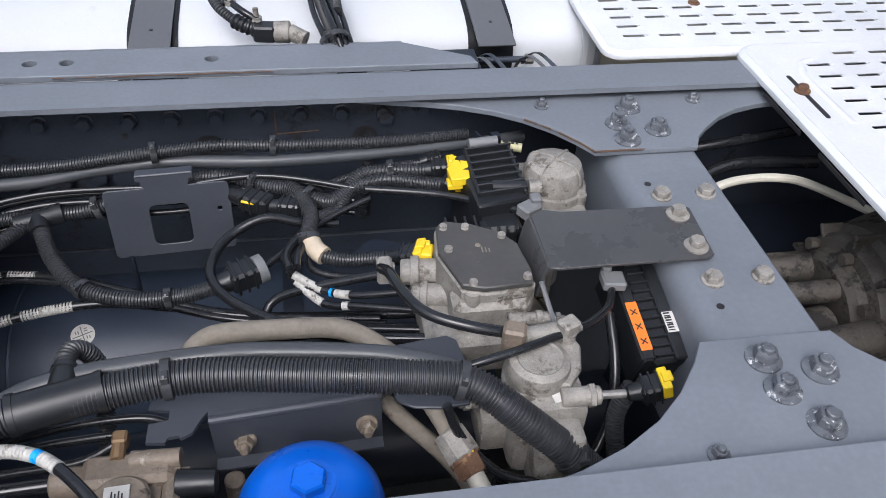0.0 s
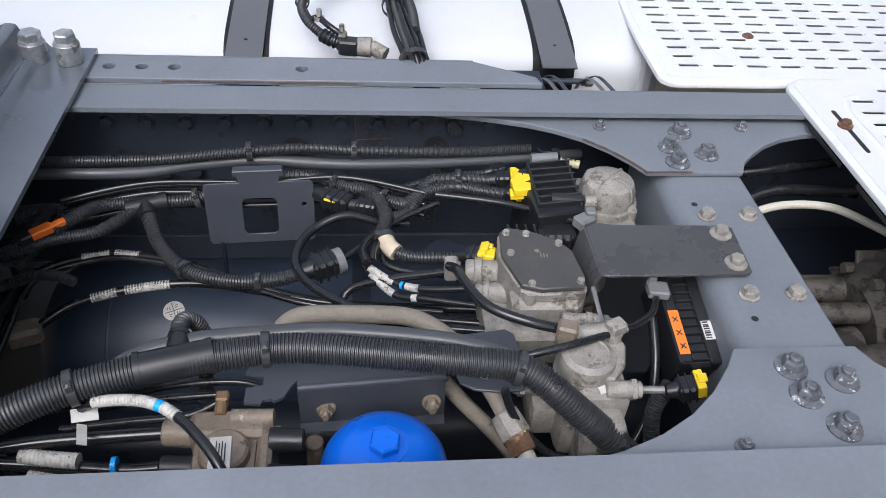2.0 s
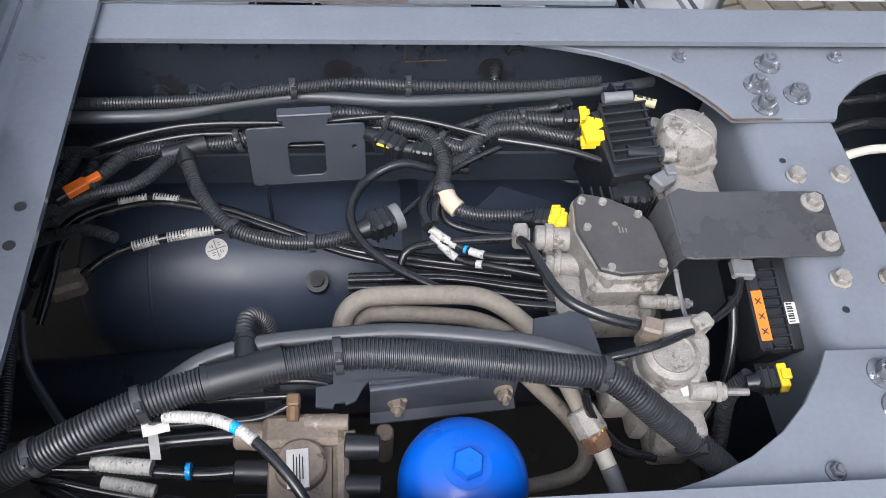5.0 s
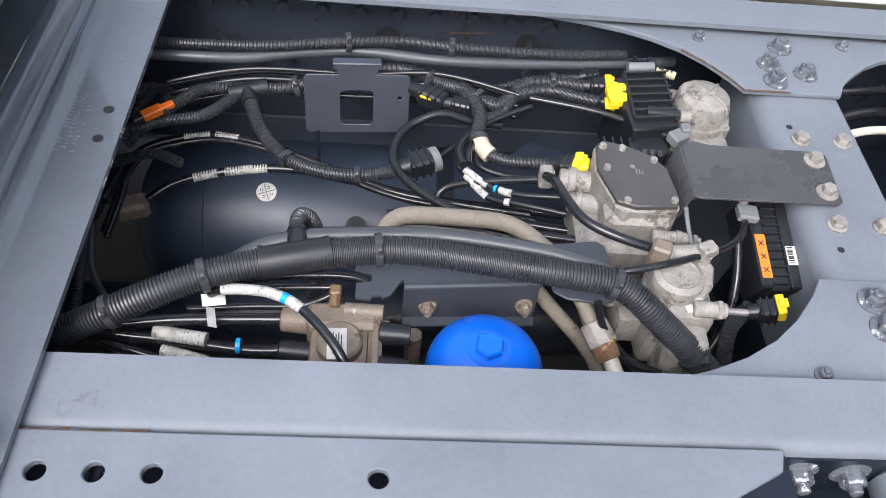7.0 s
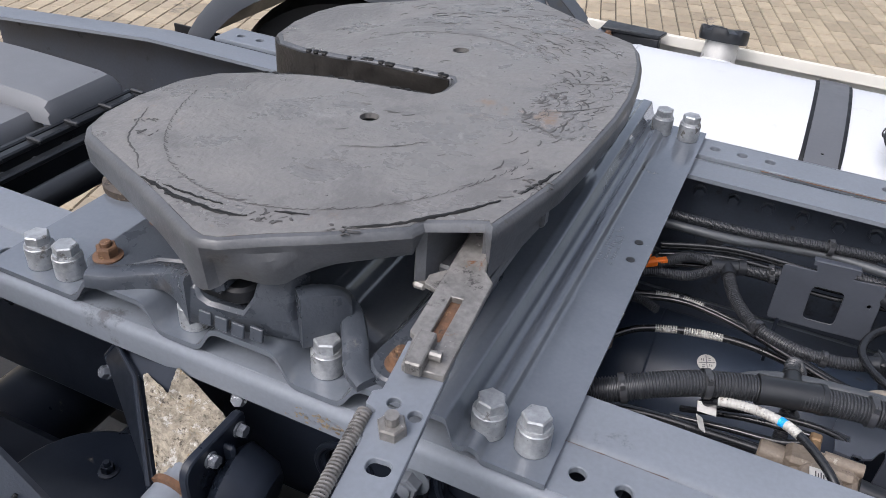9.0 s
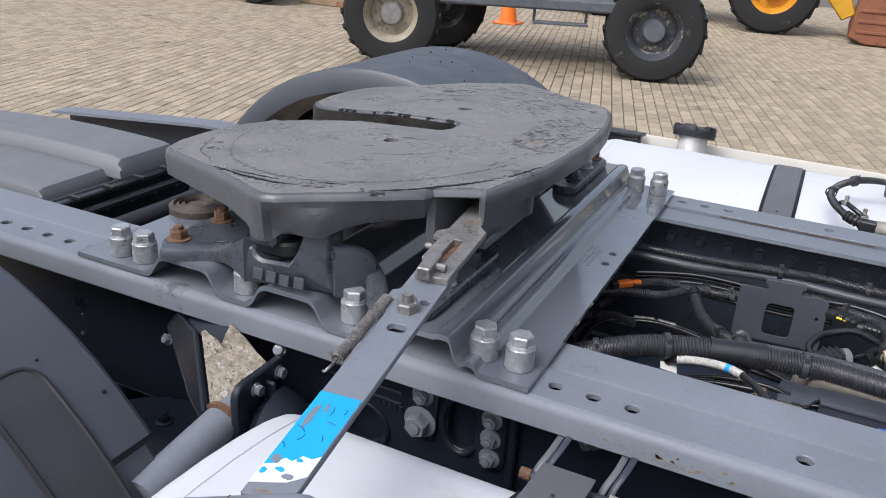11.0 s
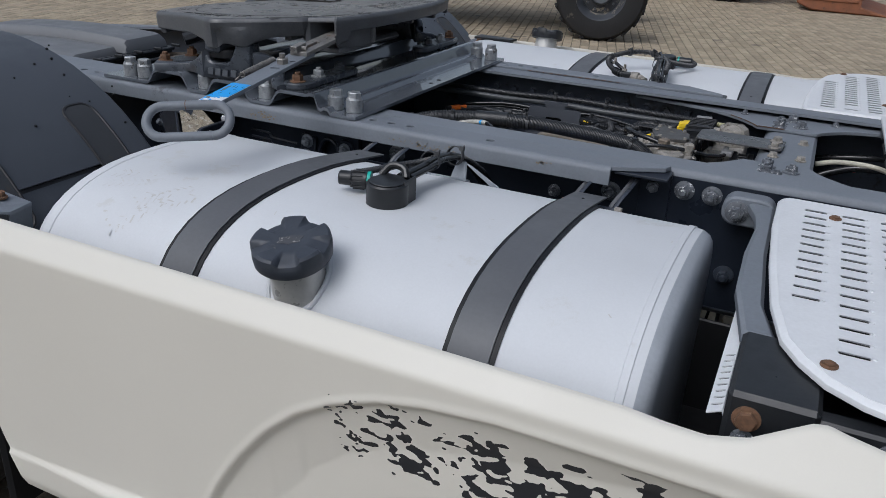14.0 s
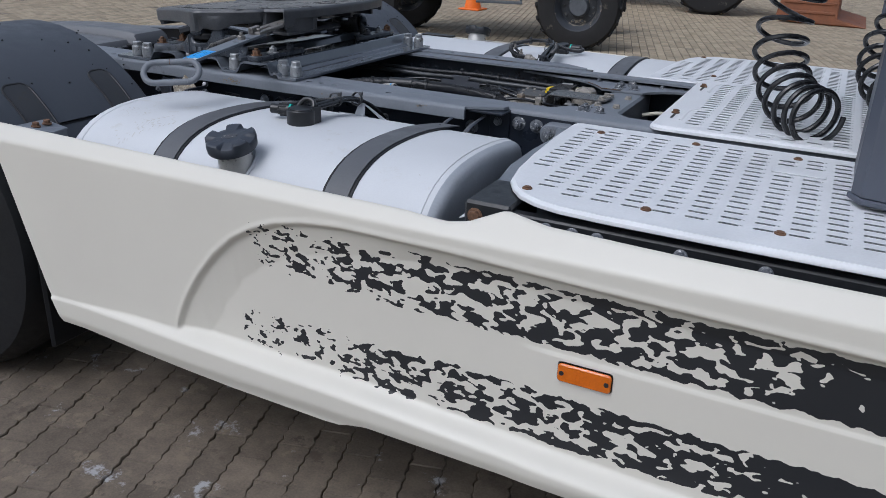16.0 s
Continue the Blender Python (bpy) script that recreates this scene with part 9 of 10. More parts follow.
def coil(name, pts, radius, turns, r, label, axis=(0.12, -0.22, 0.97)):
    line = resample(spline([Vector(p) for p in pts]), 0.004)
    n_ = turns * 22
    out = []
    for i in range(n_ + 1):
        f = i / n_
        q = (1 - (1 - f) ** 1.35) * (len(line) - 1)
        j = min(int(q), len(line) - 2)
        p = line[j].lerp(line[j + 1], q - j)
        t_ = (line[min(j + 6, len(line) - 1)] - line[max(j - 5, 0)]).normalized()
        # the upper turns hang flatter than the line they follow
        up_ = Vector(axis) if t_.z > 0 else -Vector(axis)
        k_ = 0.62 * (1 - f) ** 1.2
        t_ = (t_ * (1 - k_) + up_ * k_).normalized()
        u_ = (Vector((1, 0, 0)) - t_ * t_.x).normalized()
        w_ = t_.cross(u_)
        a = 2 * math.pi * turns * f
        out.append(p + u_ * (radius * math.cos(a)) + w_ * (radius * math.sin(a)))
    return solid(name, G().tube(out, r, 8, step=0.010, smooth=False), M_nylon, label, "coiled line", "coiled lines")


coil("coiled_line", [(1.62, 0.05, 1.80), (1.56, 0.04, 1.56), (1.475, 0.02, 1.36), (1.430, -0.02, 1.22), (1.450, -0.12, 1.10), (1.505, -0.24, 1.035), (1.575, -0.34, 1.020)], 0.070, 15, 0.0075, "black coiled supply line hanging from the cab onto the deck")
coil("coiled_line", [(1.80, 0.60, 1.8), (1.80, 0.50, 1.50), (1.76, 0.36, 1.28), (1.71, 0.22, 1.12), (1.76, 0.02, 1.04), (1.95, -0.05, 1.02)], 0.065, 19, 0.0075, "black coiled supply line behind the first one")
solid("far_deflector", G().box((1.70, 0.96, 1.18), (2.2, 0.985, 2.9), 0.008), M_panel, "dark side deflector on the far side of the cab", "deflector")

# ---------------------------------------------------------------- mudguards and wheels
def mudguard(s, label):
    t = thing("mudguard", label, "mudguard", (-0.9, s * 0.95, 0.5), "mudguards")
    cx, cz, R = -0.875, 0.50, 0.615
    prof = []
    for a in (39, 40, *range(45, 96, 5)):
        x, z = cx + R * math.cos(radians(a)), cz + R * 0.965 * math.sin(radians(a))
        prof.append((x, z))
    prof += [(cx + R * math.cos(radians(a)), cz + R * 0.965 * math.sin(radians(a))) for a in range(100, 151, 5)] if s > 0 else [(cx - 0.25, 1.06), (cx - 0.42, 1.01)]

    def sheet(pr, y0, y1, drop0, drop1, thick=0.006, ny=8):
        """Curved sheet across; its two side edges are rolled down."""
        vs, fs = [], []
        ys = list(np.linspace(y0, y1, ny + 1))
        full = [(y0, drop0)] + [(y, 0.0) for y in ys] + [(y1, drop1)]
        full = [(y0 + (y1 - y0) * 0.0, drop0), (y0 + (y1 - y0) * 0.004, drop0 * 0.25), (y0 + (y1 - y0) * 0.02, 0.0)] + [(y, 0.0) for y in ys[1:-1]] + [(y1 - (y1 - y0) * 0.02, 0.0), (y1 - (y1 - y0) * 0.004, drop1 * 0.25), (y1, drop1)]
        for off in (0.0, thick):
            for x, z in pr:
                d = Vector((x - cx, 0, z - cz)).normalized()
                for y, dr in full:
                    vs.append((x - d.x * (dr + off), s * y, z - d.z * (dr + off)))
        m_, k_ = len(full), len(pr)
        for o in (0, m_ * k_):
            for i in range(k_ - 1):
                for j in range(m_ - 1):
                    a = o + i * m_ + j
                    fs.append((a, a + 1, a + m_ + 1, a + m_))
        for i in range(k_ - 1):
            for j in (0, m_ - 1):
                a = i * m_ + j
                fs.append((a, a + m_, a + m_ + m_ * k_, a + m_ * k_))
        for i in (0, k_ - 1):
            for j in range(m_ - 1):
                a = i * m_ + j
                fs.append((a, a + 1, a + 1 + m_ * k_, a + m_ * k_))
        return G().add(vs, fs)

    part("upper_shell", sheet(prof, 0.682 if s < 0 else 0.635, 1.235, 0.03 if s < 0 else 0.06, 0.03), M_mud, t)
    # lower front shell, set back under the upper one
    def on(a, d=0.0):
        return cx + (R + d) * math.cos(radians(a)), cz + (R + d) * 0.965 * math.sin(radians(a))

    part("lower_shell", sheet([on(a, -0.007) for a in (38.2, 34, 29, 24, 19, 14, 9, 4, 0)], 0.690 if s < 0 else 0.64, 1.235, 0.03, 0.03), M_mud, t, "lower front shell")
    part("joint_strip", sheet([on(a, -0.010) for a in (39.4, 37.6)], 0.690, 1.22, 0.0, 0.0, 0.004), M_flat_black, t, "dark joint between the shells")
    # inset panels with rounded ends, each in a dark groove
    for y0, y1 in ((0.760, 0.838), (1.050, 1.136)):
        rim, r_ = [], 0.030
        for k in range(13):
            q = radians(15 * k)
            rim.append((53.6 - 2.9 * (1 - math.sin(q)), (y0 + y1) / 2 + ((y1 - y0) / 2 - r_ + r_ * abs(math.cos(q)) ** 0.9) * (1 if math.cos(q) > 0 else -1)))
        low_ = [(50.7 - 17.5 * k / 9, y0) for k in range(1, 10)]
        high_ = [(50.7 - 17.5 * k / 9, y1) for k in range(9, 0, -1)]
        end_ = [(32.0, y0 + 0.006), (31.2, y0 + 0.020), (31.0, (y0 + y1) / 2), (31.2, y1 - 0.020), (32.0, y1 - 0.006)]
        loop_ = rim + low_ + end_ + high_
        vs, fs = [], []
        for d in (0.0022, 0.0004):
            vs += [(on(a, d)[0], s * y, on(a, d)[1]) for a, y in loop_]
        n_ = len(loop_)
        k_ = len(rim) // 2
        left_, right_ = list(range(k_, k_ + n_ // 2 + 1)), [(k_ - q) % n_ for q in range(n_ // 2 + 1)]
        for q in range(n_ // 2):
            fs.append((left_[q] % n_, left_[q + 1] % n_, right_[q + 1], right_[q]))
        fs += [(q, (q + 1) % n_, n_ + (q + 1) % n_, n_ + q) for q in range(n_)]
        part("insert", G().add(vs, fs), M_mud_insert, t, "rougher inset panel")
        ring_ = [(on(a, 0.0012)[0], s * y, on(a, 0.0012)[1]) for a, y in loop_ + loop_[:1]]
        part("insert_groove", G().tube(ring_, 0.0036, 6, smooth=False), M_flat_black, t, "dark groove round the panel")
    gg = G()
    random.seed(21)
    for i in range(26):
        a, y = random.uniform(45, 92), random.uniform(0.66, 1.2)
        gg.ball((cx + (R + 0.001) * math.cos(radians(a)), s * y, cz + (R + 0.001) * 0.965 * math.sin(radians(a))), random.uniform(0.0015, 0.0035), 6)
    tagged(part("dirt_specks", gg, M_rubber, t, "small dark specks"), kind="stuff")
    # bracket with two rusty bolts at the front corner
    part("corner_bracket", slab([(-0.372, s * 1.108, 0.900), (-0.300, s * 1.095, 0.884), (-0.288, s * 1.150, 0.884), (-0.320, s * 1.196, 0.896), (-0.365, s * 1.205, 0.902)], (0.001, 0, -0.005)), M_chassis, t, "grey bracket")
    part("bracket_web", slab([(-0.300, s * 1.095, 0.882), (-0.288, s * 1.150, 0.882), (-0.300, s * 1.150, 0.80), (-0.312, s * 1.095, 0.80)], (-0.005, 0, 0)), M_chassis, t)
    for x, y in ((-0.338, 1.128), (-0.336, 1.165)):
        flange_bolt((x, s * y, 0.896), (0.1, 0, 1), 0.0090, 0.009, M_rusty, 1.4, 10, group="mudguard bolts", label="rusty bolt on the mudguard bracket")
    flap = part("mud_flap", G().box((-0.335, min(s * 0.64, s * 1.235), 0.24), (-0.318, max(s * 0.64, s * 1.235), 0.56), 0.008), M_rubber, t, "black rubber flap")
    return t


mudguard(-1, "dark grey plastic mudguard over the rear wheel, speckled")
mudguard(1, "dark grey plastic mudguard over the far rear wheel")


def tyre_wheel(parent, c, axis, R, w, rim_mat, label, treads=0, rim=0.56, hub_mat=None, tyre_mat=None):
    """Wheel of a vehicle: lugged tyre with rim, hub and nuts under it; axis points out of the visible face."""
    c, ax_ = Vector(c), Vector(axis).normalized()
    m = Matrix.Translation(c) @ ax_.to_track_quat("Z", "Y").to_matrix().to_4x4()
    rr = R * rim
    g = G().lathe([(rr, -w / 2), (rr * 1.25, -w / 2 - 0.01), (R * 0.93, -w * 0.47), (R * 0.985, -w * 0.36), (R * 0.99, w * 0.36), (R * 0.93, w * 0.47), (rr * 1.25, w / 2 + 0.01), (rr, w / 2 - 0.01), (rr, -w / 2)], m, 48, close=False)
    t = part("wheel", g, tyre_mat or M_tyre, parent, label)
    for i in range(treads):
        a = 360 * i / treads
        for k in (-1, 1):
            part("tread_lug", G().box((R * 0.965, -0.03, 0.0), (R * 1.02, 0.03, w * 0.46), 0.008, m @ pose(0, 0, 0, 0, 0, a + (180 / treads if k > 0 else 0)) @ pose(0, 0, 0, 28 * k, 0, 0) @ pose(0, 0, -w * 0.46 if k < 0 else 0)), M_tyre, t)
    part("rim", G().lathe([(rr * 0.30, w * 0.10), (rr * 0.78, w * 0.06), (rr * 0.84, w * 0.30), (rr * 0.98, w * 0.44), (rr * 1.06, w * 0.46), (rr * 1.06, w * 0.40), (rr * 0.9, -w * 0.4)], m, 40, close=False), rim_mat, t)
    part("hub", G().lathe([(rr * 0.46, w * 0.05), (rr * 0.44, w * 0.22), (rr * 0.36, w * 0.30), (rr * 0.05, w * 0.31)], m, 24), hub_mat or rim_mat, t)
    for i in range(10):
        a = radians(36 * i)
        part("wheel_nut", G().hexa(m @ Vector((rr * 0.62 * math.cos(a), rr * 0.62 * math.sin(a), w * 0.08)), m @ Vector((rr * 0.62 * math.cos(a), rr * 0.62 * math.sin(a), w * 0.14)), R * 0.028), hub_mat or rim_mat, t)
    return t


M_rim_dark = mat("dark_rim", (0.045, 0.05, 0.06), 0.5, vary=0.3, scale=9, spots=[((0.32, 0.28, 0.22), 7, 0.56)])
M_rim_cream = mat("dirty_cream_rim", (0.30, 0.265, 0.20), 0.6, vary=0.25, scale=10, spots=[((0.16, 0.13, 0.10), 8, 0.56)])
M_rim_yellow = mat("yellow_rim", (0.52, 0.23, 0.012), 0.5, vary=0.15, scale=8, spots=[((0.16, 0.09, 0.04), 7, 0.62)])
M_hub_dark = mat("hub_grey", (0.085, 0.095, 0.11), 0.5, vary=0.3, scale=14, spots=[((0.30, 0.14, 0.08), 10, 0.64)])
M_hub_gray = mat("hub_light", (0.19, 0.19, 0.185), 0.5, vary=0.3, scale=14, spots=[((0.14, 0.12, 0.10), 10, 0.58)])
# axle and dark parts under the frame
ax = thing("rear_axle", "dark cast rear axle under the frame", "axle", (-0.93, 0, 0.35))
part("beam", G().cyl((-0.93, -0.75, 0.5), (-0.93, 0.75, 0.5), 0.09, n=20).cyl((-0.93, -0.2, 0.5), (-0.93, 0.2, 0.5), 0.22, n=28, bev=0.04), M_chassis_dark, ax)
part("shaft", G().cyl((-0.7, 0, 0.5), (1.1, 0.0, 0.62), 0.06, n=20), M_chassis_dark, ax)
for s in (-1, 1):
    tyre_wheel(ax, (-0.90, 0.97 * s, 0.50), (0, s, 0), 0.505, 0.50, M_rim_dark, "black truck tyre on a dark rim", tyre_mat=M_rubber)
# black panels added between the wheels and the frame to keep the gap dark
for s in (-1, 1):
    solid("wheel_gap_blocker", G().plate([(-1.45, 0.25), (-0.55, 0.25), (-0.50, 0.60), (-0.62, 0.84), (-1.45, 0.84)], [], 0, 0.006, Matrix.Translation((0, s * 0.672, 0)) @ pose(0, 0, 0, 90, 0, 0), bev=0.001), M_rubber, "black panel added to darken the gap between wheel and frame", "splash panel", "splash panels")
# rear of the frame: centre cover and far rear panels seen behind the coupling
rc = thing("rear_cover", "dark grey moulded plastic cover between the rear mudguards", "cover", (-1.4, 0.1, 0.95))
M_cover = mat("grey_moulded_plastic", (0.135, 0.141, 0.152), 0.45, vary=0.08, scale=9, fine=300, bump=0.12, spots=[((0.075, 0.078, 0.084), 8, 0.66)])


def moulded(x0, x1, y0, y1, crown, edge, skirt):
    """Domed cover: crown(u, v) its height, edges rolled over by a radius and dropped to skirt."""
    vs, fs = [], []
    nx, ny = 24, 16
    us = [0, 0.004, 0.02, 0.05] + list(np.linspace(0.09, 0.91, nx - 8)) + [0.95, 0.98, 0.996, 1]
    ws = [0, 0.01, 0.04, 0.10] + list(np.linspace(0.18, 0.82, ny - 8)) + [0.90, 0.96, 0.99, 1]
    for u in us:
        for v in ws:
            x, y = x0 + (x1 - x0) * u, y0 + (y1 - y0) * v
            d = min((1 - u) * abs(x1 - x0), u * abs(x1 - x0), v * abs(y1 - y0), (1 - v) * abs(y1 - y0))
            k = 1 if d >= edge else math.sqrt(max(0, 1 - (1 - d / edge) ** 2))
            vs.append((x, y, skirt + (crown(u, v) - skirt) * k))
    m_ = len(ws)
    for i in range(len(us) - 1):
        for j in range(m_ - 1):
            a = i * m_ + j
            fs.append((a, a + m_, a + m_ + 1, a + 1))
    return G().add(vs, fs)


part("upper_cover", moulded(-1.78, -1.075, -0.088, 0.098, lambda u, v: 0.966 - 0.020 * (1 - u) + 0.016 * math.sin(math.pi * min(1, u * 0.95)) + 0.004 * v, 0.026, 0.925), M_cover, rc, "domed grey cover")
part("lower_cover", moulded(-1.78, -1.115, -0.262, -0.070, lambda u, v: 0.938 - 0.030 * (1 - u) + 0.014 * math.sin(math.pi * u) + 0.004 * v, 0.018, 0.905), M_cover, rc, "lower grey cover beside the rail")
for q, (x, z) in enumerate(((-1.052, 0.922), (-1.028, 0.900))):
    part("edge_strip", G().box((x - 0.010, -0.30, z - 0.006), (x + 0.010, 0.10, z + 0.006), 0.003), M_plastic, rc)
part("front_wall", G().box((-1.085, -0.30, 0.80), (-1.072, 0.12, 0.926), 0.003), M_plastic, rc)
part("front_bar", G().cyl((-0.955, -0.30, 0.875), (-0.955, 0.16, 0.875), 0.024, n=18), M_plastic, rc, "round dark bar")
for i in range(5):
    part("edge_clip", G().box((-1.060, -0.24 + 0.085 * i, 0.927), (-1.025, -0.232 + 0.085 * i, 0.936), 0.002), M_plastic, rc)
    part("screw", G().cyl((-1.072, -0.21 + 0.07 * i, 0.878), (-1.064, -0.21 + 0.07 * i, 0.878), 0.008, n=12), M_gray_plastic, rc)
solid("cable_bundle", G().tube([(-0.86, -0.05, 0.99), (-0.80, 0.02, 1.01), (-0.74, 0.10, 0.99), (-0.70, 0.2, 0.96)], 0.02, 8).tube([(-0.90, 0.0, 0.98), (-0.82, 0.06, 1.0), (-0.76, 0.0, 0.97)], 0.014, 8), M_plastic, "black cables behind the coupling", "cable")
solid("far_black_bracket", G().plate([(-0.36, 1.13), (-0.20, 1.14), (-0.19, 1.19), (-0.36, 1.20)], [], 0.905, 0.915, bev=0.002).box((-0.34, 1.14, 0.84), (-0.20, 1.18, 0.906), 0.004), M_plastic, "black bracket between the far mudguard and tank", "bracket")

# ---------------------------------------------------------------- yard
M_paver = mat("concrete_paver", (0.315, 0.262, 0.186), 0.85, vary=0.22, scale=11, fine=140, bump=0.5, spots=[((0.13, 0.11, 0.088), 1.6, 0.60), ((0.33, 0.29, 0.235), 5, 0.66)], rand=0.0)
mp_nodes = M_paver.node_tree.nodes
isl = mp_nodes["Geometry"]
bsdf = mp_nodes["Principled BSDF"]
src = bsdf.inputs["Base Color"].links[0].from_socket
sc_ = mp_nodes.new("ShaderNodeVectorMath")
sc_.operation = "SCALE"
mrg = mp_nodes.new("ShaderNodeMapRange")
mrg.inputs["To Min"].default_value = 0.80
mrg.inputs["To Max"].default_value = 1.18
M_paver.node_tree.links.new(isl.outputs["Random Per Island"], mrg.inputs["Value"])
M_paver.node_tree.links.new(src, sc_.inputs[0])
M_paver.node_tree.links.new(mrg.outputs[0], sc_.inputs["Scale"])
# darkening put into the block colour in an uneven area beside the truck
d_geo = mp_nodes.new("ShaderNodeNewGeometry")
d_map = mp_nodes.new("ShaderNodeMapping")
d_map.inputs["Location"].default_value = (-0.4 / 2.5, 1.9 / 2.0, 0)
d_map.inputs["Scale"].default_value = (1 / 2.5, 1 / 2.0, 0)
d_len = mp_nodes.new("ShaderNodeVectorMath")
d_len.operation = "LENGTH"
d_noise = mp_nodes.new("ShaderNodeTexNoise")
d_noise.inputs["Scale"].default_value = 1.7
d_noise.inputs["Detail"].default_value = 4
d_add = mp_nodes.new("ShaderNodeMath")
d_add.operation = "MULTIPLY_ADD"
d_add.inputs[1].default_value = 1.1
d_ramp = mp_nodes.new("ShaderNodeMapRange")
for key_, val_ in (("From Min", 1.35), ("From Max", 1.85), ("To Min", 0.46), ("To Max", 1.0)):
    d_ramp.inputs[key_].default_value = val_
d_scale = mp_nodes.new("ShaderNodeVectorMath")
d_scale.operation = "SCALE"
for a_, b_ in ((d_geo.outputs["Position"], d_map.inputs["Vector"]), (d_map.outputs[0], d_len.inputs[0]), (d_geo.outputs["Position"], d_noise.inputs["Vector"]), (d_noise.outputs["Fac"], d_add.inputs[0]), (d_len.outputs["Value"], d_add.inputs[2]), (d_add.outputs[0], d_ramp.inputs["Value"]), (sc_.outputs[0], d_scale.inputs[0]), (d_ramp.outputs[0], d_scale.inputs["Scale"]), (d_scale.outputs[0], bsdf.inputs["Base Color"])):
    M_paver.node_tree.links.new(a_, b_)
# blocks nearest the truck: stained, with a base colour under half as bright
M_paver_near = mat("concrete_paver_dark_worn", (0.135, 0.110, 0.084), 0.8, vary=0.4, scale=14, fine=140, bump=0.9, spots=[((0.085, 0.068, 0.052), 5, 0.57), ((0.185, 0.150, 0.110), 9, 0.58), ((0.36, 0.36, 0.37), 5, 0.585)], rand=0.16)
M_joint = mat("joint_sand", (0.115, 0.098, 0.077), 0.95, vary=0.3, scale=6, fine=90, bump=0.5)
ANG = radians(15.0)
ca, sa = math.cos(ANG), math.sin(ANG)
PW, PL = 0.100, 0.178
solid("ground", G().add([(-400, -400, -0.012), (400, -400, -0.012), (400, 400, -0.012), (-400, 400, -0.012)], [(0, 1, 2, 3)]), M_joint, "sandy ground under the paving", "ground", kind="structure")
pav = tagged(new("pavement"), "brown-grey interlocking concrete block paving", "pavement", kind="structure")
ORIGIN[pav] = Vector((0, 0, 0))


def paver_geo(zig, seed):
    """One block with toothed long sides and a soft upper edge, round its own centre."""
    random.seed(seed)
    hw, hl = PW / 2 - 0.0008, PL / 2 - 0.0006
    hw -= 0.0003
    side = [(-hl + 2 * hl * i / 8, ((0.0034 if i % 2 else -0.0034) + random.uniform(-0.002, 0.002)) * zig) for i in range(9)]
    loop = [(hw + d, y) for y, d in side] + [(-hw + d, y) for y, d in reversed(side)]
    loop = [(x + random.uniform(-0.0016, 0.0016), y) for x, y in loop]
    n = len(loop)
    vs = [(x, y, -0.02) for x, y in loop] + [(x, y, -0.003) for x, y in loop] + [(x * 0.95, y * 0.985, 0.0) for x, y in loop]
    fs = [(i, (i + 1) % n, n + (i + 1) % n, n + i) for i in range(n)] + [(n + i, n + (i + 1) % n, 2 * n + (i + 1) % n, 2 * n + i) for i in range(n)] + [tuple(range(2 * n, 3 * n))]
    return vs, fs


def cell(i, j):
    u, v = i * PW, (j + 0.5 * (i % 2)) * PL
    return u * ca - v * sa, u * sa + v * ca


simple_v = np.array([(-PW / 2 + 0.003, -PL / 2 + 0.003, -0.008), (PW / 2 - 0.003, -PL / 2 + 0.003, -0.008), (PW / 2 - 0.003, PL / 2 - 0.003, -0.008), (-PW / 2 + 0.003, PL / 2 - 0.003, -0.008)])
simple_v = np.vstack([simple_v, simple_v * (0.93, 0.955, 0) + (0, 0, 0.0)])
simple_f = [(0, 1, 5, 4), (1, 2, 6, 5), (2, 3, 7, 6), (3, 0, 4, 7), (4, 5, 6, 7)]
rng = np.random.default_rng(5)
near_cells = []
allv, allf, cnt = [], [], 0
for i in range(-290, 180):
    for j in range(-75, 190):
        x, y = cell(i, j)
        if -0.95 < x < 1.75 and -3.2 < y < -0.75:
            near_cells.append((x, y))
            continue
        if not (-26 < x < 9 and -9 < y < 21):
            continue
        # the view opens away from the truck
        if y > 2 and (x < -9 - 1.6 * (y - 2) or x > 8 + 0.2 * (y - 2)):
            continue
        if y < 2 and not (-9 < x < 8):
            continue
        h = rng.uniform(-0.0015, 0.0015)
        p = simple_v
        X = x + p[:, 0] * ca - p[:, 1] * sa
        Y = y + p[:, 0] * sa + p[:, 1] * ca
        allv.append(np.column_stack([X, Y, p[:, 2] + h]))
        allf += [tuple(q + cnt for q in f) for f in simple_f]
        cnt += 8
me = bpy.data.meshes.new("paving_blocks")
me.from_pydata(np.vstack(allv).tolist(), [], allf)
me.materials.append(M_paver)
blocks = new("paving_blocks", me)
blocks.parent = pav
tagged(blocks, "brown-grey concrete paving blocks in running bond", kind="stuff")
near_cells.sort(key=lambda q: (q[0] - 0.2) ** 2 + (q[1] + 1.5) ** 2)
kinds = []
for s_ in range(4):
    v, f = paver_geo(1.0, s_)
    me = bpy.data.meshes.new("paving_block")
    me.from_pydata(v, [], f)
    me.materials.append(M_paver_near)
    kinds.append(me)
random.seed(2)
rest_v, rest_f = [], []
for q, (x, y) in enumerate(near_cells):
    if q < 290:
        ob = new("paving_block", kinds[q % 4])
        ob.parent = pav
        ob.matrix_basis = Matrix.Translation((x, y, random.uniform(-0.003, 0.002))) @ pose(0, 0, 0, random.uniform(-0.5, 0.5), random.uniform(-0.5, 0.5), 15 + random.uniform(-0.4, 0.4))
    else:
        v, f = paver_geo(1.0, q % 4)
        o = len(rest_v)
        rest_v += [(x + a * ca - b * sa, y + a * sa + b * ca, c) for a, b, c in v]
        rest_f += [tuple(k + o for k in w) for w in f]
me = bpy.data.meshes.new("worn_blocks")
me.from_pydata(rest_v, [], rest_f)
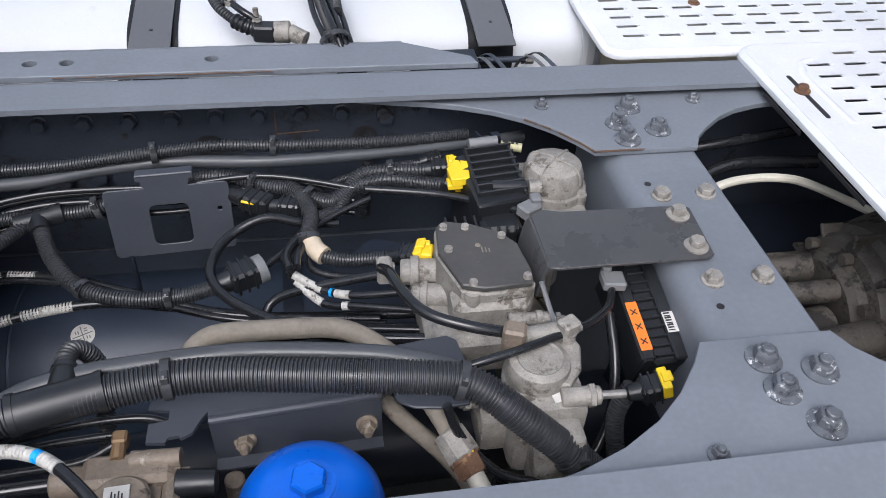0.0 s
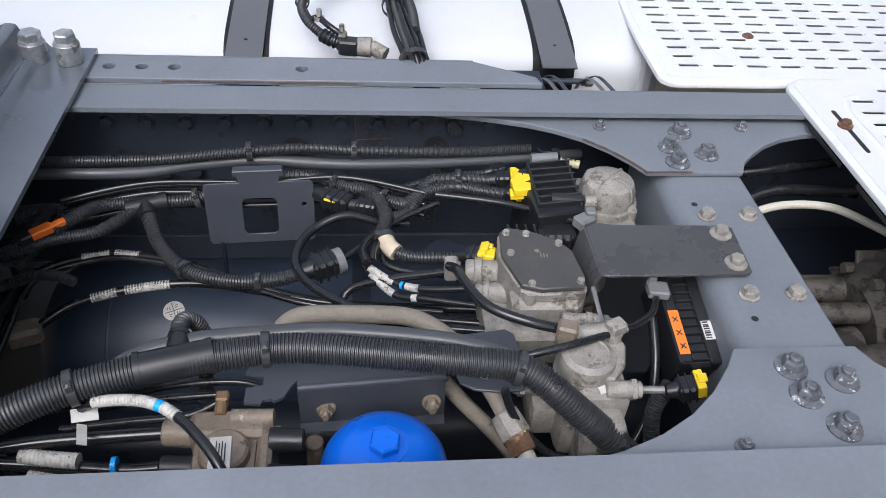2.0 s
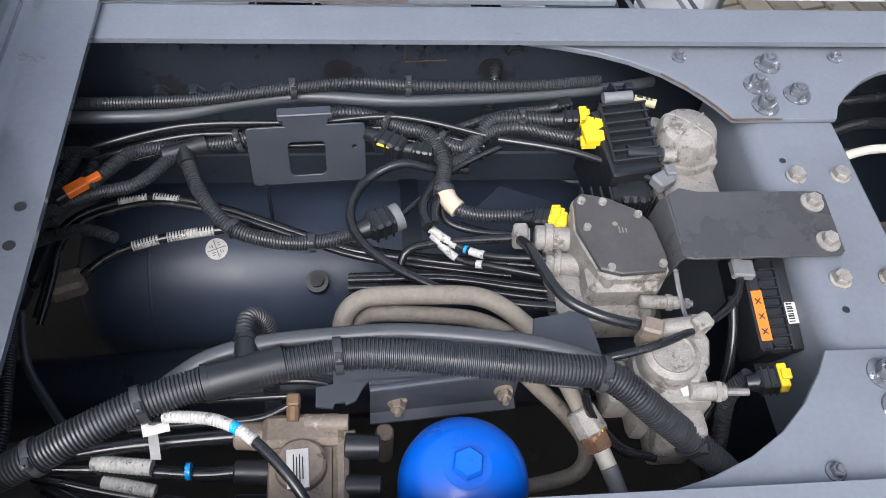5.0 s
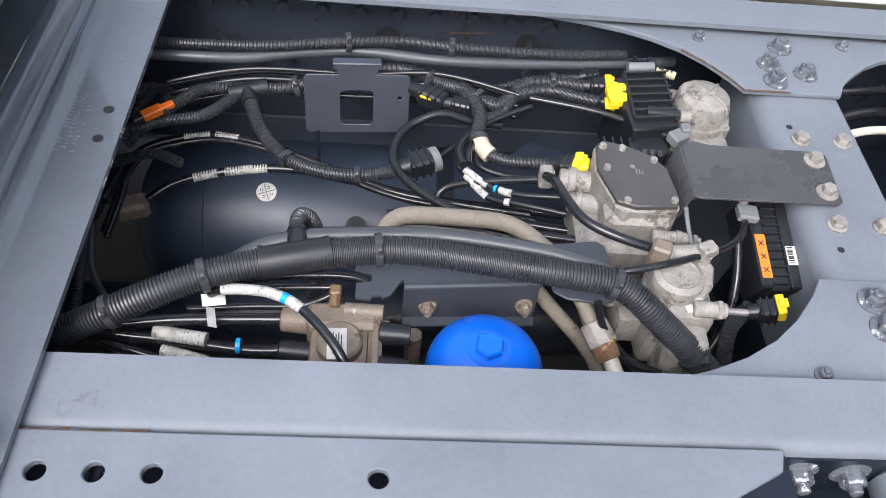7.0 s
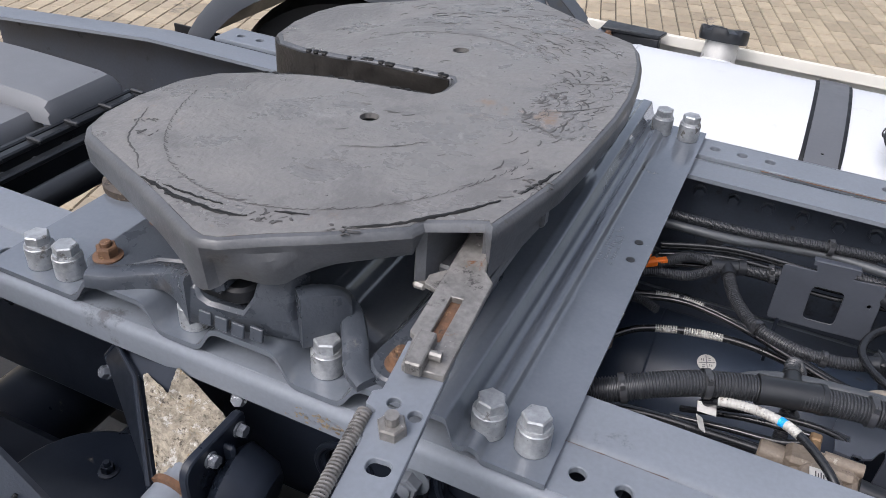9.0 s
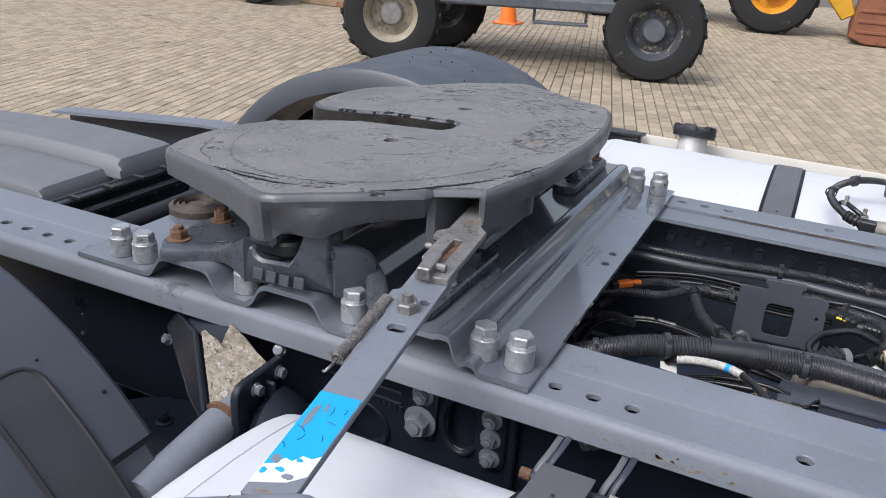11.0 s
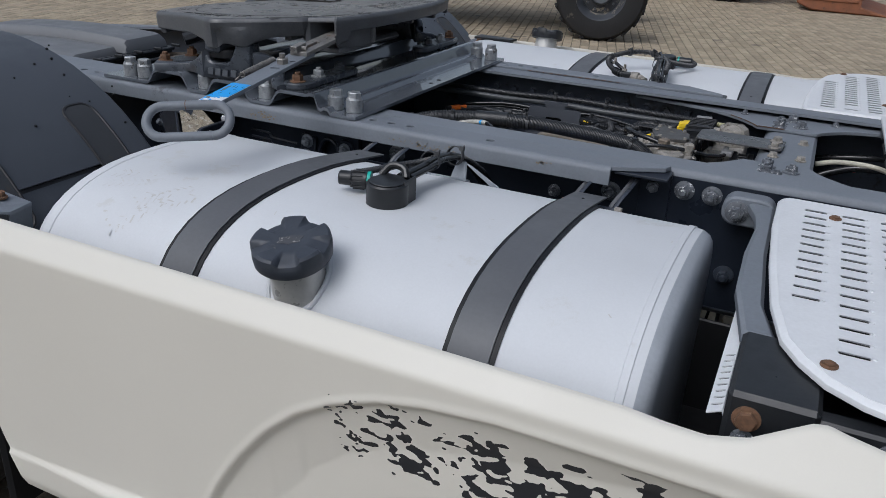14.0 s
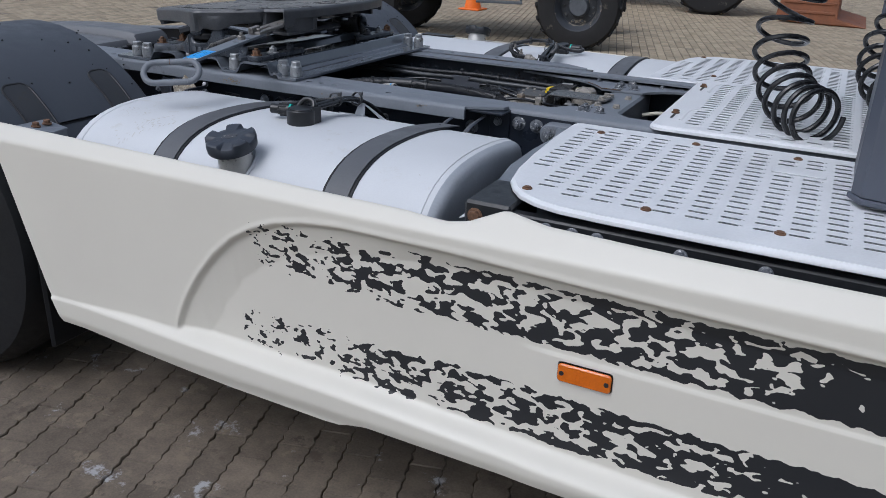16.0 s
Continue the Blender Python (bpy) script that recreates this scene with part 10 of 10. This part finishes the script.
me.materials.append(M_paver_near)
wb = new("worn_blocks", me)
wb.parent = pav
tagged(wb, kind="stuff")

# traffic cone
cn = thing("traffic_cone", "orange traffic cone with a white band on the paving", "traffic cone", (-4.45, 10.9, 0))
part("base", G().box((-4.65, 10.7, 0), (-4.25, 11.1, 0.03), 0.01), M_orange, cn)
part("cone", G().cyl((-4.45, 10.9, 0.03), (-4.45, 10.9, 0.30), 0.15, 0.095, 24), M_orange, cn)
part("white_band", G().cyl((-4.45, 10.9, 0.30), (-4.45, 10.9, 0.42), 0.095, 0.067, 24), M_white, cn)
part("tip", G().cyl((-4.45, 10.9, 0.42), (-4.45, 10.9, 0.52), 0.067, 0.04, 24), M_orange, cn)
# dark wheeled machine standing askew across the yard
mc = thing("wheeled_machine", "dark blue wheeled machine standing on the paving", "machine", (-2.9, 8.0, 0.0))
MM = Matrix.Translation((-1.47, 7.52, 0)) @ pose(0, 0, 0, 0, 0, 22)
part("body", G().box((-2.5, 0.35, 0.76), (-0.30, 1.75, 1.8), 0.08, MM), mat("dark_blue_paint", (0.018, 0.024, 0.042), 0.4, vary=0.2, scale=4), mc)
part("side_beam", G().box((-2.40, -0.10, 0.66), (-0.42, 0.02, 0.78), 0.02, MM).box((-2.4, 0.3, 0.66), (-0.2, 1.7, 0.78), 0.05, MM), M_hub_dark, mc)
part("step", G().box((-1.30, -0.16, 0.52), (-0.72, 0.0, 0.545), 0.006, MM).box((-1.30, -0.02, 0.545), (-1.27, 0.0, 0.68), 0.004, MM).box((-0.75, -0.02, 0.545), (-0.72, 0.0, 0.68), 0.004, MM), M_hub_dark, mc, "dark steel step")
part("drop_axle", G().cyl(MM @ Vector((0, 0.1, 0.52)), MM @ Vector((0.28, 1.7, 0.52)), 0.11, n=18).box((-0.22, 0.45, 0.42), (0.24, 1.25, 0.72), 0.04, MM), M_hub_dark, mc, "dark axle")
part("drop_axle", G().cyl(MM @ Vector((-2.80, 0.1, 0.52)), MM @ Vector((-2.40, 1.45, 0.52)), 0.11, n=18), M_hub_dark, mc, "dark axle")
for p, rm, hm, lb in (((0, 0, 0.52), M_rim_dark, M_hub_dark, "large black lugged tyre on a dark dirty rim"), ((-2.80, 0, 0.52), M_rim_cream, M_hub_gray, "large black lugged tyre on a dirty cream rim"), ((-2.35, 1.45, 0.52), M_rim_dark, M_hub_dark, "large black lugged tyre in the shade"), ((0.30, 1.75, 0.52), M_rim_dark, M_hub_dark, "large black lugged tyre in the shade")):
    tyre_wheel(mc, MM @ Vector(p), MM.to_3x3() @ Vector((-0.18 if p[0] == 0 else 0, -1, 0)), 0.52, 0.42, rm, lb, 20, 0.56, hm)
# yellow loader with a rusty bucket
M_loader = mat("loader_yellow", (0.60, 0.34, 0.02), 0.45, vary=0.12, scale=5, spots=[((0.22, 0.13, 0.05), 5, 0.64)])
M_bucket = mat("bucket_rust", (0.20, 0.075, 0.035), 0.7, vary=0.3, scale=6, bump=0.4, spots=[((0.09, 0.05, 0.035), 5, 0.58)])
ld = thing("wheel_loader", "yellow wheel loader standing behind the dark machine", "loader", (-1.6, 14.5, 0.6))
part("body", G().box((-3.6, 13.9, 0.75), (-1.4, 15.4, 2.0), 0.1).box((-1.6, 14.2, 0.8), (-0.2, 15.0, 1.5), 0.08), M_loader, ld)
part("lift_arm", G().plate([(-0.6, 1.3), (0.2, 0.75), (0.62, 0.28), (0.82, 0.40), (0.55, 0.95), (-0.4, 1.6)], [], 0, 0.16, Matrix.Translation((-0.33, 14.2, 0)) @ pose(0, 0, 0, 90, 0, 0), bev=0.02), M_loader, ld)
part("bucket", G().plate([(0.75, 0.12), (1.0, 0.02), (2.25, 0.0), (1.75, 0.12), (1.72, 0.95), (1.2, 1.15), (0.85, 0.75)], [], 0, 2.4, Matrix.Translation((-0.33, 15.6, 0)) @ pose(0, 0, 0, 90, 0, 0), bev=0.02), M_bucket, ld, "rust-brown bucket resting on the ground")
for i in range(3):
    part("wear_strip", G().box((0.53, 13.18, 0.18 + 0.16 * i), (1.37, 13.22, 0.23 + 0.16 * i), 0.01), M_bucket, ld)
tyre_wheel(ld, (-0.82, 13.7, 0.72), (0.1, -1, 0), 0.72, 0.55, M_rim_yellow, "large black tyre on a yellow rim", 22, 0.55, M_rim_yellow)
tyre_wheel(ld, (-3.7, 13.7, 0.72), (0.1, -1, 0), 0.72, 0.55, M_rim_yellow, "large black tyre on a yellow rim", 22, 0.55, M_rim_yellow)
# parked truck rear and a rusty box in the distance
tk = thing("parked_truck", "dark parked truck with an orange-marked side rail", "truck", (-10, 11.4, 0.4))
part("side_rail", G().box((-13.5, 9.7, 0.30), (-9.05, 9.85, 0.75), 0.02).box((-13.5, 9.9, 0.75), (-8.4, 12.0, 2.2), 0.1), mat("truck_dark_blue", (0.020, 0.028, 0.05), 0.4, vary=0.1), tk)
part("orange_strip", G().box((-10.4, 9.685, 0.33), (-9.5, 9.7, 0.50), 0.003), M_orange, tk, "orange marking strip")
part("white_strip", G().box((-9.48, 9.685, 0.33), (-9.15, 9.7, 0.50), 0.003), M_white, tk)
tyre_wheel(tk, (-8.45, 9.75, 0.48), (0.05, -1, 0), 0.48, 0.34, M_zinc, "truck tyre on a bright rim", 0, 0.58)
tyre_wheel(tk, (-8.85, 11.0, 0.48), (0.05, -1, 0), 0.48, 0.34, M_zinc, "truck tyre on a bright rim", 0, 0.58)
tyre_wheel(tk, (-11.4, 9.75, 0.48), (0.05, -1, 0), 0.48, 0.34, M_zinc, "truck tyre on a bright rim", 0, 0.58)
solid("rusty_bucket", G().plate([(-8.1, 0.0), (-7.15, 0.0), (-7.0, 0.7), (-7.9, 0.75)], [], 0, 0.6, Matrix.Translation((0, 11.0, 0)) @ pose(0, 0, 0, 90, 0, 0), bev=0.015), mat("pale_rusty_steel", (0.27, 0.20, 0.13), 0.7, vary=0.3, scale=5, spots=[(RUST, 5, 0.52)]), "pale rusty steel bucket on the paving", "bucket")
